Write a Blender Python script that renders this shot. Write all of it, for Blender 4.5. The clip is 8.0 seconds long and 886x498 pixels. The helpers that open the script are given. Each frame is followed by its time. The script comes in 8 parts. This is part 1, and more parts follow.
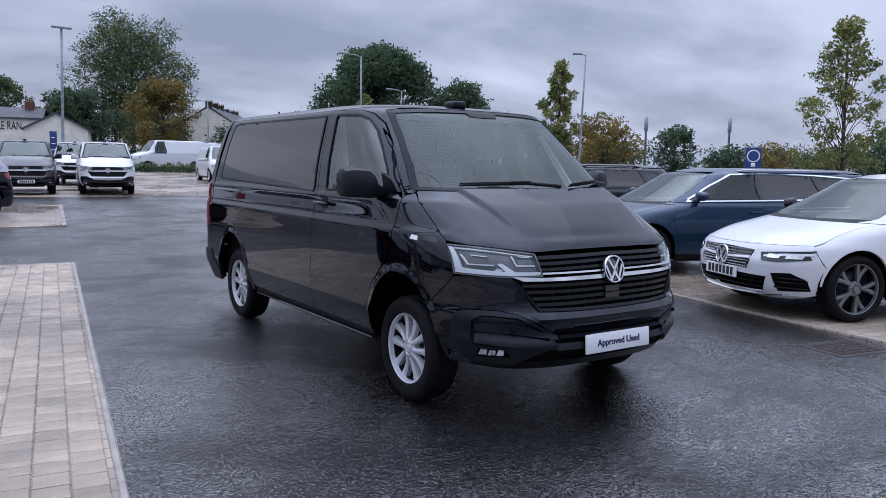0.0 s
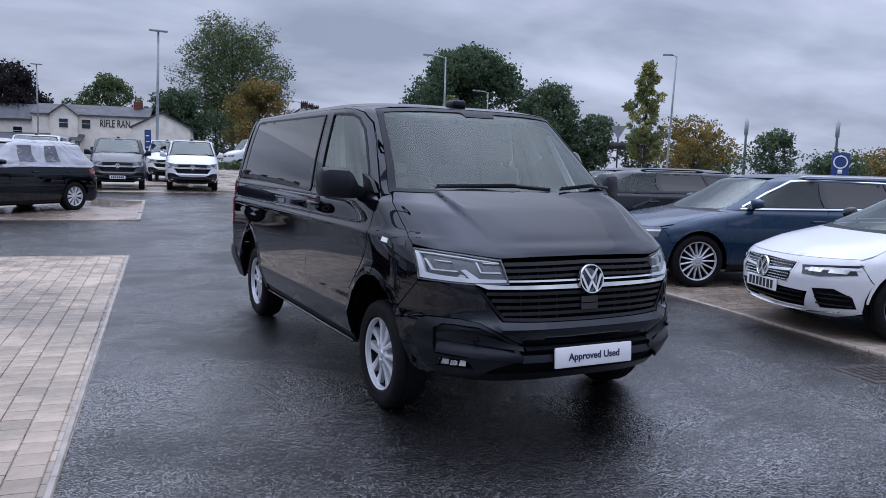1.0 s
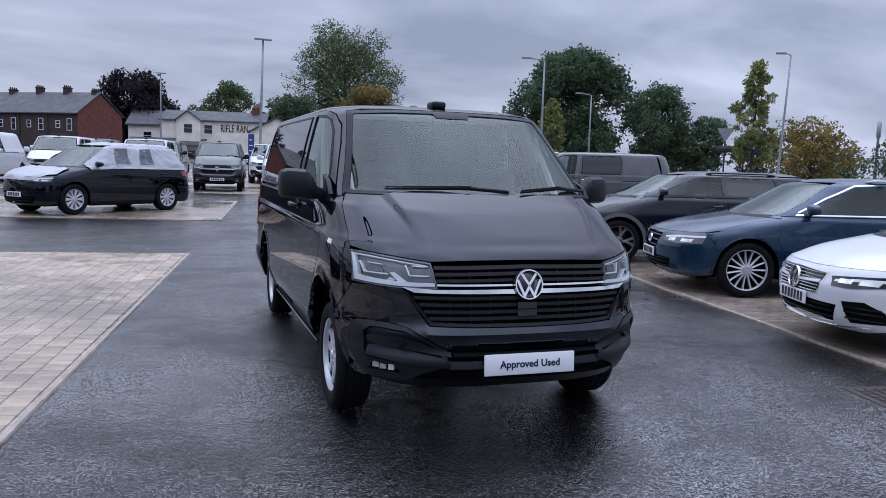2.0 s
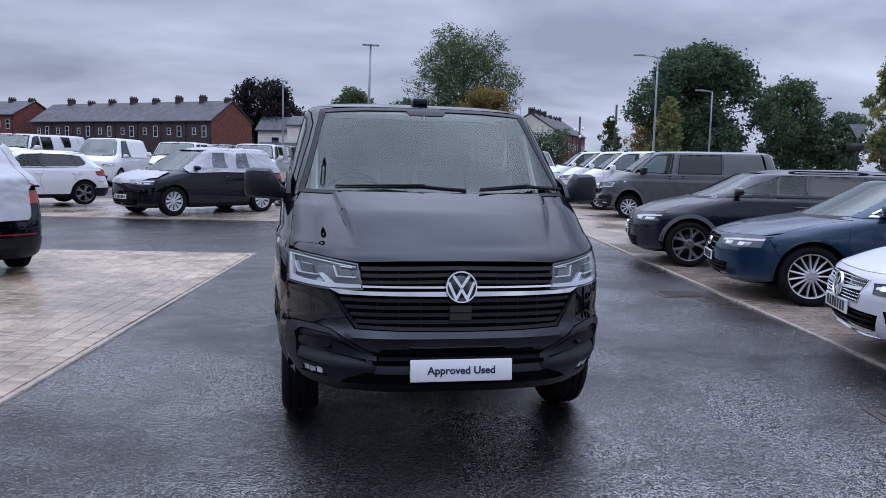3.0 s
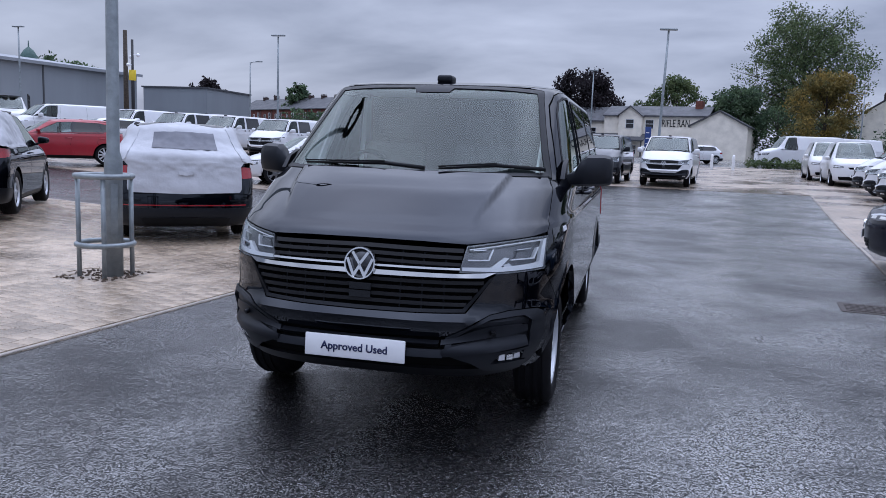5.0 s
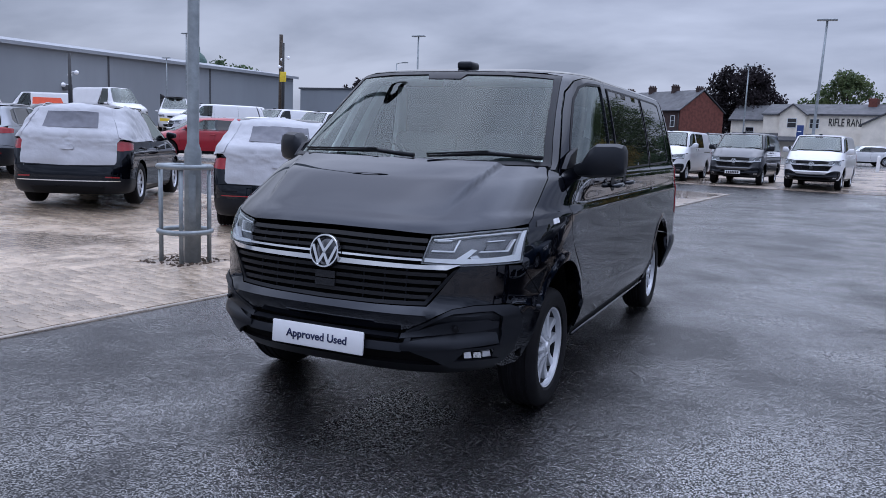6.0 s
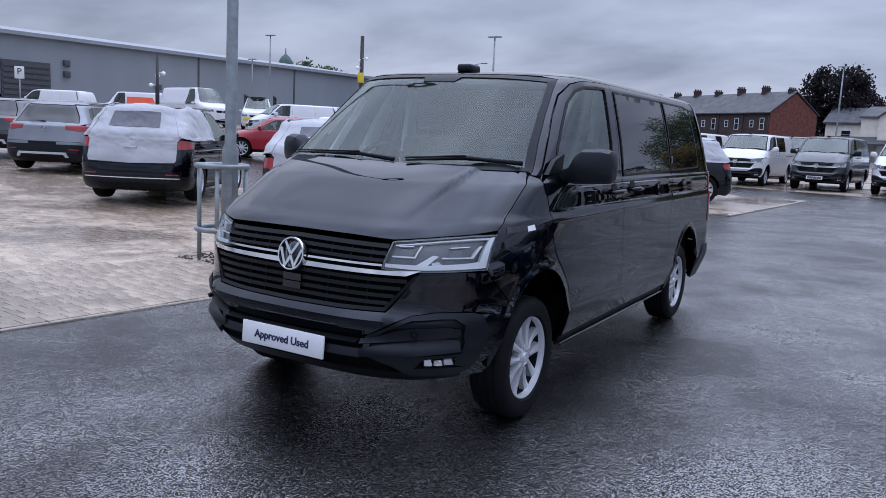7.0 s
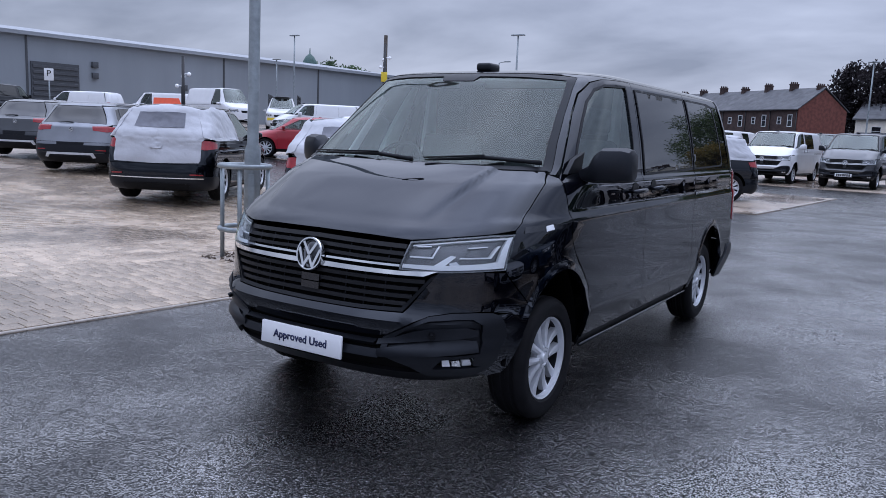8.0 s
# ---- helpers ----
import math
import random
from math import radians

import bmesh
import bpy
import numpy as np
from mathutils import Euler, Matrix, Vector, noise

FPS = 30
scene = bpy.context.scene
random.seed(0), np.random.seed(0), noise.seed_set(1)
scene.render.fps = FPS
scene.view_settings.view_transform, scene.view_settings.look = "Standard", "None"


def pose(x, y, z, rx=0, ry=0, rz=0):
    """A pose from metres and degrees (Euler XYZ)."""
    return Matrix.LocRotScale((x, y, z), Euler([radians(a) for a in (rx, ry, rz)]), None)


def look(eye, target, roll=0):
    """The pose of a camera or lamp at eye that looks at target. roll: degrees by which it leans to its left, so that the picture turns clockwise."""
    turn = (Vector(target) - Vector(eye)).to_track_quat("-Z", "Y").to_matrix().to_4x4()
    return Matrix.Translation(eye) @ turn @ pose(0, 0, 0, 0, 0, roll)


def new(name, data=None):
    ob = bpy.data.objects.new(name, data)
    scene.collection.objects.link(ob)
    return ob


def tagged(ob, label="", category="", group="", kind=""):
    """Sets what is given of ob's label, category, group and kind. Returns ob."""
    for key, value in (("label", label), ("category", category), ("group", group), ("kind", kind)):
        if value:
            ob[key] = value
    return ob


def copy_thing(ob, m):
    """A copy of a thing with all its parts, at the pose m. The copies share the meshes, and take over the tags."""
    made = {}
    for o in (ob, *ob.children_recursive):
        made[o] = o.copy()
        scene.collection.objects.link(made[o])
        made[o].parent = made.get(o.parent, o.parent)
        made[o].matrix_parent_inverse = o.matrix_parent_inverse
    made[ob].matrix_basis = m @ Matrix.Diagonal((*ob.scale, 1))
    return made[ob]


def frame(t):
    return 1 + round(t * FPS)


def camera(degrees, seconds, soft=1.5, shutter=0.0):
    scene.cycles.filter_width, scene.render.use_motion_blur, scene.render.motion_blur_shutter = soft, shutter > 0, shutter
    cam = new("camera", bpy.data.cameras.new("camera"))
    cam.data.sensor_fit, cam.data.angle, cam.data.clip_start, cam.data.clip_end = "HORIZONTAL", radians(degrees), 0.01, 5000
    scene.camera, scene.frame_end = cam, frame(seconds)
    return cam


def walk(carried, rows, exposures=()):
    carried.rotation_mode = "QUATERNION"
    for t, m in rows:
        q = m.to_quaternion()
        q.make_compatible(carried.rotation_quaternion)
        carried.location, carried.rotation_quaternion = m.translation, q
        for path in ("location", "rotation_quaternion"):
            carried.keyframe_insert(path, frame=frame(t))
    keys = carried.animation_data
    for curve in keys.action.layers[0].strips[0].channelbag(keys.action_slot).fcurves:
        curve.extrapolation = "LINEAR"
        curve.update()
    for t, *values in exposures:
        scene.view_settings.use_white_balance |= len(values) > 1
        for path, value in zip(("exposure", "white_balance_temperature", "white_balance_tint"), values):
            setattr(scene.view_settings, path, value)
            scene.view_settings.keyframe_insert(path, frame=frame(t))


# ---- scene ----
cam = camera(59.5, 8.0, soft=0.75)
PATH = [
    (0, (-3.343, -4.011, 1.456), (-2.228, -2.365, 1.24), 0.9),
    (0.5, (-3.061, -4.125, 1.443), (-2.036, -2.422, 1.224), 1.3),
    (1, (-2.659, -4.217, 1.466), (-1.745, -2.451, 1.249), 1.7),
    (1.5, (-2.2, -4.351, 1.478), (-1.41, -2.526, 1.263), 1.9),
    (1.7, (-2.038, -4.45, 1.48), (-1.303, -2.602, 1.265), 1.9),
    (2.8, (-0.947, -4.603, 1.484), (-0.534, -2.659, 1.265), 1.4),
    (3, (-0.763, -4.628, 1.482), (-0.418, -2.67, 1.263), 1.3),
    (3.5, (-0.234, -4.63, 1.477), (-0.076, -2.649, 1.249), 1.1),
    (4, (0.295, -4.652, 1.472), (0.25, -2.667, 1.234), 1.1),
    (4.5, (0.794, -4.567, 1.447), (0.538, -2.599, 1.202), 1.3),
    (4.7, (1.0, -4.515, 1.469), (0.657, -2.561, 1.214), 1.7),
    (5.8, (1.924, -4.066, 1.403), (1.155, -2.24, 1.129), 2.0),
    (6, (2.055, -3.97, 1.417), (1.228, -2.17, 1.138), 2.2),
    (6.5, (2.327, -3.764, 1.422), (1.386, -2.022, 1.138), 2.5),
    (7, (2.511, -3.66, 1.457), (1.501, -1.958, 1.171), 2.7),
    (7.5, (2.527, -3.63, 1.461), (1.482, -1.949, 1.172), 2.6),
    (8, (2.528, -3.635, 1.463), (1.466, -1.965, 1.171), 2.4),
]
walk(cam, [(t, look(eye, target, roll)) for t, eye, target, roll in PATH], exposures=[(0.0, 0.12, 5900, 10), (8.0, 0.12, 5800, 10)])


# ---- light: an overcast afternoon sky and a very soft sun ----
SUN_DIR = Vector((-0.34, 0.26, 0.90)).normalized()
world = bpy.data.worlds.new("overcast_sky")
scene.world = world
world.use_nodes = True
wn, wl = world.node_tree.nodes, world.node_tree.links
wn.clear()
w_out = wn.new("ShaderNodeOutputWorld")
w_bg = wn.new("ShaderNodeBackground")
w_sky = wn.new("ShaderNodeTexSky")
w_sky.sky_type = "NISHITA"
w_sky.sun_disc = False
w_sky.sun_elevation = math.asin(SUN_DIR.z)
w_sky.sun_rotation = math.atan2(SUN_DIR.x, SUN_DIR.y)
w_sky.dust_density = 3.0
w_co = wn.new("ShaderNodeTexCoord")
w_sep = wn.new("ShaderNodeSeparateXYZ")
wl.new(w_co.outputs["Generated"], w_sep.inputs[0])
# cloud sheets: the direction is laid onto a flat layer, so that the streaks close up towards the horizon
w_add = wn.new("ShaderNodeMath"); w_add.operation = "ADD"; w_add.inputs[1].default_value = 0.26
wl.new(w_sep.outputs["Z"], w_add.inputs[0])
w_max = wn.new("ShaderNodeMath"); w_max.operation = "MAXIMUM"; w_max.inputs[1].default_value = 0.05
wl.new(w_add.outputs[0], w_max.inputs[0])
w_flat = wn.new("ShaderNodeVectorMath"); w_flat.operation = "DIVIDE"
w_cmb = wn.new("ShaderNodeCombineXYZ")
for k in range(3):
    wl.new(w_max.outputs[0], w_cmb.inputs[k])
wl.new(w_co.outputs["Generated"], w_flat.inputs[0])
wl.new(w_cmb.outputs[0], w_flat.inputs[1])
w_map = wn.new("ShaderNodeMapping")
w_map.inputs["Scale"].default_value = (0.55, 0.8, 0.3)
w_map.inputs["Rotation"].default_value = (0, 0, 0.5)
wl.new(w_flat.outputs[0], w_map.inputs[0])
w_n1 = wn.new("ShaderNodeTexNoise")
w_n1.inputs["Scale"].default_value = 2.5
w_n1.inputs["Detail"].default_value = 7
w_n1.inputs["Roughness"].default_value = 0.48
w_n1.inputs["Distortion"].default_value = 0.2
wl.new(w_map.outputs[0], w_n1.inputs["Vector"])
w_ramp = wn.new("ShaderNodeValToRGB")
w_ramp.color_ramp.elements[0].position = 0.36
w_ramp.color_ramp.elements[0].color = (0.262, 0.278, 0.355, 1)
w_ramp.color_ramp.elements[1].position = 0.67
w_ramp.color_ramp.elements[1].color = (0.53, 0.545, 0.645, 1)
wl.new(w_n1.outputs["Fac"], w_ramp.inputs[0])
# higher up the sheet is brighter, most of all round the hidden sun
w_zen = wn.new("ShaderNodeMapRange")
w_zen.inputs["From Min"].default_value = 0.24
w_zen.inputs["From Max"].default_value = 0.9
w_zen.inputs["To Min"].default_value = 0.0
w_zen.inputs["To Max"].default_value = 1.0
wl.new(w_sep.outputs["Z"], w_zen.inputs["Value"])
w_dot = wn.new("ShaderNodeVectorMath"); w_dot.operation = "DOT_PRODUCT"
w_dot.inputs[1].default_value = SUN_DIR
wl.new(w_co.outputs["Generated"], w_dot.inputs[0])
w_glow = wn.new("ShaderNodeMapRange"); w_glow.interpolation_type = "SMOOTHSTEP"
w_glow.inputs["From Min"].default_value = 0.45
w_glow.inputs["From Max"].default_value = 1.0
w_glow.inputs["To Min"].default_value = 1.5
w_glow.inputs["To Max"].default_value = 5.0
wl.new(w_dot.outputs["Value"], w_glow.inputs["Value"])
w_high = wn.new("ShaderNodeMath"); w_high.operation = "MULTIPLY_ADD"; w_high.inputs[2].default_value = 1.0
wl.new(w_zen.outputs[0], w_high.inputs[0])
wl.new(w_glow.outputs[0], w_high.inputs[1])
w_mul = wn.new("ShaderNodeVectorMath"); w_mul.operation = "SCALE"
wl.new(w_ramp.outputs[0], w_mul.inputs[0])
# the cloud is thicker, so darker, over the lane's left
w_side = wn.new("ShaderNodeMapRange")
w_side.inputs["From Min"].default_value = -0.7
w_side.inputs["From Max"].default_value = 0.6
w_side.inputs["To Min"].default_value = 0.80
w_side.inputs["To Max"].default_value = 1.10
wl.new(w_sep.outputs["X"], w_side.inputs["Value"])
w_both = wn.new("ShaderNodeMath"); w_both.operation = "MULTIPLY"
wl.new(w_high.outputs[0], w_both.inputs[0])
wl.new(w_side.outputs[0], w_both.inputs[1])
wl.new(w_both.outputs[0], w_mul.inputs["Scale"])
w_skym = wn.new("ShaderNodeVectorMath"); w_skym.operation = "SCALE"
w_skym.inputs["Scale"].default_value = 0.012
wl.new(w_sky.outputs[0], w_skym.inputs[0])
w_sum = wn.new("ShaderNodeVectorMath"); w_sum.operation = "ADD"
wl.new(w_mul.outputs[0], w_sum.inputs[0])
wl.new(w_skym.outputs[0], w_sum.inputs[1])
wl.new(w_sum.outputs[0], w_bg.inputs["Color"])
w_bg.inputs["Strength"].default_value = 1.0
wl.new(w_bg.outputs[0], w_out.inputs[0])

sun_data = bpy.data.lights.new("sun", "SUN")
sun_data.energy, sun_data.angle, sun_data.color = 0.5, radians(125), (1.0, 0.96, 0.92)
sun = new("sun", sun_data)
sun.matrix_world = look(SUN_DIR * 60, (0, 0, 0))

# ---- materials ----
def mat(name, color, rough=0.5, metal=0.0, var=0.0, scale=6.0, bump=0.0, bscale=60.0, coat=0.0, spec=0.5, rvar=0.0, color2=None, lo=0.35, hi=0.65, island=0.0, objrand=0.0, stretch=None):
    """A principled surface with noise in colour and gloss at two scales and fine relief."""
    m = bpy.data.materials.new(name)
    m.use_nodes = True
    nt = m.node_tree
    b = nt.nodes["Principled BSDF"]
    b.inputs["Roughness"].default_value = rough
    b.inputs["Metallic"].default_value = metal
    b.inputs["Coat Weight"].default_value = coat
    b.inputs["Coat Roughness"].default_value = 0.04
    b.inputs["Specular IOR Level"].default_value = spec
    c = (*color, 1)
    b.inputs["Base Color"].default_value = c
    co = nt.nodes.new("ShaderNodeTexCoord")
    vec = co.outputs["Object"]
    if stretch:
        mp = nt.nodes.new("ShaderNodeMapping")
        mp.inputs["Scale"].default_value = stretch
        nt.links.new(vec, mp.inputs[0])
        vec = mp.outputs[0]

    def noise_node(sc, detail=4, rgh=0.55):
        n = nt.nodes.new("ShaderNodeTexNoise")
        n.inputs["Scale"].default_value = sc
        n.inputs["Detail"].default_value = detail
        n.inputs["Roughness"].default_value = rgh
        nt.links.new(vec, n.inputs["Vector"])
        return n

    if var or color2 or island or objrand:
        n1 = noise_node(scale, 6)
        ramp = nt.nodes.new("ShaderNodeValToRGB")
        dark = color2 if color2 else tuple(x * (1 - var) for x in color)
        lite = color if color2 else tuple(min(x * (1 + var), 1) for x in color)
        ramp.color_ramp.elements[0].position, ramp.color_ramp.elements[0].color = lo, (*dark, 1)
        ramp.color_ramp.elements[1].position, ramp.color_ramp.elements[1].color = hi, (*lite, 1)
        nt.links.new(n1.outputs["Fac"], ramp.inputs[0])
        n2 = noise_node(scale * 9, 3)
        mr = nt.nodes.new("ShaderNodeMapRange")
        mr.inputs["To Min"].default_value, mr.inputs["To Max"].default_value = 1 - var * 0.5, 1 + var * 0.5
        nt.links.new(n2.outputs["Fac"], mr.inputs["Value"])
        sc = nt.nodes.new("ShaderNodeVectorMath"); sc.operation = "SCALE"
        nt.links.new(ramp.outputs[0], sc.inputs[0])
        nt.links.new(mr.outputs[0], sc.inputs["Scale"])
        last = sc
        for amount, source, socket in ((island, "ShaderNodeNewGeometry", "Random Per Island"), (objrand, "ShaderNodeObjectInfo", "Random")):
            if amount:
                g = nt.nodes.new(source)
                m2 = nt.nodes.new("ShaderNodeMapRange")
                m2.inputs["To Min"].default_value, m2.inputs["To Max"].default_value = 1 - amount, 1 + amount
                nt.links.new(g.outputs[socket], m2.inputs["Value"])
                s2 = nt.nodes.new("ShaderNodeVectorMath"); s2.operation = "SCALE"
                nt.links.new(last.outputs[0], s2.inputs[0])
                nt.links.new(m2.outputs[0], s2.inputs["Scale"])
                last = s2
        nt.links.new(last.outputs[0], b.inputs["Base Color"])
    if rvar:
        n3 = noise_node(scale * 0.6, 5)
        m3 = nt.nodes.new("ShaderNodeMapRange")
        m3.inputs["From Min"].default_value, m3.inputs["From Max"].default_value = 0.3, 0.7
        m3.inputs["To Min"].default_value, m3.inputs["To Max"].default_value = max(rough - rvar, 0.02), rough + rvar
        nt.links.new(n3.outputs["Fac"], m3.inputs["Value"])
        nt.links.new(m3.outputs[0], b.inputs["Roughness"])
    if bump:
        n4 = noise_node(bscale, 3)
        bp = nt.nodes.new("ShaderNodeBump")
        bp.inputs["Strength"].default_value = 0.6
        bp.inputs["Distance"].default_value = bump
        nt.links.new(n4.outputs["Fac"], bp.inputs["Height"])
        nt.links.new(bp.outputs[0], b.inputs["Normal"])
    return m


def glass_mat(name, tint, rough=0.0, ior=1.9):
    m = bpy.data.materials.new(name)
    m.use_nodes = True
    nt = m.node_tree
    nt.nodes.clear()
    out = nt.nodes.new("ShaderNodeOutputMaterial")
    mix = nt.nodes.new("ShaderNodeMixShader")
    fr = nt.nodes.new("ShaderNodeFresnel"); fr.inputs["IOR"].default_value = ior
    tr = nt.nodes.new("ShaderNodeBsdfTransparent"); tr.inputs["Color"].default_value = (*tint, 1)
    gl = nt.nodes.new("ShaderNodeBsdfGlossy"); gl.inputs["Roughness"].default_value = rough
    gl.inputs["Color"].default_value = (0.90, 0.98, 0.95, 1)
    nt.links.new(fr.outputs[0], mix.inputs[0])
    nt.links.new(tr.outputs[0], mix.inputs[1])
    nt.links.new(gl.outputs[0], mix.inputs[2])
    nt.links.new(mix.outputs[0], out.inputs[0])
    return m


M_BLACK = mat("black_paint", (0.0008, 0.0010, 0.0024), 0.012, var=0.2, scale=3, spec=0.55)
M_WHITE = mat("white_paint", (0.66, 0.67, 0.70), 0.32, coat=0.7, var=0.03, scale=2)
M_GREYP = mat("grey_paint", (0.075, 0.082, 0.088), 0.3, metal=0.25, coat=0.8, var=0.12, scale=3)
M_DGREYP = mat("dark_grey_paint", (0.026, 0.030, 0.038), 0.3, metal=0.2, coat=0.8, var=0.12, scale=3)
M_BLUE = mat("blue_paint", (0.004, 0.027, 0.066), 0.26, metal=0.3, coat=0.6, var=0.12, scale=3)
M_NAVY = mat("navy_paint", (0.003, 0.005, 0.014), 0.25, metal=0.2, coat=0.6, var=0.12, scale=3)
M_SILVER = mat("silver_paint", (0.20, 0.213, 0.24), 0.32, metal=0.5, coat=0.35, var=0.06, scale=3)
M_RED = mat("red_paint", (0.30, 0.008, 0.02), 0.3, coat=0.35, var=0.08, scale=3)
M_ORANGE = mat("orange_film", (0.75, 0.10, 0.04), 0.4, var=0.05)
M_YELLOW = mat("yellow_paint", (0.70, 0.52, 0.03), 0.4, var=0.06)
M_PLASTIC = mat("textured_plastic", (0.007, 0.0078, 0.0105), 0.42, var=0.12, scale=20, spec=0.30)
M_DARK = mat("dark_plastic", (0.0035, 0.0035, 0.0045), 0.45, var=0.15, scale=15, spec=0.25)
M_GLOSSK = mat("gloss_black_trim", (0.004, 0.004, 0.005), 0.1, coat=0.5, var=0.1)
M_SLAT = mat("satin_black_slat", (0.011, 0.0115, 0.014), 0.4, var=0.12, scale=20, spec=0.25)
# near-black: the shade of openings and undersides is put into this colour
M_VOID = mat("shade_dark_liner", (0.003, 0.003, 0.0035), 0.9, var=0.2, spec=0.1)
M_RUBBER = mat("tyre_rubber", (0.0055, 0.0055, 0.007), 0.7, spec=0.15, var=0.25, scale=12, bump=0.001, bscale=220)
M_CHROME = mat("chrome", (0.90, 0.91, 0.92), 0.10, metal=1.0, var=0.03, scale=8)
M_ALLOY = mat("silver_alloy", (0.56, 0.58, 0.62), 0.3, metal=0.45, var=0.05, scale=15)
M_ALLOYD = mat("dark_alloy", (0.17, 0.175, 0.19), 0.3, metal=0.6, var=0.08, scale=15)
M_STEEL = mat("galvanised_steel", (0.25, 0.28, 0.30), 0.5, metal=0.55, var=0.16, scale=9, rvar=0.12)
M_POSTK = mat("black_post_paint", (0.012, 0.013, 0.016), 0.5, var=0.2)
M_SEAT = mat("seat_fabric", (0.08, 0.084, 0.09), 0.9, var=0.2, scale=30)
M_DASH = mat("dashboard_plastic", (0.035, 0.037, 0.042), 0.6, var=0.1, scale=20)
M_TRIMG = mat("light_grey_lining", (0.78, 0.81, 0.81), 0.8, var=0.06, scale=12)
M_GLASS = glass_mat("clear_glass", (0.80, 0.90, 0.88), ior=1.52)
M_DOORG = glass_mat("door_glass", (0.80, 0.90, 0.87), ior=2.0)
M_TINT = glass_mat("tinted_glass", (0.42, 0.47, 0.47), ior=1.55)
M_SCREEN = glass_mat("windscreen_glass", (0.55, 0.60, 0.60), ior=1.9)
M_PRIV = mat("privacy_glass", (0.0035, 0.004, 0.005), 0.015, spec=0.85)
M_LENS = glass_mat("lamp_lens", (0.93, 0.94, 0.95), ior=1.4)
M_LAMPW = mat("lamp_white", (0.82, 0.84, 0.88), 0.15, var=0.03, coat=0.5)
M_LAMPG = mat("lamp_grey", (0.66, 0.68, 0.72), 0.2, metal=0.4, var=0.1, scale=30)
M_LAMPD = mat("lamp_dark", (0.16, 0.165, 0.18), 0.2, metal=0.3, var=0.1, scale=30)
M_REDL = mat("red_lamp_lens", (0.28, 0.008, 0.015), 0.12, coat=0.6, var=0.12, scale=30)
M_PLATE = mat("white_plate", (0.72, 0.73, 0.76), 0.3, var=0.02, scale=12)
M_INK = mat("navy_ink", (0.004, 0.010, 0.06), 0.5, var=0.1)
M_INKK = mat("black_ink", (0.01, 0.01, 0.012), 0.5, var=0.1)
M_FILM = mat("white_transit_film", (0.41, 0.42, 0.455), 0.34, var=0.05, scale=3, bump=0.012, bscale=9)
M_ARCHG = mat("grey_arch_plastic", (0.10, 0.105, 0.115), 0.5, var=0.1, scale=20)
M_FILMW = mat("grey_film_window", (0.10, 0.105, 0.13), 0.35, var=0.15, scale=10)
# blue cast of cloud reflections put into the blacks' specular tint
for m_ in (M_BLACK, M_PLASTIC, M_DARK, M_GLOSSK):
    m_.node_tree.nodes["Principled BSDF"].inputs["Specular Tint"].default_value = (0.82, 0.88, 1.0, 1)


def letters(body, size, depth=0.002, bold=0.0):
    """A mesh of built-in letters, lying in the xy plane, centred."""
    cu = bpy.data.curves.new("letters", "FONT")
    cu.body, cu.size, cu.extrude, cu.align_x, cu.align_y = body, size, depth, "CENTER", "CENTER"
    cu.resolution_u, cu.offset = 3, bold
    ob = bpy.data.objects.new("letters", cu)
    scene.collection.objects.link(ob)
    bpy.context.view_layer.update()
    me = bpy.data.meshes.new_from_object(ob.evaluated_get(bpy.context.evaluated_depsgraph_get()))
    bpy.data.objects.remove(ob)
    bpy.data.curves.remove(cu)
    return me


def split_letters(me):
    """Each letter of a mesh of letters as a bmesh of its own."""
    bm = bmesh.new()
    bm.from_mesh(me)
    bpy.data.meshes.remove(me)
    bmesh.ops.remove_doubles(bm, verts=bm.verts, dist=1e-6)
    seen, groups = set(), []
    for f0 in bm.faces:
        if f0 in seen:
            continue
        todo, isle = [f0], []
        seen.add(f0)
        while todo:
            f = todo.pop()
            isle.append(f)
            for e in f.edges:
                for g in e.link_faces:
                    if g not in seen:
                        seen.add(g)
                        todo.append(g)
        xs = [v.co.x for f in isle for v in f.verts]
        groups.append([min(xs), max(xs), isle])
    groups.sort(key=lambda g: g[0])
    merged = []
    for g in groups:
        if merged and g[0] < merged[-1][1] - 0.001:
            merged[-1][1] = max(merged[-1][1], g[1])
            merged[-1][2] += g[2]
        else:
            merged.append(g)
    out = []
    for _, _, isle in merged:
        b = bmesh.new()
        made = {}
        for f in isle:
            for v in f.verts:
                if v not in made:
                    made[v] = b.verts.new(v.co)
            b.faces.new([made[v] for v in f.verts])
        out.append(b)
    bm.free()
    return out

# ---- mesh helpers ----
def finish(bm, name, material, smooth=35):
    if smooth:
        lim = radians(smooth)
        for f in bm.faces:
            f.smooth = True
        for e in bm.edges:
            if e.smooth and len(e.link_faces) == 2 and e.calc_face_angle(0) > lim:
                e.smooth = False
    me = bpy.data.meshes.new(name)
    bm.to_mesh(me)
    bm.free()
    mats = material if isinstance(material, (list, tuple)) else [material]
    for m in mats:
        me.materials.append(m)
    return me


def part(name, bm, material, parent=None, label="", smooth=35, m=None):
    """One mesh object, under a thing or a part where a parent is given."""
    ob = new(name, finish(bm, name, material, smooth) if isinstance(bm, bmesh.types.BMesh) else bm)
    ob.parent = parent
    if m is not None:
        ob.matrix_basis = m
    if label:
        tagged(ob, label)
    return ob


def thing(name, label, category, group="", m=None, kind=""):
    ob = new(name)
    ob.empty_display_size = 0.2
    if m is not None:
        ob.matrix_basis = m
    return tagged(ob, label, category, group, kind)


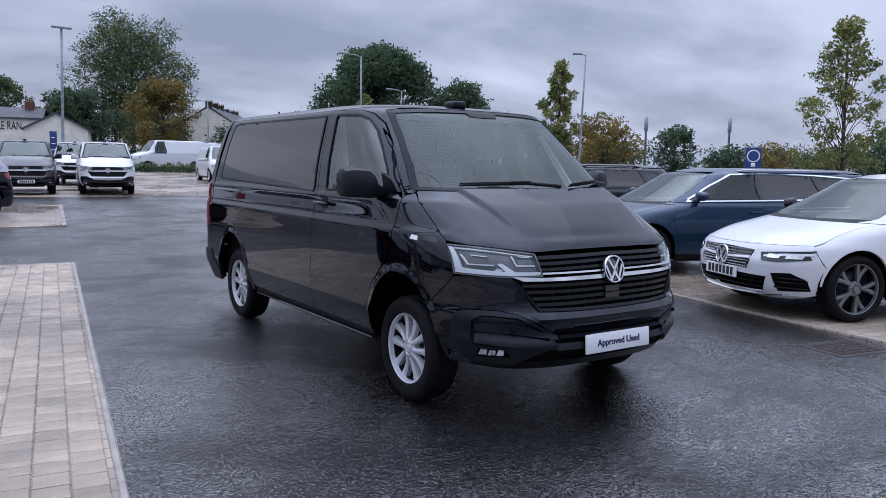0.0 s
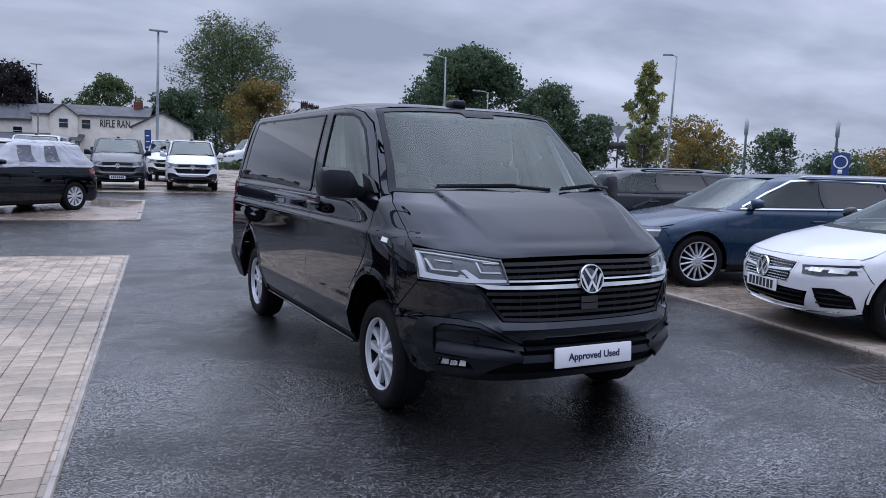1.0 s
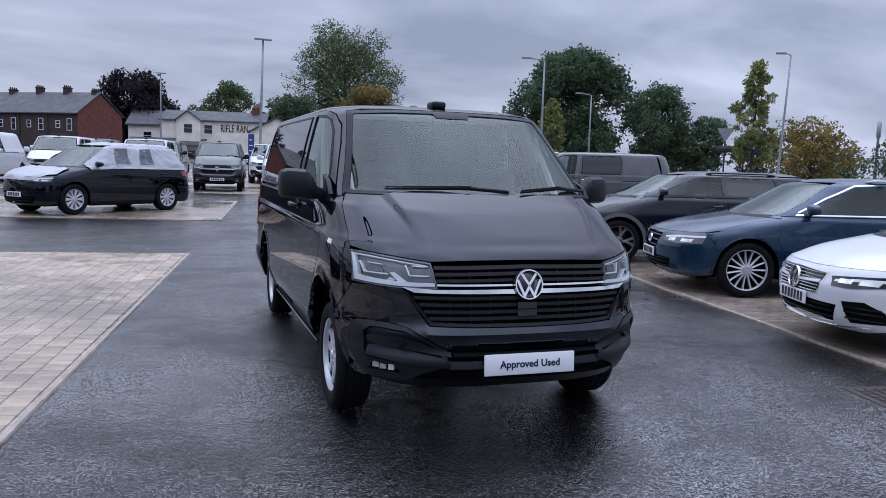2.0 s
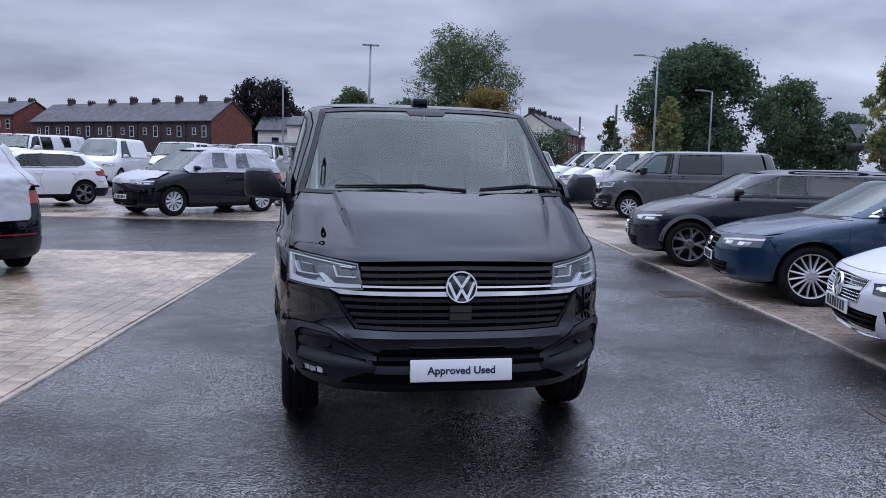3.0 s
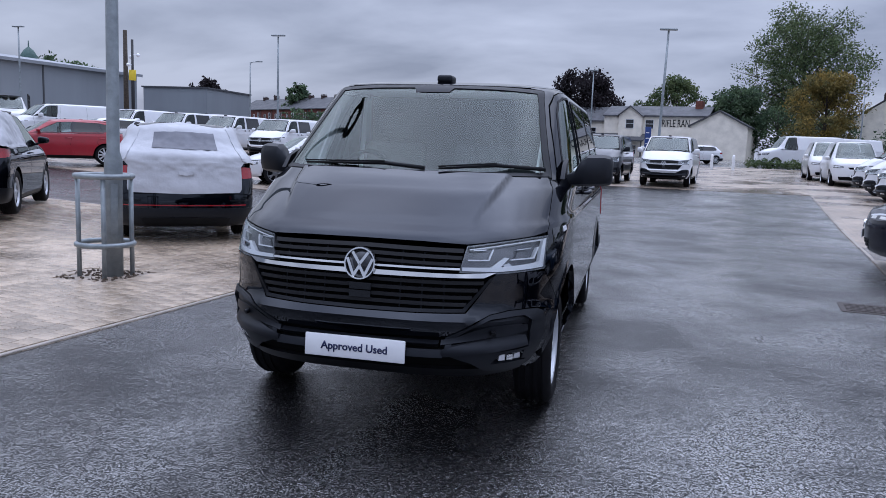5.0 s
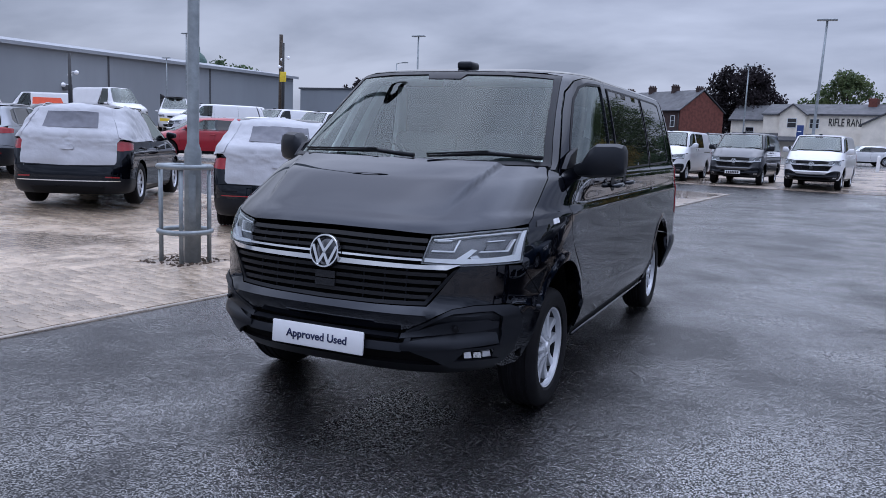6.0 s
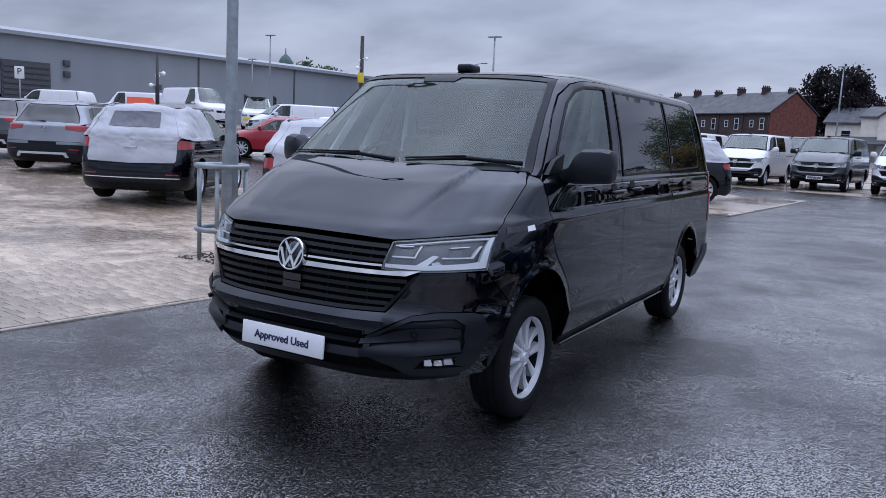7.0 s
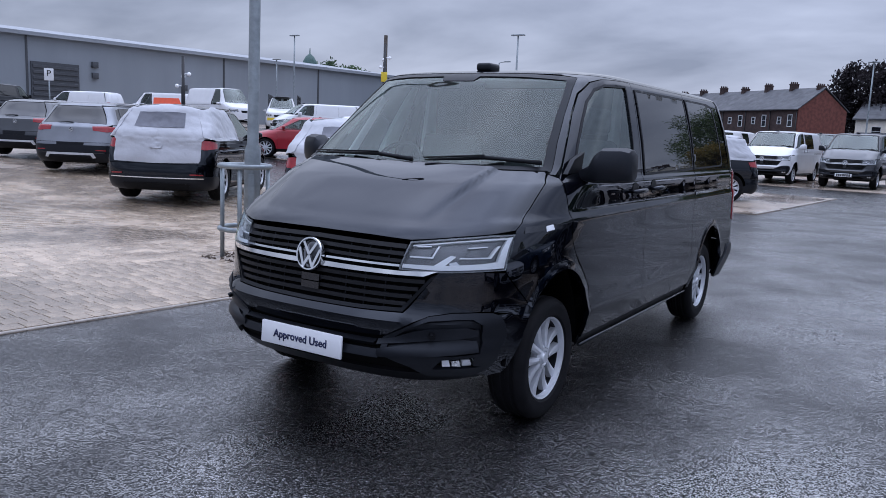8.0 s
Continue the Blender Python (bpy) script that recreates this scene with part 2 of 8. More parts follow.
def box(bm, lo, hi, bevel=0.0, m=None, segs=2):
    vs = [bm.verts.new((x, y, z)) for x in (lo[0], hi[0]) for y in (lo[1], hi[1]) for z in (lo[2], hi[2])]
    fs = [bm.faces.new([vs[i] for i in q]) for q in ((0, 1, 3, 2), (4, 6, 7, 5), (0, 4, 5, 1), (2, 3, 7, 6), (0, 2, 6, 4), (1, 5, 7, 3))]
    out = vs
    if bevel:
        es = {e for f in fs for e in f.edges}
        r = bmesh.ops.bevel(bm, geom=list(es), offset=bevel, segments=segs, profile=0.5, affect="EDGES")
        out = list({v for f in r["faces"] for v in f.verts} | {v for v in vs if v.is_valid})
    if m is not None:
        bmesh.ops.transform(bm, matrix=m, verts=out)
    return out


def lathe(bm, prof, n=24, axis="z", m=None, close=False):
    """Turns a profile of (radius, height) about an axis."""
    rings = []
    for r, h in prof:
        ring = []
        for k in range(n):
            a = 2 * math.pi * k / n
            c, s = r * math.cos(a), r * math.sin(a)
            co = (c, s, h) if axis == "z" else ((h, c, s) if axis == "x" else (c, h, s))
            ring.append(bm.verts.new(co))
        rings.append(ring)
    for a, b in zip(rings, rings[1:]):
        for k in range(n):
            bm.faces.new((a[k], a[(k + 1) % n], b[(k + 1) % n], b[k]))
    if close:
        bm.faces.new(rings[0][::-1])
        bm.faces.new(rings[-1])
    if m is not None:
        bmesh.ops.transform(bm, matrix=m, verts=[v for r in rings for v in r])
    return rings


def tube(bm, pts, rad, n=8, cap=True):
    """A round bar along points; rad is one number or one for each point."""
    pts = [Vector(p) for p in pts]
    rads = rad if isinstance(rad, (list, tuple)) else [rad] * len(pts)
    rings = []
    up = Vector((0, 0, 1))
    for k, p in enumerate(pts):
        d = (pts[min(k + 1, len(pts) - 1)] - pts[max(k - 1, 0)]).normalized()
        a = d.cross(up)
        if a.length < 1e-3:
            a = d.cross(Vector((1, 0, 0)))
        a.normalize()
        b = d.cross(a)
        rings.append([bm.verts.new(p + (a * math.cos(2 * math.pi * j / n) + b * math.sin(2 * math.pi * j / n)) * rads[k]) for j in range(n)])
    for r, q in zip(rings, rings[1:]):
        for j in range(n):
            bm.faces.new((r[j], r[(j + 1) % n], q[(j + 1) % n], q[j]))
    if cap:
        bm.faces.new(rings[0][::-1])
        bm.faces.new(rings[-1])


def prism(bm, poly, lo, hi, axis="x", m=None):
    """A flat outline pushed out between two values of an axis."""
    def at(p, h):
        return {"x": (h, p[0], p[1]), "y": (p[0], h, p[1]), "z": (p[0], p[1], h)}[axis]
    a = [bm.verts.new(at(p, lo)) for p in poly]
    b = [bm.verts.new(at(p, hi)) for p in poly]
    n = len(poly)
    fs = [bm.faces.new(a[::-1]), bm.faces.new(b)]
    for k in range(n):
        fs.append(bm.faces.new((a[k], a[(k + 1) % n], b[(k + 1) % n], b[k])))
    bmesh.ops.recalc_face_normals(bm, faces=fs)
    if m is not None:
        bmesh.ops.transform(bm, matrix=m, verts=a + b)


def bars(width, height, n, seed):
    """Plain bars that stand in for writing: boxes in a row on a plate."""
    rnd = random.Random(seed)
    out = []
    step = width / n
    for k in range(n):
        out.append((-width / 2 + k * step + step * 0.12, -width / 2 + (k + 1) * step - step * (0.12 + 0.15 * rnd.random()), height))
    return out

# ---- lofted shells: the skins that vehicle bodies are cut from ----
def _pchip(vals):
    """Slopes of a monotone cubic through equally spaced values."""
    v = np.asarray(vals, float)
    d = np.diff(v)
    m = np.zeros(len(v))
    for k in range(1, len(v) - 1):
        if d[k - 1] * d[k] > 0:
            m[k] = 2 * d[k - 1] * d[k] / (d[k - 1] + d[k])
    m[0], m[-1] = d[0], d[-1]
    return v, m


class Shell:
    """A body skin as stacked outlines. A row: height, nose y, half width, nose corner depth, tail y, tail corner depth."""

    def __init__(self, rows, nf=3.2, nr=3.5):
        self.cols = [_pchip(c) for c in zip(*rows)]
        self.top = len(rows) - 1
        self.nf, self.nr = nf, nr

    def row(self, s):
        s = min(max(s, 0.0), self.top - 1e-6)
        k = int(s)
        t = s - k
        h = (2 * t ** 3 - 3 * t * t + 1, t ** 3 - 2 * t * t + t, 3 * t * t - 2 * t ** 3, t ** 3 - t * t)
        return [h[0] * v[k] + h[1] * m[k] + h[2] * v[k + 1] + h[3] * m[k + 1] for v, m in self.cols]

    def level(self, z):
        a, b = 0.0, float(self.top)
        for _ in range(40):
            c = (a + b) / 2
            if self.row(c)[0] < z:
                a = c
            else:
                b = c
        return (a + b) / 2

    def point(self, u, s, off=0.0):
        """u: 0 at the nose's middle, 1 where the flank begins, 2 where it ends, 3 at the tail's middle; the sign picks the side."""
        if off:
            n = self.normal(u, s)
            p = self.point(u, s)
            return (p[0] + n[0] * off, p[1] + n[1] * off, p[2] + n[2] * off)
        z, f, w, d, r, e = self.row(s)
        g, a = (1 if u >= 0 else -1), abs(u)
        if a <= 1:
            t = a * math.pi / 2
            si, c = math.sin(t), max(math.cos(t), 0.0)
            k = (si ** self.nf + c ** self.nf) ** (-1 / self.nf)
            return (g * w * k * si, f + d * (1 - k * c), z)
        if a <= 2:
            return (g * w, f + d + (a - 1) * (r - e - f - d), z)
        t = max(3 - a, 0.0) * math.pi / 2
        si, c = math.sin(t), max(math.cos(t), 0.0)
        k = (si ** self.nr + c ** self.nr) ** (-1 / self.nr)
        return (g * w * k * si, r - e * (1 - k * c), z)

    def normal(self, u, s):
        h = 0.004
        g = 1 if u >= 0 else -1
        a = abs(u)
        lo, hi = max(a - h, 0.0), min(a + h, 3.0)
        p, q = self.point(g * lo, s), self.point(g * hi, s)
        c, d = self.point(u, max(s - 0.02, 0.0)), self.point(u, min(s + 0.02, self.top))
        e1 = (q[0] - p[0], q[1] - p[1], q[2] - p[2])
        e2 = (d[0] - c[0], d[1] - c[1], d[2] - c[2])
        n = (e1[1] * e2[2] - e1[2] * e2[1], e1[2] * e2[0] - e1[0] * e2[2], e1[0] * e2[1] - e1[1] * e2[0])
        k = g / (math.sqrt(n[0] ** 2 + n[1] ** 2 + n[2] ** 2) + 1e-12)
        return (n[0] * k, n[1] * k, n[2] * k)

    def _turn(self, q, n):
        """The turn at which a corner reaches the share q of its half width."""
        q = min(abs(q), 1.0)
        return math.atan2(q, (1 - q ** n) ** (1 / n)) / (math.pi / 2)

    def front(self, x, z):
        s = self.level(z)
        return (math.copysign(self._turn(x / self.row(s)[2], self.nf), x), s)

    def side(self, y, z, g=1):
        s = self.level(z)
        _, f, w, d, r, e = self.row(s)
        if y < f + d:
            c = min(max(1 - (y - f) / d, 0.0), 1.0)
            return (g * math.atan2((1 - c ** self.nf) ** (1 / self.nf), c) / (math.pi / 2), s)
        if y <= r - e:
            return (g * (1 + (y - f - d) / (r - e - f - d)), s)
        c = min(max(1 - (r - y) / e, 0.0), 1.0)
        return (g * (3 - math.atan2((1 - c ** self.nr) ** (1 / self.nr), c) / (math.pi / 2)), s)

    def rear(self, x, z):
        s = self.level(z)
        return (math.copysign(3 - self._turn(x / self.row(s)[2], self.nr), x), s)

    def sheet(self):
        """Tables that make u and s run in metres, to lay even grids."""
        if not hasattr(self, "tab"):
            ss = np.linspace(0, self.top - 1e-6, 400)
            rr = np.array([self.row(s) for s in ss])
            step = np.sqrt(np.diff(rr[:, 0]) ** 2 + 0.5 * np.diff(rr[:, 1]) ** 2 + np.diff(rr[:, 2]) ** 2)
            self.tab = (ss, np.concatenate([[0], np.cumsum(step)]))
            z, f, w, d, r, e = self.row(self.top * 0.35)
            self.arc = (0.75 * (w + d), max(r - e - f - d, 0.3), 0.75 * (w + e))
        return self.tab

    def to_m(self, u, s):
        ss, vv = self.sheet()
        a = abs(u)
        k = self.arc
        m = a * k[0] if a <= 1 else (k[0] + (a - 1) * k[1] if a <= 2 else k[0] + k[1] + (a - 2) * k[2])
        return (math.copysign(m, u), float(np.interp(s, ss, vv)))

    def from_m(self, m, v):
        ss, vv = self.sheet()
        k = self.arc
        a = abs(m)
        u = a / k[0] if a <= k[0] else (1 + (a - k[0]) / k[1] if a <= k[0] + k[1] else 2 + (a - k[0] - k[1]) / k[2])
        return (math.copysign(u, m), float(np.interp(v, vv, ss)))


def _inside(px, py, loop):
    x, y = loop[:, 0], loop[:, 1]
    x2, y2 = np.roll(x, -1), np.roll(y, -1)
    c = np.zeros(len(px), bool)
    for a, b, d, e in zip(x, y, x2, y2):
        if b != e:
            c ^= ((b > py) != (e > py)) & (px < (d - a) * (py - b) / (e - b) + a)
    return c


def skin(shell, loop, holes=(), step=0.05, off=0.0, thick=0.012, wave=None, flat=None):
    """A piece of a shell inside a loop of (u, s), with holes, bent to the skin, with turned-in edges.
    off: how far it stands proud; wave: more of that, by place; flat: a function that moves each place."""
    def dense(lp):
        pts = [shell.to_m(*p) for p in lp]
        out = []
        for a, b in zip(pts, pts[1:] + pts[:1]):
            n = max(1, int(math.hypot(b[0] - a[0], b[1] - a[1]) / step + 0.5))
            out += [(a[0] + (b[0] - a[0]) * k / n, a[1] + (b[1] - a[1]) * k / n) for k in range(n)]
        return out
    loops = [dense(lp) for lp in (loop, *holes)]
    verts, edges = [], []
    for lp in loops:
        o = len(verts)
        verts += [Vector(p) for p in lp]
        edges += [(o + k, o + (k + 1) % len(lp)) for k in range(len(lp))]
    arr = [np.array(lp) for lp in loops]
    lo, hi = arr[0].min(0), arr[0].max(0)
    gx, gy = np.meshgrid(np.arange(lo[0] + step / 2, hi[0], step), np.arange(lo[1] + step / 2, hi[1], step))
    gx, gy = gx.ravel(), gy.ravel()
    ok = _inside(gx, gy, arr[0])
    for h in arr[1:]:
        ok &= ~_inside(gx, gy, h)
    gx, gy = gx[ok], gy[ok]
    if len(gx):
        rim = np.vstack(arr)
        near = np.array([((rim[:, 0] - x) ** 2 + (rim[:, 1] - y) ** 2).min() for x, y in zip(gx, gy)])
        keep = near > (step * 0.45) ** 2
        verts += [Vector((x, y)) for x, y in zip(gx[keep], gy[keep])]
    from mathutils.geometry import delaunay_2d_cdt
    vo, eo, fo, _, _, _ = delaunay_2d_cdt(verts, edges, [], 0, 1e-6)
    cen = np.array([[sum(vo[i][k] for i in f) / len(f) for k in (0, 1)] for f in fo])
    ok = _inside(cen[:, 0], cen[:, 1], arr[0])
    for h in arr[1:]:
        ok &= ~_inside(cen[:, 0], cen[:, 1], h)
    bm = bmesh.new()
    bv, nrm = [], []
    for p in vo:
        u, s = shell.from_m(p[0], p[1])
        n = shell.normal(u, s)
        q = shell.point(u, s)
        o = off + (wave(q) if wave else 0.0)
        q = Vector((q[0] + n[0] * o, q[1] + n[1] * o, q[2] + n[2] * o))
        if flat:
            q = flat(q)
        bv.append(bm.verts.new(q))
        nrm.append(Vector(n))
    for f, keep in zip(fo, ok):
        if keep:
            bm.faces.new([bv[i] for i in f])
    bm.normal_update()
    bm.verts.index_update()
    # all faces look outwards
    for f in bm.faces:
        if f.normal.dot(nrm[f.verts[0].index]) < 0:
            f.normal_flip()
    rim = [e for e in bm.edges if len(e.link_faces) == 1]
    if thick and rim:
        inner = {}
        for e in rim:
            for v in e.verts:
                if v not in inner:
                    inner[v] = None
        for v in inner:
            inner[v] = bm.verts.new(v.co - nrm[v.index] * thick)
        for e in rim:
            e.smooth = False
            l = e.link_loops[0]
            a, b = l.vert, l.link_loop_next.vert
            f = bm.faces.new((b, a, inner[a], inner[b]))
    for v in [v for v in bm.verts if not v.link_faces]:
        bm.verts.remove(v)
    return bm




# ---- the ground: one tarmac sheet, paved bays laid on it ----
def tarmac():
    """Wet tarmac: dark binder, stones of about a centimetre that each catch the sky, damp patches and a few thin puddles."""
    m = bpy.data.materials.new("wet_tarmac")
    m.use_nodes = True
    nt = m.node_tree
    b = nt.nodes["Principled BSDF"]
    co = nt.nodes.new("ShaderNodeTexCoord")

    def noise_node(sc, detail=4, rgh=0.55, dist=0.0):
        n = nt.nodes.new("ShaderNodeTexNoise")
        n.inputs["Scale"].default_value, n.inputs["Detail"].default_value = sc, detail
        n.inputs["Roughness"].default_value, n.inputs["Distortion"].default_value = rgh, dist
        nt.links.new(co.outputs["Object"], n.inputs["Vector"])
        return n

    def spread(source, lo, hi, out0, out1):
        r = nt.nodes.new("ShaderNodeMapRange")
        for key, v in (("From Min", lo), ("From Max", hi), ("To Min", out0), ("To Max", out1)):
            r.inputs[key].default_value = v
        nt.links.new(source, r.inputs["Value"])
        return r.outputs[0]

    def calc(op, p, q):
        n = nt.nodes.new("ShaderNodeMath")
        n.operation = op
        for k, v in enumerate((p, q)):
            if isinstance(v, (int, float)):
                n.inputs[k].default_value = v
            else:
                nt.links.new(v, n.inputs[k])
        return n.outputs[0]
    wet = noise_node(0.75, 7, 0.62, 0.3).outputs["Fac"]
    pool = spread(noise_node(2.1, 4, 0.55, 0.2).outputs["Fac"], 0.68, 0.72, 0.0, 1.0)
    grit = nt.nodes.new("ShaderNodeTexVoronoi")
    grit.inputs["Scale"].default_value = 135
    nt.links.new(co.outputs["Object"], grit.inputs["Vector"])
    sep = nt.nodes.new("ShaderNodeSeparateColor")
    nt.links.new(grit.outputs["Color"], sep.inputs[0])
    ramp = nt.nodes.new("ShaderNodeValToRGB")
    ramp.color_ramp.elements[0].position, ramp.color_ramp.elements[0].color = 0.50, (0.0008, 0.0008, 0.0012, 1)
    ramp.color_ramp.elements[1].position, ramp.color_ramp.elements[1].color = 1.0, (0.013, 0.0132, 0.0155, 1)
    nt.links.new(sep.outputs[0], ramp.inputs[0])
    sc = nt.nodes.new("ShaderNodeVectorMath")
    sc.operation = "SCALE"
    nt.links.new(ramp.outputs[0], sc.inputs[0])
    nt.links.new(spread(wet, 0.35, 0.65, 1.25, 0.8), sc.inputs["Scale"])
    nt.links.new(sc.outputs[0], b.inputs["Base Color"])
    dry = calc("SUBTRACT", 1.0, pool)
    nt.links.new(calc("ADD", calc("MULTIPLY", spread(wet, 0.35, 0.65, 0.36, 0.24), dry), calc("MULTIPLY", pool, 0.07)), b.inputs["Roughness"])
    nt.links.new(calc("ADD", calc("MULTIPLY", sep.outputs[1], 0.2), spread(wet, 0.35, 0.65, 0.05, 0.15)), b.inputs["Specular IOR Level"])
    # a thin film of water over most of it, broken by the stones that stand out
    film = calc("MULTIPLY", spread(wet, 0.36, 0.56, 0.45, 1.0), spread(noise_node(0.22, 3, 0.5).outputs["Fac"], 0.35, 0.62, 0.6, 1.0))
    # the film gains weight along x, towards the bays on the far side
    ax = nt.nodes.new("ShaderNodeSeparateXYZ")
    nt.links.new(co.outputs["Object"], ax.inputs[0])
    film = calc("MULTIPLY", film, spread(calc("ADD", ax.outputs["X"], calc("MULTIPLY", wet, 3.0)), 0.5, 5.0, 0.85, 1.4))
    nt.links.new(calc("MULTIPLY", film, spread(sep.outputs[2], 0.29, 0.64, 0.03, 1.8)), b.inputs["Coat Weight"])
    b.inputs["Coat IOR"].default_value = 2.4
    nt.links.new(spread(wet, 0.35, 0.65, 0.22, 0.13), b.inputs["Coat Roughness"])
    # domed stones, each at its own height, with fine roughness over them
    dome = calc("MULTIPLY", calc("MULTIPLY", grit.outputs["Distance"], grit.outputs["Distance"]), -1.1)
    hgt = calc("ADD", calc("ADD", dome, calc("MULTIPLY", sep.outputs[1], 0.35)), calc("MULTIPLY", noise_node(60, 3, 0.6).outputs["Fac"], 0.9))
    bp = nt.nodes.new("ShaderNodeBump")
    bp.inputs["Distance"].default_value = 0.0017
    nt.links.new(calc("ADD", calc("MULTIPLY", dry, 0.85), 0.08), bp.inputs["Strength"])
    nt.links.new(hgt, bp.inputs["Height"])
    # each stone lies at a tilt of its own
    off = nt.nodes.new("ShaderNodeVectorMath"); off.operation = "SUBTRACT"
    nt.links.new(grit.outputs["Color"], off.inputs[0])
    off.inputs[1].default_value = (0.5, 0.5, 0.5)
    tilt = nt.nodes.new("ShaderNodeVectorMath"); tilt.operation = "MULTIPLY"
    nt.links.new(off.outputs[0], tilt.inputs[0])
    tilt.inputs[1].default_value = (0.28, 0.28, 0.0)
    both = nt.nodes.new("ShaderNodeVectorMath"); both.operation = "ADD"
    nt.links.new(bp.outputs[0], both.inputs[0])
    nt.links.new(tilt.outputs[0], both.inputs[1])
    unit = nt.nodes.new("ShaderNodeVectorMath"); unit.operation = "NORMALIZE"
    nt.links.new(both.outputs[0], unit.inputs[0])
    nt.links.new(unit.outputs[0], b.inputs["Normal"])
    nt.links.new(unit.outputs[0], b.inputs["Coat Normal"])
    return m


M_TARMAC = tarmac()
def block_paving():
    """Block paving too far off to lay singly: courses with dark joints, wet and dry patches."""
    m = mat("wet_block_paving", (0.42, 0.35, 0.285), 0.26, var=0.14, scale=0.5, rvar=0.16, color2=(0.27, 0.22, 0.175))
    nt = m.node_tree
    b = nt.nodes["Principled BSDF"]
    co = nt.nodes.new("ShaderNodeTexCoord")
    mp = nt.nodes.new("ShaderNodeMapping")
    mp.inputs["Rotation"].default_value = (0, 0, radians(7.6))
    br = nt.nodes.new("ShaderNodeTexBrick")
    br.inputs["Scale"].default_value = 1.0
    br.inputs["Brick Width"].default_value, br.inputs["Row Height"].default_value, br.inputs["Mortar Size"].default_value = 0.21, 0.14, 0.006
    br.inputs["Color1"].default_value, br.inputs["Color2"].default_value, br.inputs["Mortar"].default_value = (0.82, 0.82, 0.82, 1), (1.12, 1.1, 1.08, 1), (0.35, 0.35, 0.35, 1)
    nt.links.new(co.outputs["Object"], mp.inputs[0])
    nt.links.new(mp.outputs[0], br.inputs["Vector"])
    old = b.inputs["Base Color"].links[0].from_socket
    mul = nt.nodes.new("ShaderNodeVectorMath"); mul.operation = "MULTIPLY"
    nt.links.new(old, mul.inputs[0])
    nt.links.new(br.outputs["Color"], mul.inputs[1])
    nt.links.new(mul.outputs[0], b.inputs["Base Color"])
    bp = nt.nodes.new("ShaderNodeBump")
    bp.inputs["Strength"].default_value, bp.inputs["Distance"].default_value, bp.invert = 0.7, 0.004, True
    nt.links.new(br.outputs["Fac"], bp.inputs["Height"])
    nt.links.new(bp.outputs[0], b.inputs["Normal"])
    return m


M_PAVE = block_paving()
M_BLOCK = mat("paving_block", (0.345, 0.275, 0.205), 0.2, spec=0.55, var=0.12, scale=4, bump=0.0015, bscale=180, rvar=0.15, island=0.20, objrand=0.22)
def wet_patches(m):
    """Lays broad wet and drying patches over a paving material, across all its blocks."""
    nt = m.node_tree
    b = nt.nodes["Principled BSDF"]
    geo = nt.nodes.new("ShaderNodeNewGeometry")
    n = nt.nodes.new("ShaderNodeTexNoise")
    n.inputs["Scale"].default_value, n.inputs["Detail"].default_value, n.inputs["Roughness"].default_value, n.inputs["Distortion"].default_value = 0.42, 6, 0.6, 0.4
    nt.links.new(geo.outputs["Position"], n.inputs["Vector"])
    for socket, wet, dry in (("Base Color", 0.62, 1.08), ("Roughness", 0.6, 1.5)):
        r = nt.nodes.new("ShaderNodeMapRange")
        r.inputs["From Min"].default_value, r.inputs["From Max"].default_value = 0.40, 0.56
        r.inputs["To Min"].default_value, r.inputs["To Max"].default_value = wet, dry
        nt.links.new(n.outputs["Fac"], r.inputs["Value"])
        k = nt.nodes.new("ShaderNodeVectorMath"); k.operation = "SCALE"
        nt.links.new(b.inputs[socket].links[0].from_socket, k.inputs[0])
        nt.links.new(r.outputs[0], k.inputs["Scale"])
        nt.links.new(k.outputs[0], b.inputs[socket])


wet_patches(M_BLOCK)
wet_patches(M_PAVE)
M_EDGE = mat("concrete_edging", (0.30, 0.27, 0.24), 0.55, var=0.2, scale=5, bump=0.002, bscale=120)
M_SOIL = mat("bare_soil", (0.07, 0.05, 0.035), 0.95, var=0.3, scale=8, bump=0.01, bscale=60)


def lane_left(y):
    return -2.57 + 0.1287 * y


def lane_right(y):
    return 3.52 + 0.1467 * y


def rise(x, y):
    """The yard climbs gently towards the back and the far side."""
    a = 0.014 * max(0.0, min(y, 70.0) - 12.5)
    b = 0.034 * max(0.0, min(-x, 40.0) - 7.5)
    return a + b


CUTS_X = (-40.0, -7.5)
CUTS_Y = (12.5, 70.0)


def settle(bm):
    """Cuts a flat sheet along the folds of the ground and lifts it onto it."""
    for axis, cuts in ((0, CUTS_X), (1, CUTS_Y)):
        for c in cuts:
            co, no = [0.0] * 3, [0.0] * 3
            co[axis], no[axis] = c, 1.0
            bmesh.ops.bisect_plane(bm, geom=bm.verts[:] + bm.edges[:] + bm.faces[:], plane_co=co, plane_no=no)
    for v in bm.verts:
        v.co.z += rise(v.co.x, v.co.y)


bm = bmesh.new()
bm.faces.new([bm.verts.new((x, y, 0)) for x, y in ((-900, -900), (900, -900), (900, 900), (-900, 900))])
settle(bm)
tagged(part("ground", bm, M_TARMAC, smooth=0), "wet black tarmac with damp patches", "ground", kind="structure")


def slab(name, poly, top, material, label, category, z0=-0.02):
    bm = bmesh.new()
    prism(bm, poly, z0, top, "z")
    settle(bm)
    return tagged(part(name, bm, material, smooth=0), label, category, kind="structure")


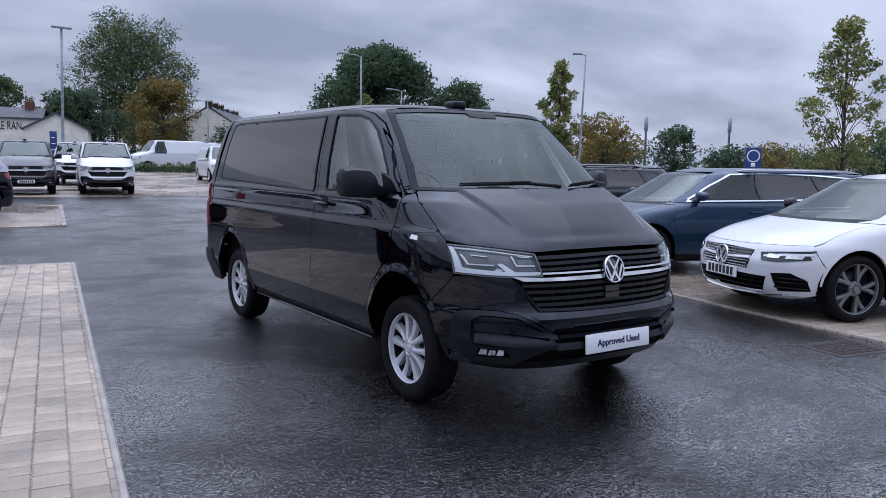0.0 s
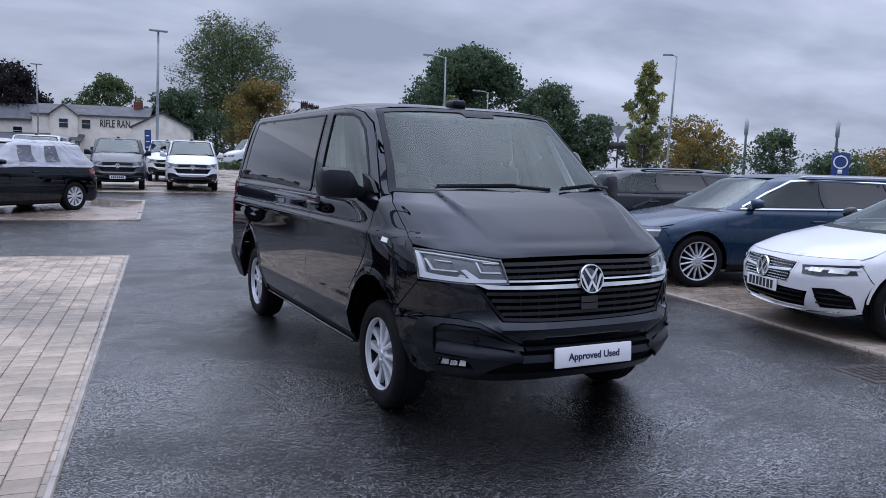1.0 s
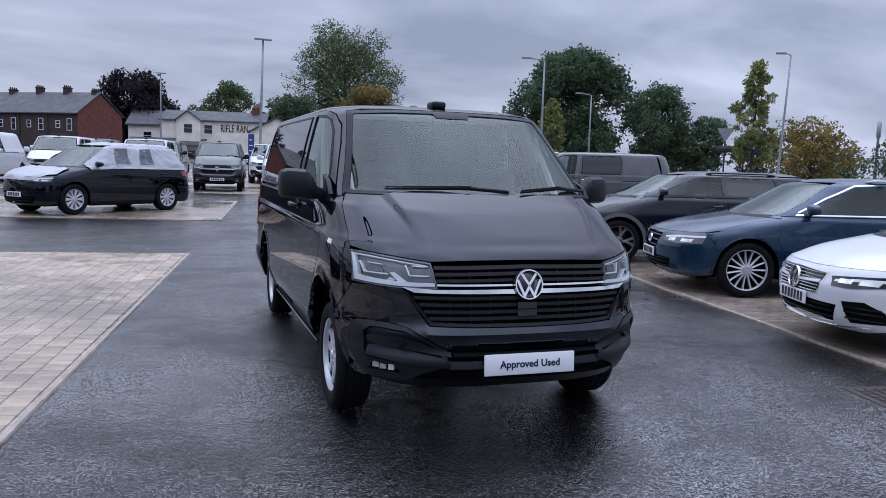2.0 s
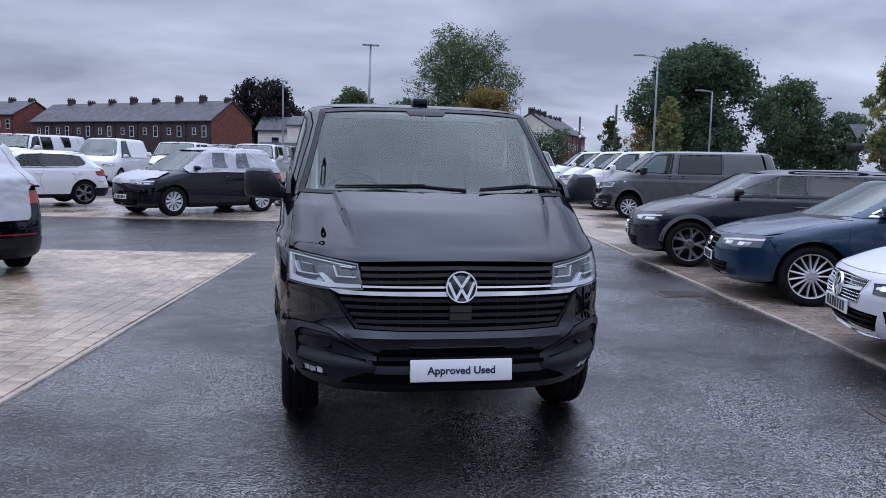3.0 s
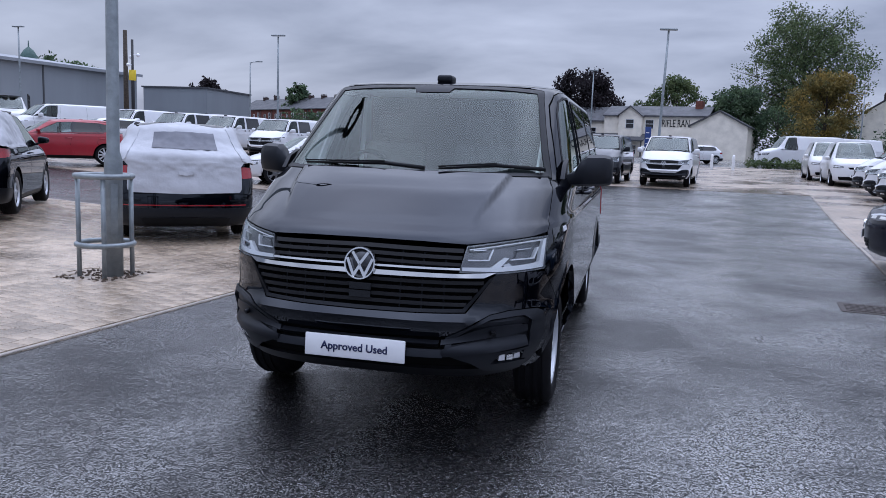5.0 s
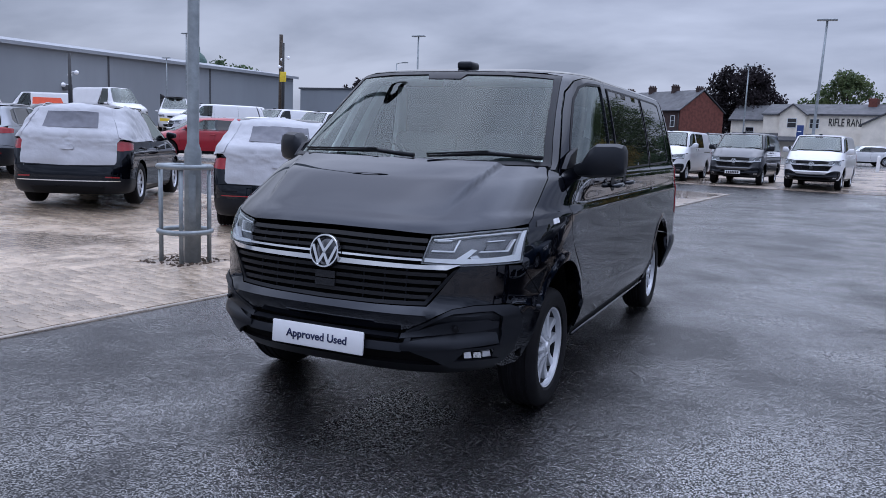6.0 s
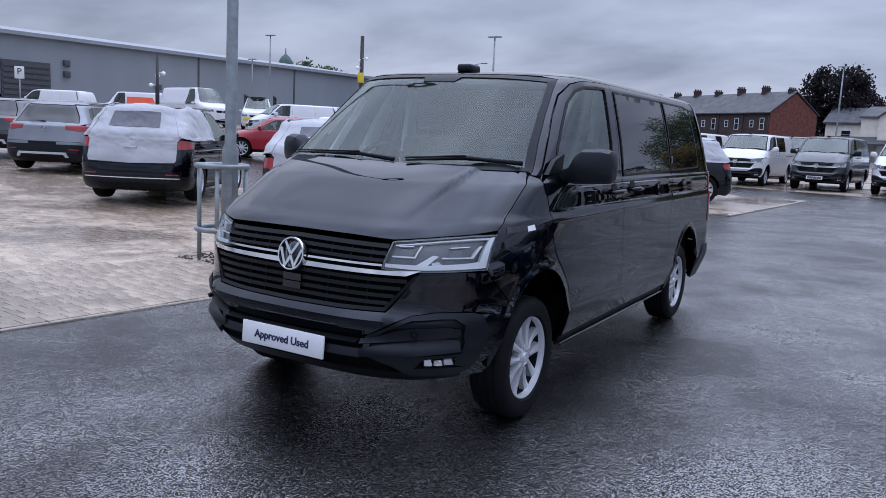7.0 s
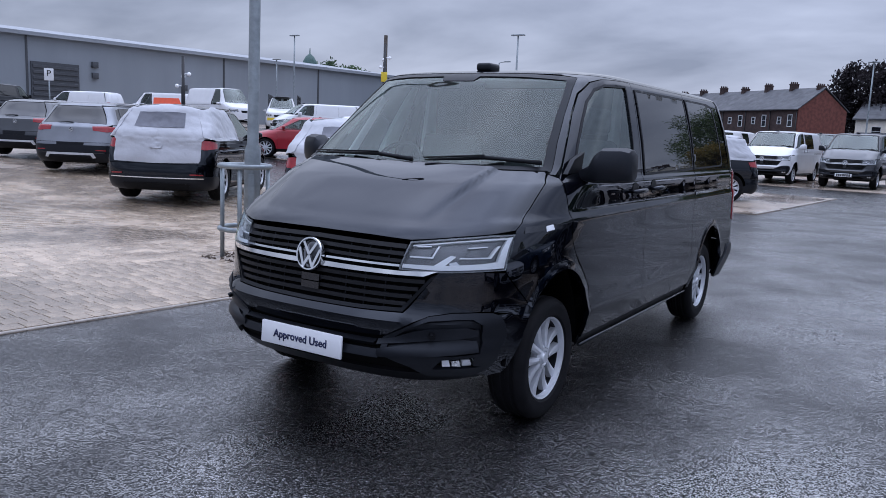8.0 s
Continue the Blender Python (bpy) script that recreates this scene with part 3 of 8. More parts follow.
BAY_NEAR = [(lane_left(-9) , -9), (lane_left(7.92), 7.92), (-70, 16.8), (-75, -9)]
BAY_MID = [(lane_left(14.05), 14.05), (lane_left(20.72), 20.72), (-70, 29.8), (-70, 23.0)]
BAY_RIGHT = [(lane_right(-14), -14), (40, -20), (48, 34), (lane_right(28.2), 28.2)]
BAY_FAR = [(-70, 33.6), (1.5, 24.7), (lane_right(24.4), 24.4), (lane_right(28.21) + 0.01, 28.21), (48, 34.01), (48, 62), (11.5, 53.5), (-70, 62)]
slab("pavement_near", BAY_NEAR, 0.004, M_PAVE, "wet sand-coloured block paving of the parking bays", "pavement")
slab("pavement_island", BAY_MID, 0.018, M_PAVE, "wet sand-coloured block paving island", "pavement")
slab("pavement_right", BAY_RIGHT, 0.018, M_PAVE, "wet buff block paving of the parking bays", "pavement")
slab("pavement_far", BAY_FAR, 0.014, M_PAVE, "wet buff block paving across the lane's end", "pavement")

# ---- vans of the one shape: a black one in the middle of the lane, others in the bays ----
VAN_ROWS = [
    (0.22, -0.68, 0.845, 1.00, 3.90, 0.30),
    (0.30, -0.79, 0.880, 1.10, 3.95, 0.32),
    (0.40, -0.872, 0.918, 1.18, 3.98, 0.34),
    (0.47, -0.894, 0.944, 1.20, 3.99, 0.34),
    (0.525, -0.866, 0.957, 1.19, 3.99, 0.34),
    (0.603, -0.902, 0.954, 1.19, 3.99, 0.34),
    (0.635, -0.882, 0.955, 1.18, 3.985, 0.34),
    (0.672, -0.856, 0.955, 1.17, 3.985, 0.34),
    (0.83, -0.842, 0.955, 1.12, 3.98, 0.34),
    (0.93, -0.815, 0.953, 1.12, 3.975, 0.34),
    (0.985, -0.785, 0.952, 1.13, 3.97, 0.34),
    (1.03, -0.735, 0.952, 1.13, 3.97, 0.34),
    (1.055, -0.695, 0.953, 1.12, 3.97, 0.34),
    (1.09, -0.641, 0.938, 1.10, 3.965, 0.34),
    (1.20, -0.450, 0.931, 1.03, 3.96, 0.34),
    (1.235, -0.378, 0.928, 0.99, 3.957, 0.34),
    (1.262, -0.318, 0.913, 0.96, 3.955, 0.34),
    (1.305, -0.215, 0.906, 0.89, 3.95, 0.34),
    (1.45, -0.022, 0.876, 0.82, 3.92, 0.34),
    (1.60, 0.178, 0.841, 0.72, 3.88, 0.34),
    (1.75, 0.378, 0.800, 0.62, 3.82, 0.34),
    (1.82, 0.475, 0.776, 0.58, 3.78, 0.34),
    (1.85, 0.560, 0.752, 0.60, 3.75, 0.36),
    (1.875, 0.720, 0.700, 0.75, 3.70, 0.45),
    (1.895, 1.050, 0.580, 0.75, 3.55, 0.55),
    (1.908, 1.500, 0.380, 0.45, 3.20, 0.45),
    (1.915, 1.850, 0.120, 0.30, 2.80, 0.30),
    (1.916, 2.050, 0.010, 0.10, 2.60, 0.10),
]


def wheel(parent, x, y, r, rim_r, width, spokes, rim_mat, g, name="wheel", fork=0.0, dark=M_DARK, blade=0.0):
    """A wheel on its axle: tyre with rounded shoulders and grooves, rim, spokes that widen or fork, hub cap, bolts, brake disc."""
    base = pose(x, y, r) if g > 0 else pose(x, y, r, 0, 0, 180)
    hw = width / 2
    bm = bmesh.new()
    tr = [(rim_r, -hw * 0.8), (rim_r + 0.012, -hw * 0.96), (r * 0.90, -hw), (r * 0.965, -hw * 0.86), (r * 0.995, -hw * 0.66)]
    for a in (-0.45, 0.0, 0.45):
        c = hw * a
        tr += [(r, c - 0.014), (r - 0.007, c - 0.010), (r - 0.007, c + 0.010), (r, c + 0.014)]
    tr += [(r * 0.995, hw * 0.66), (r * 0.965, hw * 0.86), (r * 0.90, hw), (r * 0.83, hw * 1.015), (rim_r + 0.012, hw * 0.96), (rim_r, hw * 0.8)]
    lathe(bm, tr, 40, "x")
    bmesh.ops.recalc_face_normals(bm, faces=bm.faces)
    wh = part(name, bm, M_RUBBER, parent, "black rubber tyre on an alloy rim", m=base)
    bm = bmesh.new()
    ox = hw * 0.80
    lathe(bm, [(rim_r - 0.016, ox - 0.022), (rim_r - 0.010, ox + 0.004), (rim_r - 0.001, ox + 0.009), (rim_r + 0.003, ox), (rim_r + 0.002, ox - 0.02)], 40, "x")
    hub = rim_r * 0.30
    lathe(bm, [(0.002, ox - 0.012), (hub * 0.5, ox - 0.012), (hub * 0.62, ox - 0.004), (hub, ox - 0.018), (hub * 1.02, ox - 0.06)], 30, "x")
    for k in range(spokes):
        for sp in ((-fork, fork) if fork else (0.0,)):
            pair = (0.055 if k % 2 else -0.055) if blade else 0.0
            a0, a1 = 2 * math.pi * k / spokes + pair, 2 * math.pi * k / spokes + sp - pair
            w0, w1 = hub * (0.24 if fork else 0.22 if blade else 0.30), rim_r * (blade or (0.105 if fork else 0.115))
            if spokes > 12:
                w0, w1 = hub * 0.16, rim_r * 0.045
            rows = []
            for t in (0.0, 0.35, 0.7, 1.0):
                rr = hub * 0.85 + (rim_r - 0.012 - hub * 0.85) * t
                a = a0 + (a1 - a0) * t
                ww = w0 + (w1 - w0) * t
                xx = ox - 0.010 - 0.014 * math.sin(t * 2.4)
                c = Vector((0, math.cos(a), math.sin(a)))
                d = Vector((0, -math.sin(a), math.cos(a)))
                rows.append([bm.verts.new(c * rr + d * (ww * q) + Vector((xx + h, 0, 0))) for q, h in ((-1, -0.028), (-0.8, 0.0), (0, 0.006), (0.8, 0.0), (1, -0.028))])
            for p, q in zip(rows, rows[1:]):
                for j in range(4):
                    bm.faces.new((p[j], p[j + 1], q[j + 1], q[j]))
    bmesh.ops.recalc_face_normals(bm, faces=bm.faces)
    part("rim", bm, rim_mat, wh, "")
    # disc and rim barrel, the shade behind the spokes put into their colour
    bm = bmesh.new()
    lathe(bm, [(0.001, ox - 0.055), (rim_r * 0.72, ox - 0.055), (rim_r * 0.72, ox - 0.075), (rim_r - 0.03, ox - 0.11), (rim_r - 0.022, ox - 0.07), (rim_r - 0.014, ox - 0.02)], 30, "x")
    part("brake_disc", bm, dark, wh)
    bm = bmesh.new()
    lathe(bm, [(0.001, ox + 0.002), (hub * 0.42, ox + 0.002), (hub * 0.5, ox - 0.012)], 20, "x")
    for k in range(5):
        a = 2 * math.pi * (k + 0.5) / 5
        lathe(bm, [(0.001, ox - 0.004), (0.010, ox - 0.004), (0.011, ox - 0.016)], 8, "x", m=Matrix.Translation((0, hub * 0.76 * math.cos(a), hub * 0.76 * math.sin(a))))
    part("hub_cap", bm, rim_mat, wh)
    return wh


def copy_part(ob, parent, m):
    c = copy_thing(ob, m)
    c.parent = parent
    return c


def badge(parent, m, r, name="badge"):
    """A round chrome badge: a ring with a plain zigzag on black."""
    bm = bmesh.new()
    lathe(bm, [(0.001, 0.0), (r * 0.97, 0.0), (r, -0.012)], 32, "z")
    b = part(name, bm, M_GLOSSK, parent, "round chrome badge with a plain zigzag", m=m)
    bm = bmesh.new()
    lathe(bm, [(r * 0.86, 0.001), (r * 0.89, 0.009), (r * 0.97, 0.009), (r * 1.02, -0.004), (r * 1.0, -0.012)], 36, "z")
    bmesh.ops.recalc_face_normals(bm, faces=bm.faces)
    part("badge_ring", bm, M_CHROME, b, "polished chrome ring")
    for line in (((-0.50, 0.68), (0.0, -0.04), (0.50, 0.68)), ((-0.80, 0.30), (-0.34, -0.74), (0.0, -0.14), (0.34, -0.74), (0.80, 0.30))):
        bm = bmesh.new()
        pts = [Vector((x * r, y * r)) for x, y in line]
        rows = []
        for k, p in enumerate(pts):
            d0 = (pts[k] - pts[k - 1]).normalized() if k else (pts[1] - pts[0]).normalized()
            d1 = (pts[k + 1] - pts[k]).normalized() if k + 1 < len(pts) else d0
            n0, n1 = Vector((-d0.y, d0.x)), Vector((-d1.y, d1.x))
            n = (n0 + n1) / max(1 + n0.dot(n1), 0.35) * r * 0.085
            rows.append([bm.verts.new((*(p + n), 0.0005)), bm.verts.new((*(p + n), 0.007)), bm.verts.new((*(p - n), 0.007)), bm.verts.new((*(p - n), 0.0005))])
        for a, c in zip(rows, rows[1:]):
            for q in range(4):
                bm.faces.new((a[q], a[(q + 1) % 4], c[(q + 1) % 4], c[q]))
        bm.faces.new(rows[0]); bm.faces.new(rows[-1])
        bmesh.ops.recalc_face_normals(bm, faces=bm.faces)
        part("badge_zigzag", bm, M_CHROME, b)
    return b


def plate(parent, m, seed=1, near=True):
    """A number plate; the characters are plain bars."""
    bm = bmesh.new()
    box(bm, (-0.26, -0.006, -0.0555), (0.26, 0.006, 0.0555), 0.004, segs=1)
    p = part("number_plate", bm, M_PLATE, parent, "plain plate with dark bars", m=m)
    bm = bmesh.new()
    for a, b, h in bars(0.44, 0.079, 7, seed):
        box(bm, (a, -0.0085, -h / 2), (b, -0.006, h / 2))
        if near:
            part("plate_bar", bm, M_INKK, p, smooth=0)
            bm = bmesh.new()
    if near:
        bm.free()
    else:
        part("plate_marking", bm, M_INKK, p, smooth=0)
    return p


def ell(cy, cz, ry, rz, a0, a1, n=14):
    return [(cy + ry * math.cos(radians(a0 + (a1 - a0) * k / n)), cz + rz * math.sin(radians(a0 + (a1 - a0) * k / n))) for k in range(n + 1)]


def van(name, paint, label, group="", fine=False, two_panes=True, rear_glass=True, m=None, spokes=10, glass=None, quarter_glass=True):
    """A panel van, nose towards -y, front axle over the origin. fine: the close-up one, with its whole inside."""
    sh = Shell(VAN_ROWS)
    st = 0.035 if fine else 0.075
    top = thing(name, label, "van", group, m)
    glass = glass or (M_GLASS if fine else M_TINT)

    def F(x, z):
        return sh.front(x, z)

    def add(nm, loop, material, parent=top, holes=(), step=st, label="", **k):
        ob = part(nm, skin(sh, loop, holes, step, **k), material, parent, label)
        if material in (M_GLASS, M_TINT, M_LENS, M_SCREEN, M_DOORG):
            ob.visible_shadow = False
        return ob

    def flare(q, cy, ry):
        """The wheel arch stands out towards its opening."""
        r = math.hypot((q[1] - cy) / ry, (q[2] - 0.335) / 0.473)
        t = min(max(1 - (r - 1.0) / 0.11, 0.0), 1.0)
        return 0.008 * t * t * (3 - 2 * t)

    body = paint
    for g in (1, -1):
        def S(y, z, g=g):
            return sh.side(y, z, g)

        def X(x, z, g=g):
            return sh.front(g * x, z)
        wing = [S(-0.462, 0.838), S(-0.378, 1.012), S(-0.370, 1.026), S(-0.213, 1.1245), S(-0.034, 1.2405), S(0.030, 1.280), S(0.083, 1.262), S(0.076, 1.10), S(0.085, 0.99), S(0.128, 0.885),
                S(0.228, 0.785), S(0.345, 0.665), S(0.41, 0.52), S(0.416, 0.37)]
        wing += [S(y, z) for y, z in ell(0.0, 0.335, 0.385, 0.475, 4, 137)] + [S(-0.300, 0.668)]
        add("front_wing", wing, body, wave=lambda q: flare(q, 0.0, 0.383), step=st * 0.7)
        lip = [S(y, z) for y, z in ell(0.0, 0.335, 0.383, 0.473, 6, 176, 24)] + [S(y, z) for y, z in ell(0.0, 0.335, 0.420, 0.518, 176, 6, 24)]
        add("arch_lip", lip, body, off=0.002, thick=0.03, step=0.02, wave=lambda q: flare(q, 0.0, 0.383))
        win = [(0.25, 1.312), (0.34, 1.425), (0.46, 1.555), (0.58, 1.675), (0.70, 1.752), (0.82, 1.782), (1.15, 1.797), (1.158, 1.78), (1.09, 1.285), (1.07, 1.272), (0.7, 1.288)]
        door = [(0.424, 0.37), (0.418, 0.525), (0.353, 0.672), (0.235, 0.793), (0.136, 0.890), (0.093, 0.993), (0.084, 1.10), (0.092, 1.268), (0.15, 1.315), (0.29, 1.462), (0.42, 1.60), (0.555, 1.722),
                (0.69, 1.795), (0.82, 1.822), (1.0, 1.832), (1.285, 1.838), (1.288, 1.80), (1.225, 1.262), (1.232, 1.10), (1.262, 0.9), (1.27, 0.37)]
        d = add("front_door", [S(*p) for p in door], body, step=st * 0.65, holes=[[S(*p) for p in win]])
        rim = [(0.232, 1.302), (0.325, 1.428), (0.45, 1.564), (0.572, 1.686), (0.695, 1.765), (0.82, 1.796), (1.166, 1.811), (1.174, 1.785), (1.104, 1.272), (1.075, 1.258), (0.7, 1.274)]
        add("window_seal", [S(*p) for p in rim], M_DARK, d, holes=[[S(*p) for p in win]], off=0.003, thick=0.02, step=0.03)
        add("window_glass", [S(*p) for p in win], M_DOORG if fine else glass, d, off=-0.006, thick=0, step=0.06)
        bm = bmesh.new()
        hx = sh.point(*S(1.05, 1.17))[0]
        tube(bm, [(hx, 0.98, 1.165), (hx + g * 0.045, 1.0, 1.168), (hx + g * 0.05, 1.06, 1.17), (hx + g * 0.05, 1.13, 1.172), (hx + g * 0.04, 1.16, 1.172), (hx, 1.17, 1.172)], [0.008, 0.014, 0.016, 0.016, 0.014, 0.008], 8)
        part("door_handle", bm, body, d, "gloss door handle")
        # flat dark oval on the door, painted for the shade in the handle recess
        add("handle_cup", [S(y, z) for y, z in ell(1.07, 1.175, 0.055, 0.045, 0, 340, 12)], M_DARK, d, off=0.003, thick=0)
        # load sides
        if two_panes and g > 0:
            parts = [("sliding_door", 1.278, 2.452, [(1.340, 1.786), (2.405, 1.792), (2.405, 1.290), (1.300, 1.272)]), ("rear_quarter", 2.460, 3.60, [(2.495, 1.792), (3.10, 1.790), (3.245, 1.774), (3.335, 1.33), (3.30, 1.305), (2.475, 1.290)])]
        else:
            parts = [("side_panel", 1.278, 3.60, [(1.348, 1.790), (3.20, 1.800), (3.30, 1.784), (3.365, 1.60), (3.405, 1.33), (3.37, 1.302), (1.300, 1.258)])]
        for nm, y0, y1, wn_ in parts:
            lp = [(y0 + 0.016, 1.838), (y0 + 0.014, 1.80), (y0 - 0.045, 1.262), (y0 - 0.038, 1.10), (y0 - 0.008, 0.9), (y0, 0.37)] if y0 < 2 else [(y0, 1.838), (y0, 1.2), (y0, 0.37)]
            if y1 > 2.6:
                lp += [(2.58, 0.37)] + ell(3.0, 0.335, 0.40, 0.475, 176, 4)[0:] + [(3.42, 0.37), (y1, 0.40), (y1, 1.0), (y1 - 0.02, 1.3), (y1 - 0.10, 1.6), (y1 - 0.18, 1.838)]
            else:
                lp += [(y1, 0.37), (y1, 1.2), (y1, 1.838)]
            q = add(nm, [S(*p) for p in lp], body, step=st * 0.65, wave=lambda q: flare(q, 3.0, 0.398))
            if rear_glass and (quarter_glass or nm == "sliding_door"):
                add("side_glass", [S(*p) for p in wn_], M_PRIV, q, off=0.004, thick=0.006, step=0.06, label="dark privacy glass")
                c = (sum(p[0] for p in wn_) / len(wn_), sum(p[1] for p in wn_) / len(wn_))
                out = [(c[0] + (p[0] - c[0]) * (1 + 0.020 / max(abs(p[0] - c[0]), 0.25)), c[1] + (p[1] - c[1]) * (1 + 0.014 / max(abs(p[1] - c[1]), 0.1))) for p in wn_]
                add("glass_seal", [S(*p) for p in out], M_DARK, q, [[S(*p) for p in wn_]], off=0.006, thick=0.01, step=0.05)
            if nm == "sliding_door":
                bm = bmesh.new()
                tube(bm, [(hx, 1.36, 1.172), (hx + g * 0.045, 1.38, 1.175), (hx + g * 0.05, 1.44, 1.177), (hx + g * 0.05, 1.50, 1.178), (hx, 1.55, 1.178)], [0.008, 0.014, 0.016, 0.014, 0.008], 8)
                part("door_handle", bm, body, q, "gloss door handle")
                # the same painted recess shade behind the sliding door's handle
                add("handle_cup", [S(y, z) for y, z in ell(1.43, 1.183, 0.055, 0.045, 0, 340, 12)], M_DARK, q, off=0.003, thick=0)
            if nm == "rear_quarter":
                add("slide_rail", [S(2.47, 1.082), S(3.5, 1.094), S(3.5, 1.118), S(2.47, 1.106)], M_GLOSSK, q, off=0.004, thick=0.01)
        lip = [S(y, z) for y, z in ell(3.0, 0.335, 0.398, 0.473, 0, 180, 24)] + [S(y, z) for y, z in ell(3.0, 0.335, 0.435, 0.518, 180, 0, 24)]
        add("arch_lip", lip, body, off=0.002, thick=0.03, step=0.02, wave=lambda q: flare(q, 3.0, 0.398))
        add("sill", [S(0.42, 0.362), S(2.56, 0.362), S(2.56, 0.298), S(0.42, 0.298)], M_DARK, off=-0.01)
        bm = bmesh.new()
        tube(bm, [Vector(sh.point(*S(y, 0.310), 0.004)) for y in (0.43, 0.9, 1.4, 1.9, 2.55)], 0.011, 8)
        part("sill_strip", bm, M_GLOSSK, top, "glossy strip along the sill")
        # frame round the windscreen
        pil = [X(0.822, 1.292), X(0.775, 1.45), X(0.735, 1.60), X(0.698, 1.75), X(0.682, 1.822), X(0.60, 1.834), X(0.60, 1.842), S(0.82, 1.842), S(1.27, 1.842), S(1.27, 1.840), S(1.0, 1.836), S(0.82, 1.826), S(0.685, 1.80), S(0.55, 1.728), S(0.414, 1.606), S(0.284, 1.468), S(0.143, 1.322), S(0.075, 1.280), S(0.04, 1.282)]
        add("windscreen_pillar", pil, body)
        add("roof_edge", [S(1.275, 1.842), S(3.40, 1.842), S(3.40, 1.839), S(1.275, 1.839)], body, step=0.1)
        # lamp unit
        lamp_loop = [X(0.512, 0.972), X(0.60, 0.984), X(0.70, 0.997), X(0.80, 1.008), S(-0.382, 1.010), S(-0.42, 0.94), S(-0.466, 0.848), X(0.80, 0.846), X(0.66, 0.840), X(0.488, 0.846)]
        hl = add("headlight", lamp_loop, M_LAMPD, off=-0.034, thick=0.0, label="clear-lensed headlight with white light bars")
        add("lamp_wall", lamp_loop, M_LAMPD, hl, [[X(0.517, 0.968), X(0.70, 0.992), X(0.80, 1.003), S(-0.39, 1.004), S(-0.47, 0.852), X(0.80, 0.851), X(0.66, 0.846), X(0.495, 0.851)]], off=-0.002, thick=0.05)
        add("lamp_lens", lamp_loop, M_LENS, hl, off=0.002, thick=0.004)
        add("light_bar", [X(0.500, 0.856), X(0.66, 0.851), X(0.80, 0.856), S(-0.470, 0.858), S(-0.392, 1.0), S(-0.420, 0.998), S(-0.500, 0.888), X(0.80, 0.882), X(0.655, 0.873), X(0.500, 0.873)], M_LAMPW, hl, off=-0.006, thick=0.02, step=0.02)
        add("light_blade", [X(0.625, 0.866), X(0.672, 0.868), X(0.712, 0.916), X(0.690, 0.920)], M_LAMPW, hl, off=-0.008, thick=0.02, step=0.02)
        add("light_blade", [X(0.70, 0.866), X(0.74, 0.868), X(0.715, 0.893), X(0.690, 0.885)], M_LAMPG, hl, off=-0.014, thick=0.02, step=0.02)
        add("top_bar", [X(0.525, 0.962), X(0.70, 0.987), X(0.80, 0.998), S(-0.395, 0.999), S(-0.40, 0.990), X(0.80, 0.990), X(0.70, 0.981), X(0.527, 0.956)], M_LAMPW, hl, off=-0.012, thick=0.02, step=0.02)
        for cx in (0.575, 0.775):
            add("light_frame", [X(cx - 0.052, 0.905), X(cx + 0.05, 0.905), X(cx + 0.066, 0.962), X(cx + 0.058, 0.962), X(cx + 0.044, 0.912), X(cx - 0.048, 0.912)], M_LAMPW, hl, off=-0.012, thick=0.02, step=0.02)
            add("light_frame", [X(cx - 0.030, 0.953), X(cx + 0.030, 0.957), X(cx + 0.032, 0.962), X(cx - 0.030, 0.958)], M_LAMPG, hl, off=-0.012, thick=0.02, step=0.02)
            add("projector", [X(cx - 0.030, 0.915), X(cx + 0.035, 0.915), X(cx + 0.045, 0.948), X(cx - 0.022, 0.946)], M_LAMPD, hl, off=-0.022, thick=0.02, step=0.02)
        # lower corner with lamp
        cor = [X(0.44, 0.530), X(0.545, 0.583), X(0.64, 0.640), X(0.72, 0.655), S(-0.60, 0.655), S(-0.53, 0.650), S(-0.485, 0.632), S(-0.467, 0.595), S(-0.46, 0.50), S(-0.47, 0.42), S(-0.495, 0.372), S(-0.54, 0.350), X(0.75, 0.345), X(0.62, 0.348), X(0.56, 0.40), X(0.44, 0.45)]
        fog = [X(0.645, 0.390), X(0.69, 0.440), X(0.80, 0.446), S(-0.60, 0.445), S(-0.585, 0.40), X(0.80, 0.388)]
        arc = ell(0.0, 0.335, 0.385, 0.475, 140, 177)
        add("bumper_side", [S(-0.46, 0.640), S(-0.325, 0.610)] + [S(y, z) for y, z in arc] + [S(-0.40, 0.335), S(-0.47, 0.325), S(-0.53, 0.345), S(-0.53, 0.64)], body, thick=0.03, wave=lambda q: flare(q, 0.0, 0.383))
        well = [X(0.47, 0.520), X(0.575, 0.590), X(0.65, 0.622), X(0.75, 0.630), S(-0.625, 0.628), S(-0.585, 0.60), S(-0.575, 0.54), S(-0.58, 0.462), X(0.75, 0.458), X(0.60, 0.456), X(0.47, 0.470)]
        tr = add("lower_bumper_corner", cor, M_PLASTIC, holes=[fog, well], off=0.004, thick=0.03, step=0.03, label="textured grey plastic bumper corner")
        add("corner_recess", well, M_PLASTIC, tr, off=-0.016, thick=0.0, step=0.03)
        add("ridge", [X(0.42, 0.517), X(0.50, 0.538), X(0.58, 0.566), X(0.66, 0.580), X(0.76, 0.584), S(-0.65, 0.585), S(-0.592, 0.572), S(-0.592, 0.545), S(-0.65, 0.540), X(0.76, 0.538), X(0.64, 0.530), X(0.54, 0.510), X(0.42, 0.492)], M_PLASTIC, tr, off=-0.004, thick=0.02, step=0.016, wave=lambda q: 0.34 * min(max(0.587 - q[2], 0.0), 0.06) - 0.008)
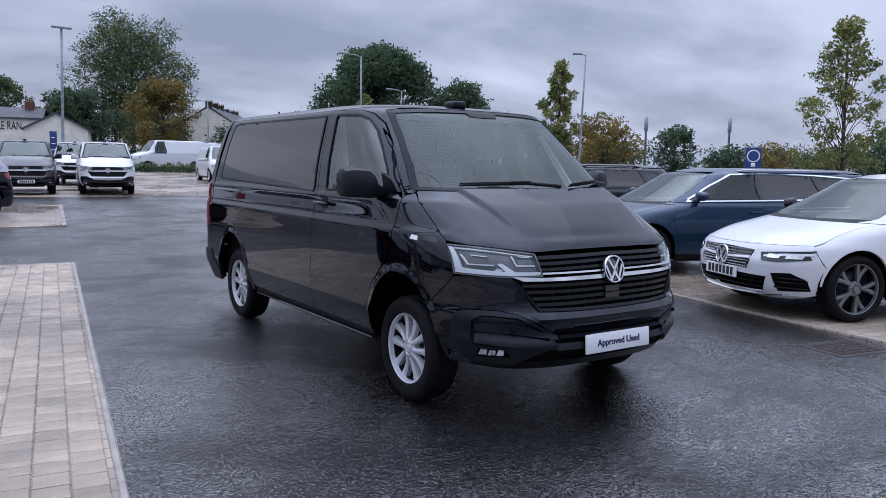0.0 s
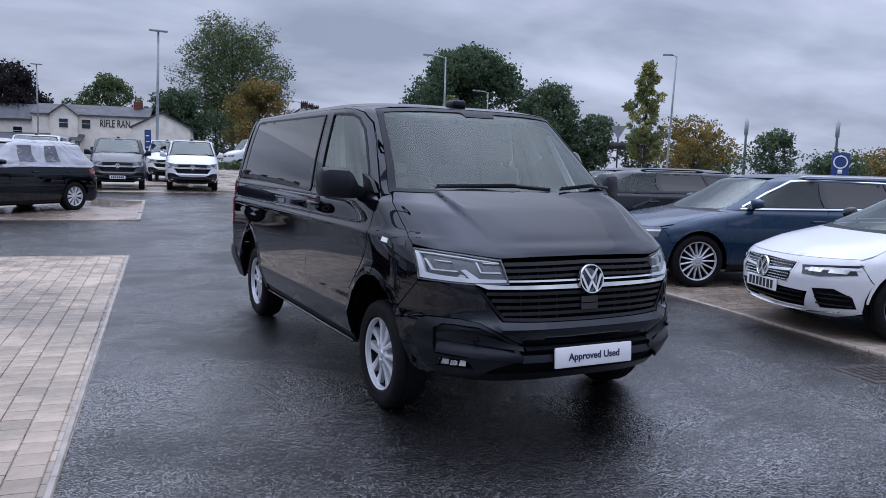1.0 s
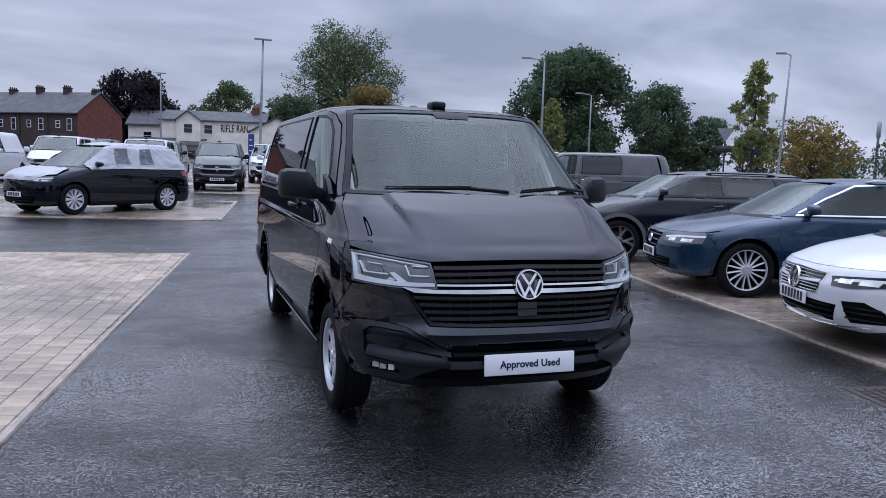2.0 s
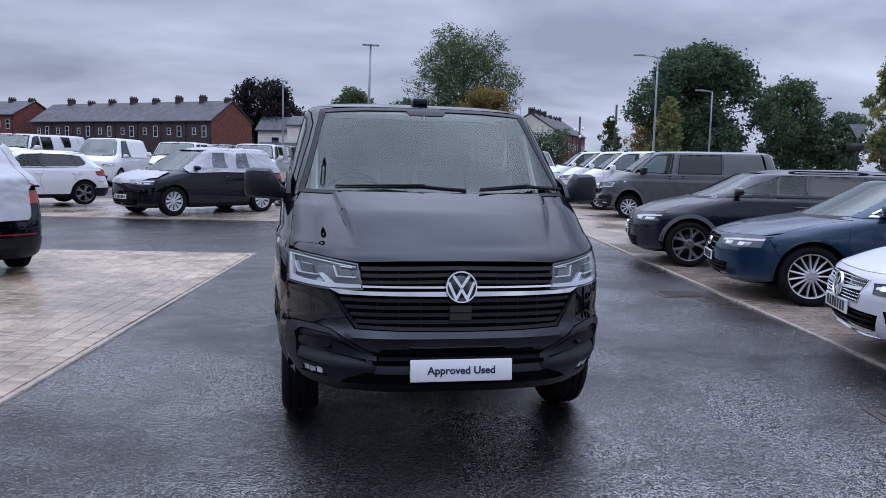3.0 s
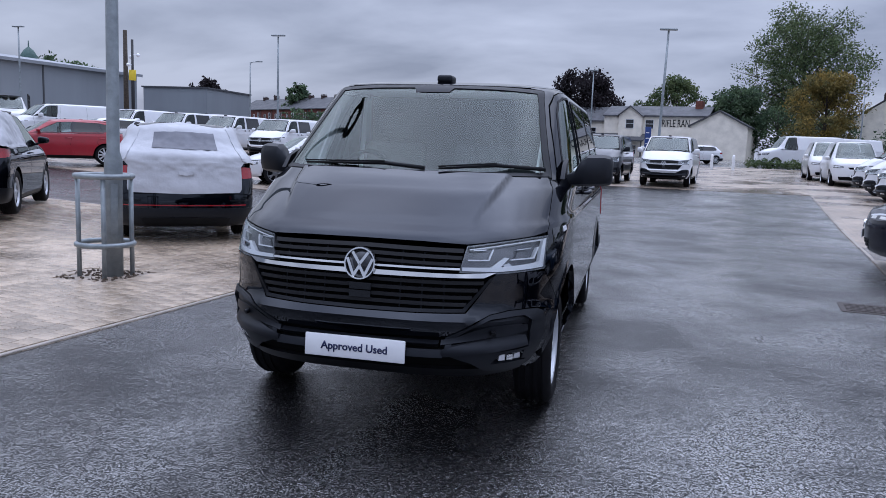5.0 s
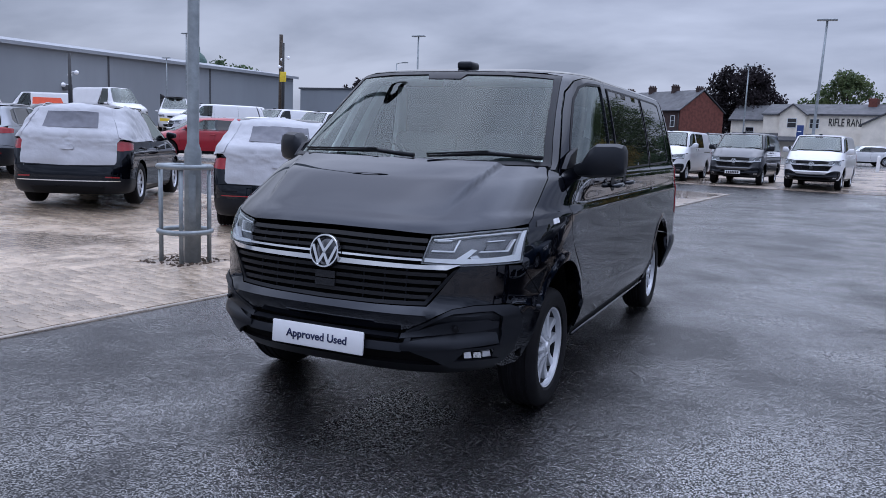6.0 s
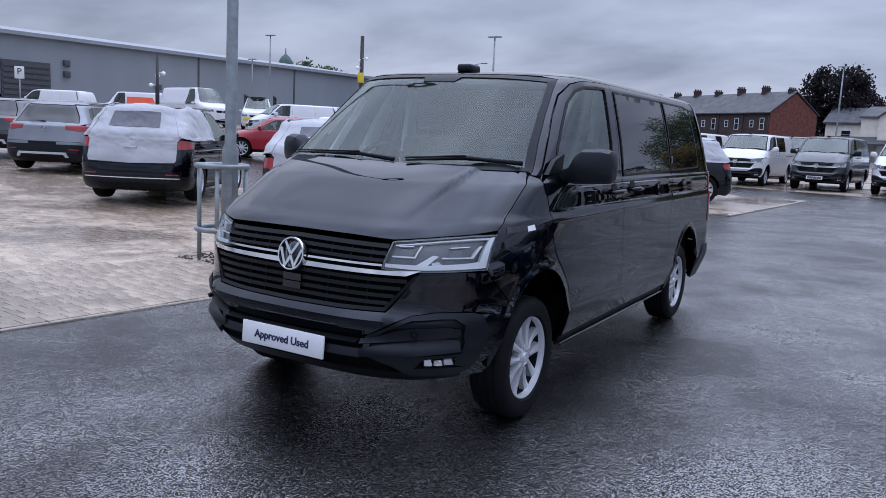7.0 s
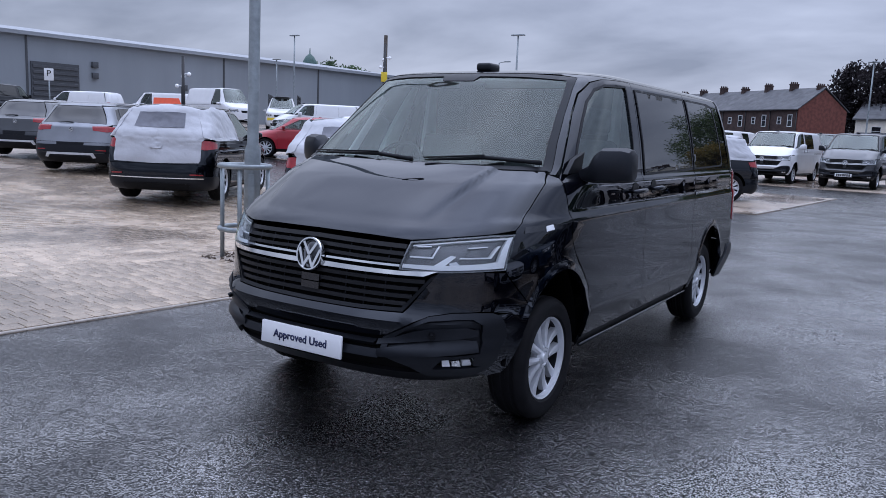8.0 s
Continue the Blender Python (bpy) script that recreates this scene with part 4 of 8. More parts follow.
        add("ridge", [X(0.425, 0.475), X(0.50, 0.492), X(0.58, 0.518), X(0.70, 0.528), S(-0.65, 0.530), S(-0.592, 0.522), S(-0.588, 0.472), X(0.72, 0.466), X(0.60, 0.456), X(0.50, 0.446), X(0.425, 0.441)], M_PLASTIC, tr, off=-0.004, thick=0.02, step=0.016, wave=lambda q: 0.26 * min(max(0.532 - q[2], 0.0), 0.07) - 0.004)
        fl = add("fog_lamp", fog, M_DARK, off=-0.035, thick=0.0, label="small fog lamp in a dark recess")
        # bright reflections of the lamp facets put into white and grey colours
        for k, cx in enumerate((0.700, 0.732, 0.764, 0.796, 0.824)):
            add("fog_lens", [X(cx - 0.015, 0.400 + 0.004 * (k % 2)), X(cx + 0.012, 0.398), X(cx + 0.015, 0.436 - 0.003 * k % 0.01), X(cx - 0.008, 0.432)], (M_LAMPW, M_CHROME, M_LAMPG)[k % 3], fl, off=-0.004 + 0.004 * (k % 2), thick=0.02, step=0.02)
        add("parking_sensor", [X(0.655 + y, z) for y, z in ell(0, 0.556, 0.012, 0.013, 0, 330, 10)], M_DARK, tr, off=0.020, thick=0.02)
        add("side_badge", [S(-0.17, 1.012), S(-0.10, 1.018), S(-0.11, 1.044), S(-0.165, 1.038)], M_LAMPW, off=0.004, thick=0.006)
        add("side_strip", [S(-0.33, 1.010), S(-0.185, 1.018), S(-0.165, 1.046), S(-0.31, 1.040)], M_GLOSSK, off=0.003, thick=0.006)
        # mirror
        bm = bmesh.new()
        rows = []
        for k, (mx, w, h, dp, zc) in enumerate(((0.885, 0.05, 0.03, 0.05, 1.278), (0.93, 0.06, 0.045, 0.06, 1.287), (0.965, 0.085, 0.080, 0.085, 1.318), (1.00, 0.10, 0.094, 0.10, 1.334), (1.10, 0.10, 0.094, 0.098, 1.338), (1.135, 0.085, 0.086, 0.085, 1.336), (1.150, 0.05, 0.066, 0.06, 1.332))):
            ring = []
            for j in range(16):
                a = 2 * math.pi * j / 16
                c, s_ = math.cos(a), math.sin(a)
                q = (abs(c) ** 3.4 + abs(s_) ** 3.4) ** (-1 / 3.4)
                cc = dp * c * q
                ring.append(bm.verts.new((g * mx, 0.33 + (0.35 * (mx - 0.93)) + (cc if cc < 0 else cc * 0.55), zc + h * s_ * q)))
            rows.append(ring)
        for a, b in zip(rows, rows[1:]):
            for j in range(16):
                bm.faces.new((a[j], a[(j + 1) % 16], b[(j + 1) % 16], b[j]))
        bm.faces.new(rows[0]); bm.faces.new(rows[-1])
        bmesh.ops.recalc_face_normals(bm, faces=bm.faces)
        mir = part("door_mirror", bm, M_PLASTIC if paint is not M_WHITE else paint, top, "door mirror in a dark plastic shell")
        bm = bmesh.new()
        box(bm, (0.985 if g > 0 else -1.125, 0.402, 1.26), (1.125 if g > 0 else -0.985, 0.412, 1.41), 0.004)
        part("mirror_glass", bm, M_CHROME, mir)
        bm = bmesh.new()
        prism(bm, [(0.12, 1.285), (0.30, 1.295), (0.33, 1.40), (0.20, 1.36)], g * 0.862, g * 0.888)
        part("mirror_foot", bm, M_DARK, mir)
        # rear lamp
        add("tail_light", [S(3.76, 0.80), S(3.68, 0.82), S(3.68, 1.24), S(3.76, 1.26), sh.rear(g * 0.80, 1.26), sh.rear(g * 0.80, 0.80)], M_REDL, off=0.006)

    # nose
    front_edge = [F(x, z) for x, z in ((-0.80, 1.014), (-0.70, 1.003), (-0.60, 0.990), (-0.512, 0.980), (-0.3, 0.988), (0.0, 0.990), (0.3, 0.988), (0.512, 0.980), (0.60, 0.990), (0.70, 1.003), (0.80, 1.014))]
    hood = front_edge + [sh.side(*p) for p in ((-0.372, 1.028), (-0.216, 1.127), (-0.036, 1.243), (0.02, 1.283))] + [F(x, 1.294) for x in (0.80, 0.5, 0.2, -0.2, -0.5, -0.80)] + [sh.side(*p, -1) for p in ((0.02, 1.283), (-0.036, 1.243), (-0.216, 1.127), (-0.372, 1.028))]

    def dome(q):
        """The middle of the bonnet stands up behind a crease on each side, sharp near the screen, fading towards the nose."""
        h = min(max((q[2] - 1.0) / 0.29, 0), 1)
        t = min(max((0.50 + 0.13 * h - abs(q[0])) / 0.035, 0), 1)
        return 0.022 * t * t * (3 - 2 * t) * min(max((q[2] - 1.05) / 0.16, 0), 1)
    add("bonnet", hood, body, wave=dome, step=0.016 if fine else 0.06)
    add("windscreen", [F(x, z) for x, z in ((0.812, 1.300), (0.4, 1.300), (0, 1.300), (-0.4, 1.300), (-0.812, 1.300), (-0.765, 1.45), (-0.725, 1.60), (-0.688, 1.75), (-0.672, 1.818), (-0.40, 1.832), (0, 1.836), (0.40, 1.832), (0.672, 1.818), (0.688, 1.75), (0.725, 1.60), (0.765, 1.45))], M_SCREEN if glass is M_TINT else glass, off=-0.004, thick=0.0, step=0.06)
    add("screen_border", [F(x, z) for x, z in ((0.820, 1.294), (0.4, 1.296), (0, 1.296), (-0.4, 1.296), (-0.820, 1.294), (-0.773, 1.45), (-0.733, 1.60), (-0.696, 1.75), (-0.680, 1.823), (-0.40, 1.837), (0, 1.841), (0.40, 1.837), (0.680, 1.823), (0.696, 1.75), (0.733, 1.60), (0.773, 1.45))], M_DARK, top,
        [[F(x, z) for x, z in ((0.782, 1.320), (0.4, 1.315), (0, 1.312), (-0.4, 1.315), (-0.782, 1.320), (-0.742, 1.45), (-0.703, 1.60), (-0.666, 1.75), (-0.650, 1.800), (-0.40, 1.816), (-0.13, 1.820), (-0.11, 1.79), (0.11, 1.79), (0.13, 1.820), (0.40, 1.816), (0.650, 1.800), (0.666, 1.75), (0.703, 1.60), (0.742, 1.45))]], off=-0.001, thick=0.008)
    add("roof_front", [F(x, z) for x, z in ((-0.60, 1.838), (-0.40, 1.841), (0, 1.844), (0.40, 1.841), (0.60, 1.838), (0.60, 1.843), (0, 1.848), (-0.60, 1.843))], body, step=0.03)
    add("roof", [(2.999, sh.level(1.844)), (1.0, sh.level(1.844)), (0.0, sh.level(1.847)), (-1.0, sh.level(1.844)), (-2.999, sh.level(1.844)), (-2.999, sh.top - 0.01), (2.999, sh.top - 0.01)], body, step=st * 2)
    # grille
    gr = thing_part("grille", top)
    # near-black sheet, the shade behind the slats put into its colour
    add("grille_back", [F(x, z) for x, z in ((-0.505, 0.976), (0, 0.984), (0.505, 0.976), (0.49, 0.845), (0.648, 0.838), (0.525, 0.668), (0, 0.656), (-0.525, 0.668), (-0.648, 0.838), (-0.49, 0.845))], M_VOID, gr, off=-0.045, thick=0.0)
    for z0, hw, dz in ((0.952, 0.500, 0.020), (0.918, 0.496, 0.018), (0.885, 0.492, 0.016)):
        add("slat", [F(x, z0 + dz / 2 + 0.008 * (1 - (x / 0.5) ** 2)) for x in (-hw, 0, hw)] + [F(x, z0 - dz / 2 + 0.008 * (1 - (x / 0.5) ** 2)) for x in (hw, 0, -hw)], M_SLAT, gr, off=-0.008, thick=0.03)
    for z0, hw in ((0.796, 0.605), (0.760, 0.58), (0.724, 0.555), (0.690, 0.53)):
        add("slat", [F(x, z0 + 0.009) for x in (-hw, 0, hw)] + [F(x, z0 - 0.009) for x in (hw, 0, -hw)], M_SLAT, gr, off=-0.006, thick=0.03)
    for x0 in (-0.42, -0.31, -0.20, 0.20, 0.31, 0.42):
        add("grille_bar", [F(x0 - 0.004, 0.972), F(x0 + 0.004, 0.972), F(x0 + 0.004, 0.87), F(x0 - 0.004, 0.87)], M_DARK, gr, off=-0.026, thick=0.015)
        add("grille_bar", [F(x0 - 0.004, 0.815), F(x0 + 0.004, 0.815), F(x0 + 0.004, 0.67), F(x0 - 0.004, 0.67)], M_DARK, gr, off=-0.026, thick=0.015)
    add("grille_frame", [F(x, z) for x, z in ((-0.652, 0.832), (-0.525, 0.655), (-0.3, 0.649), (0, 0.646), (0.3, 0.649), (0.525, 0.655), (0.652, 0.832), (0.628, 0.818), (0.515, 0.672), (0.3, 0.665), (0, 0.662), (-0.3, 0.665), (-0.515, 0.672), (-0.628, 0.818))], M_DARK, gr, off=0.002, thick=0.04)
    add("chrome_strip", [F(x, 0.868) for x in (-0.489, 0, 0.489)] + [F(x, 0.858) for x in (0.490, 0, -0.490)], M_CHROME, gr, off=0.003, thick=0.02)
    add("chrome_strip", [F(x, z) for x, z in ((-0.655, 0.847), (-0.5, 0.840), (0, 0.842), (0.5, 0.840), (0.655, 0.847), (0.60, 0.822), (0, 0.818), (-0.60, 0.822))], M_CHROME, gr, off=0.008, thick=0.03)
    for z0, z1 in ((0.772, 0.738), (0.733, 0.700)):
        add("sensor_cover", [F(-0.056, z0), F(0.056, z0), F(0.056, z1), F(-0.056, z1)], M_GLOSSK, gr, off=0.003, thick=0.03)
    badge(top, pose(0, -0.856, 0.868, 80, 0, 0), 0.082)
    # bumper
    bum = [F(-0.488, 0.842), F(-0.655, 0.836), F(-0.530, 0.650), F(-0.3, 0.645), F(0, 0.642), F(0.3, 0.645), F(0.530, 0.650), F(0.655, 0.836)]
    low = [(0.72, 0.660), (0.64, 0.645), (0.54, 0.588), (0.44, 0.534), (0, 0.520)]
    rb = [sh.side(-0.466, 0.834), sh.side(-0.306, 0.663), sh.side(-0.325, 0.612), sh.side(-0.46, 0.646), sh.side(-0.56, 0.660)]
    lb = [sh.side(-0.56, 0.660, -1), sh.side(-0.46, 0.646, -1), sh.side(-0.325, 0.612, -1), sh.side(-0.306, 0.663, -1), sh.side(-0.466, 0.834, -1)]
    loop = bum[1:] + [F(0.66, 0.838), F(0.80, 0.842)] + rb + [F(*p) for p in low] + [F(-p[0], p[1]) for p in low[::-1][1:]] + lb + [F(-0.80, 0.842), F(-0.66, 0.838)]
    add("front_bumper", loop, body, step=st * 0.8)
    # near-black sheet stands in for the shaded opening under the bumper
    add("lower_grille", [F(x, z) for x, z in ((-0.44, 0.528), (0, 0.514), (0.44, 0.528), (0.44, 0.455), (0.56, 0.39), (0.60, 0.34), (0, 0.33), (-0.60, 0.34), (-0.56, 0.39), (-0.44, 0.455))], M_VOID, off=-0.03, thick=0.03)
    add("bumper_ridge", [F(x, 0.516) for x in (-0.41, 0, 0.41)] + [F(x, 0.492) for x in (0.41, 0, -0.41)], M_PLASTIC, off=0.0, thick=0.04, step=0.02, wave=lambda q: 0.9 * max(0.518 - q[2], 0.0) - 0.004)
    add("bumper_ridge", [F(x, 0.474) for x in (-0.43, 0, 0.43)] + [F(x, 0.440) for x in (0.43, 0, -0.43)], M_PLASTIC, off=0.0, thick=0.04, step=0.02, wave=lambda q: 0.6 * max(0.476 - q[2], 0.0) - 0.006)
    add("front_lip", [F(x, 0.352) for x in (-0.62, 0, 0.62)] + [sh.side(-0.52, 0.352), sh.side(-0.50, 0.318), F(0.62, 0.302), F(0, 0.302), F(-0.62, 0.302), sh.side(-0.50, 0.318, -1), sh.side(-0.52, 0.352, -1)], M_DARK, off=-0.012, thick=0.03)
    # wipers and scuttle
    add("scuttle", [F(x, z) for x, z in ((-0.81, 1.297), (0, 1.2975), (0.81, 1.297), (0.79, 1.316), (0, 1.311), (-0.79, 1.316))], M_DARK, off=0.004, thick=0.01, step=0.04)
    for pts in (((0.14, 1.305), (-0.10, 1.325), (-0.60, 1.312)), ((0.77, 1.322), (0.53, 1.335), (0.22, 1.306))):
        bm = bmesh.new()
        pp = [Vector(sh.point(*F(*p), 0.025)) for p in pts]
        tube(bm, pp, [0.013, 0.012, 0.006], 6)
        tube(bm, [p + Vector((0, -0.012, 0.012)) for p in pp[1:]], 0.005, 6)
        part("wiper", bm, M_DARK, top, "black wiper arm and blade")
    # tail
    R_ = sh.rear
    for g in (1, -1):
        add("rear_door", [sh.side(3.47, 1.838, g), sh.side(3.605, 1.3, g), sh.side(3.605, 0.60, g), R_(g * 0.5, 0.60), (g * 2.998, sh.level(0.60)), (g * 2.998, sh.level(1.3)), (g * 2.998, sh.level(1.838)), R_(g * 0.4, 1.838)], body, step=st * 1.6)
        add("rear_bumper", [sh.side(3.45, 0.40, g), sh.side(3.605, 0.595, g), R_(g * 0.5, 0.595), (g * 2.999, sh.level(0.595)), (g * 2.999, sh.level(0.30)), R_(g * 0.5, 0.30), sh.side(3.5, 0.30, g)], M_PLASTIC if paint is not M_WHITE else paint, off=0.012, thick=0.03, step=st * 1.6)
    # aerial
    bm = bmesh.new()
    box(bm, (-0.052, 0.72, 1.872), (0.052, 0.86, 1.925), 0.018, segs=3)
    part("roof_aerial", bm, M_PLASTIC, top, "low dark plastic aerial housing")
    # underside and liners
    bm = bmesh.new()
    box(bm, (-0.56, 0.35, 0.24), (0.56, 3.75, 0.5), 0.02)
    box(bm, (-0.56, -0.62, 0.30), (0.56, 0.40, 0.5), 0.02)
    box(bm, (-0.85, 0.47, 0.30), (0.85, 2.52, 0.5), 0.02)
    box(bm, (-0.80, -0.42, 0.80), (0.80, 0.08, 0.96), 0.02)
    # unseen tray added to keep light off the ground below the nose
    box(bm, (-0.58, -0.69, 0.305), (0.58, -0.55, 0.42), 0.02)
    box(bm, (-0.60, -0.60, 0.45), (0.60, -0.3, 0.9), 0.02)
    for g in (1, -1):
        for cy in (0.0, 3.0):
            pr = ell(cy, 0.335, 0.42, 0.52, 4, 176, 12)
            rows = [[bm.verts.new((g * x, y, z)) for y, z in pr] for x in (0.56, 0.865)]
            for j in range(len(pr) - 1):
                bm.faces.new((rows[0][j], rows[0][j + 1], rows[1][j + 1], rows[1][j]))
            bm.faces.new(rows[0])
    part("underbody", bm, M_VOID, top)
    # solid near-black blocks added in place of the unlit load space
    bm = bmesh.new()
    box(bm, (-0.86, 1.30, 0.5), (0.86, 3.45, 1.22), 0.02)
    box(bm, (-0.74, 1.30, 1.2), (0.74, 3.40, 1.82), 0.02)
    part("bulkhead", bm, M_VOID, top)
    # cab
    bm = bmesh.new()
    prism(bm, [(-0.10, 0.9), (-0.10, 1.24), (0.10, 1.285), (0.28, 1.27), (0.36, 1.18), (0.34, 0.98), (0.25, 0.8)], -0.78, 0.78)
    part("dashboard", bm, M_DASH, top)
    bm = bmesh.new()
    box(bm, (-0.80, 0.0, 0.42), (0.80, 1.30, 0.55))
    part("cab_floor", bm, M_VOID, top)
    if fine:
        bm = bmesh.new()
        for g in (1, -1):
            prism(bm, [(1.10, 1.2), (1.28, 1.2), (1.29, 1.79), (1.20, 1.79)], g * 0.70, g * 0.735)
            prism(bm, [(0.20, 1.26), (0.28, 1.26), (0.66, 1.68), (0.62, 1.70)], g * (0.70), g * (0.715), m=Matrix.Identity(4))
        box(bm, (-0.66, 0.68, 1.805), (0.66, 1.28, 1.83), 0.01)
        part("cab_lining", bm, M_TRIMG, top, "pale grey pillar and roof lining")
        bm = bmesh.new()
        box(bm, (-0.78, 1.272, 0.5), (0.78, 1.298, 1.80), 0.01)
        part("bulkhead_wall", bm, M_DASH, top, "grey bulkhead behind the seats")
        for cx, w in ((-0.46, 0.25), (0.20, 0.22), (0.58, 0.20)):
            bm = bmesh.new()
            box(bm, (cx - w, 0.50, 0.72), (cx + w, 1.02, 0.90), 0.05, segs=3)
            box(bm, (cx - w * 0.95, -0.06, 0.0), (cx + w * 0.95, 0.06, 0.62), 0.05, m=pose(0, 1.02, 0.86, -12) , segs=3)
            seat = part("seat", bm, M_SEAT, top, "dark fabric seat")
            bm = bmesh.new()
            box(bm, (cx - 0.13, 1.10, 1.50), (cx + 0.13, 1.19, 1.67), 0.035, segs=3)
            tube(bm, [(cx - 0.06, 1.15, 1.40), (cx - 0.06, 1.15, 1.52)], 0.008, 6)
            tube(bm, [(cx + 0.06, 1.15, 1.40), (cx + 0.06, 1.15, 1.52)], 0.008, 6)
            part("headrest", bm, M_SEAT, seat)
        bm = bmesh.new()
        tm = pose(-0.46, 0.46, 1.235, 62)
        rr = [Vector((0.185 * math.cos(2 * math.pi * k / 24), 0.185 * math.sin(2 * math.pi * k / 24), 0)) for k in range(25)]
        tube(bm, [tm @ p for p in rr], 0.015, 8, cap=False)
        for a in (0, 180, 270):
            tube(bm, [tm @ Vector((0, 0, -0.01)), tm @ Vector((0.18 * math.cos(radians(a)), 0.18 * math.sin(radians(a)), 0))], 0.018, 6)
        lathe(bm, [(0.001, 0.01), (0.06, 0.005), (0.065, -0.03)], 16, "z", m=tm)
        part("steering_wheel", bm, M_DARK, top)
        bm = bmesh.new()
        box(bm, (-0.09, -0.010, -0.024), (0.09, 0.010, 0.024), 0.010, m=pose(0, 0.60, 1.772, -10), segs=3)
        tube(bm, [(0, 0.59, 1.775), (0, 0.57, 1.825)], 0.012, 6)
        part("rear_view_mirror", bm, M_DASH, top)
        bm = bmesh.new()
        box(bm, (0.30, 0.02, 1.292), (0.60, 0.20, 1.295), m=pose(0, 0, 0, 0, 0, 0))
        part("paper_sheet", bm, M_PLATE, top, "white paper on the dashboard")
    # wheels
    w1 = wheel(top, 0.80, 0.0, 0.325, 0.218, 0.205, spokes, M_ALLOY, 1, blade=0.14)
    for x, y, rz in ((0.80, 3.0, 0), (-0.80, 0.0, 180), (-0.80, 3.0, 180)):
        copy_part(w1, top, pose(x, y, 0.325, 0, 0, rz))
    return top


def thing_part(name, parent):
    """A holder for the pieces of one part."""
    bm = bmesh.new()
    box(bm, (-0.45, -0.74, 0.70), (0.45, -0.70, 0.93), 0.01)
    return part(name, bm, M_VOID, parent)


# ---- other cars: one builder, shaped by a few lengths ----
CAR = dict(L=2.64, fo=0.86, ro=0.78, W=0.90, zh=0.70, zc=0.96, yc=0.02, zr=1.46, yr=0.86, yre=2.75, yrb=3.25, zb=0.98, wr=0.325, rim=0.235, yB=1.62, yC=2.35, yD=2.72,
           spokes=10, fork=0.0, rise=0.03, grille=0.42, clad=False, rails=False)


def car_rows(c):
    L, fo, ro, W, zh, zc, yc, zr, yr = (c[k] for k in ("L", "fo", "ro", "W", "zh", "zc", "yc", "zr", "yr"))
    T = L + ro
    rows = [(0.19, -fo + 0.20, W * 0.88, 0.90, T - 0.18, 0.40), (0.27, -fo + 0.05, W * 0.955, 1.0, T - 0.05, 0.42), (0.40, -fo + 0.005, W * 0.98, 1.05, T, 0.45),
            (0.55, -fo, W * 0.995, 1.05, T, 0.45), (zh - 0.10, -fo + 0.03, W, 1.06, T - 0.03, 0.45), (zh - 0.01, -fo + 0.07, W, 1.08, T - 0.06, 0.45), (zh + 0.03, -fo + 0.15, W * 0.995, 1.1, T - 0.07, 0.45)]
    f0, z0 = -fo + 0.15, zh + 0.03
    for t, q in ((0.30, 0.42), (0.60, 0.68), (0.85, 0.88)):
        rows.append((z0 + (zc - z0) * q, f0 + (yc - f0) * t, W * (0.99 - 0.03 * t), 1.1 - 0.2 * t, T - 0.08 - 0.04 * t, 0.45))
    rows.append((zc, yc, W * 0.945, 0.84, min(c["yrb"] + 0.06, T - 0.125), 0.40))
    h = zr - zc
    yrb, yre = min(c["yrb"], T - 0.14), c["yre"]
    rows += [(zc + 0.05, yc + 0.10, W * 0.925, 0.80, yrb, 0.40)]
    for t in (0.35, 0.62, 0.82):
        rows.append((zc + h * t, yc + (yr - yc) * (t + 0.03), W * (0.945 - 0.26 * t), 0.80 - 0.22 * t, yrb + (yre - yrb) * t, 0.40))
    rows += [(zr - 0.07, yr - 0.01, W * 0.685, 0.55, yre + 0.02, 0.40), (zr - 0.035, yr + 0.12, W * 0.645, 0.60, yre - 0.06, 0.42), (zr - 0.012, yr + 0.40, W * 0.52, 0.55, yre - 0.25, 0.45),
             (zr - 0.002, yr + 0.75, W * 0.28, 0.35, yre - 0.55, 0.40), (zr, yr + 0.95, W * 0.03, 0.10, yre - 0.75, 0.2)]
    return rows


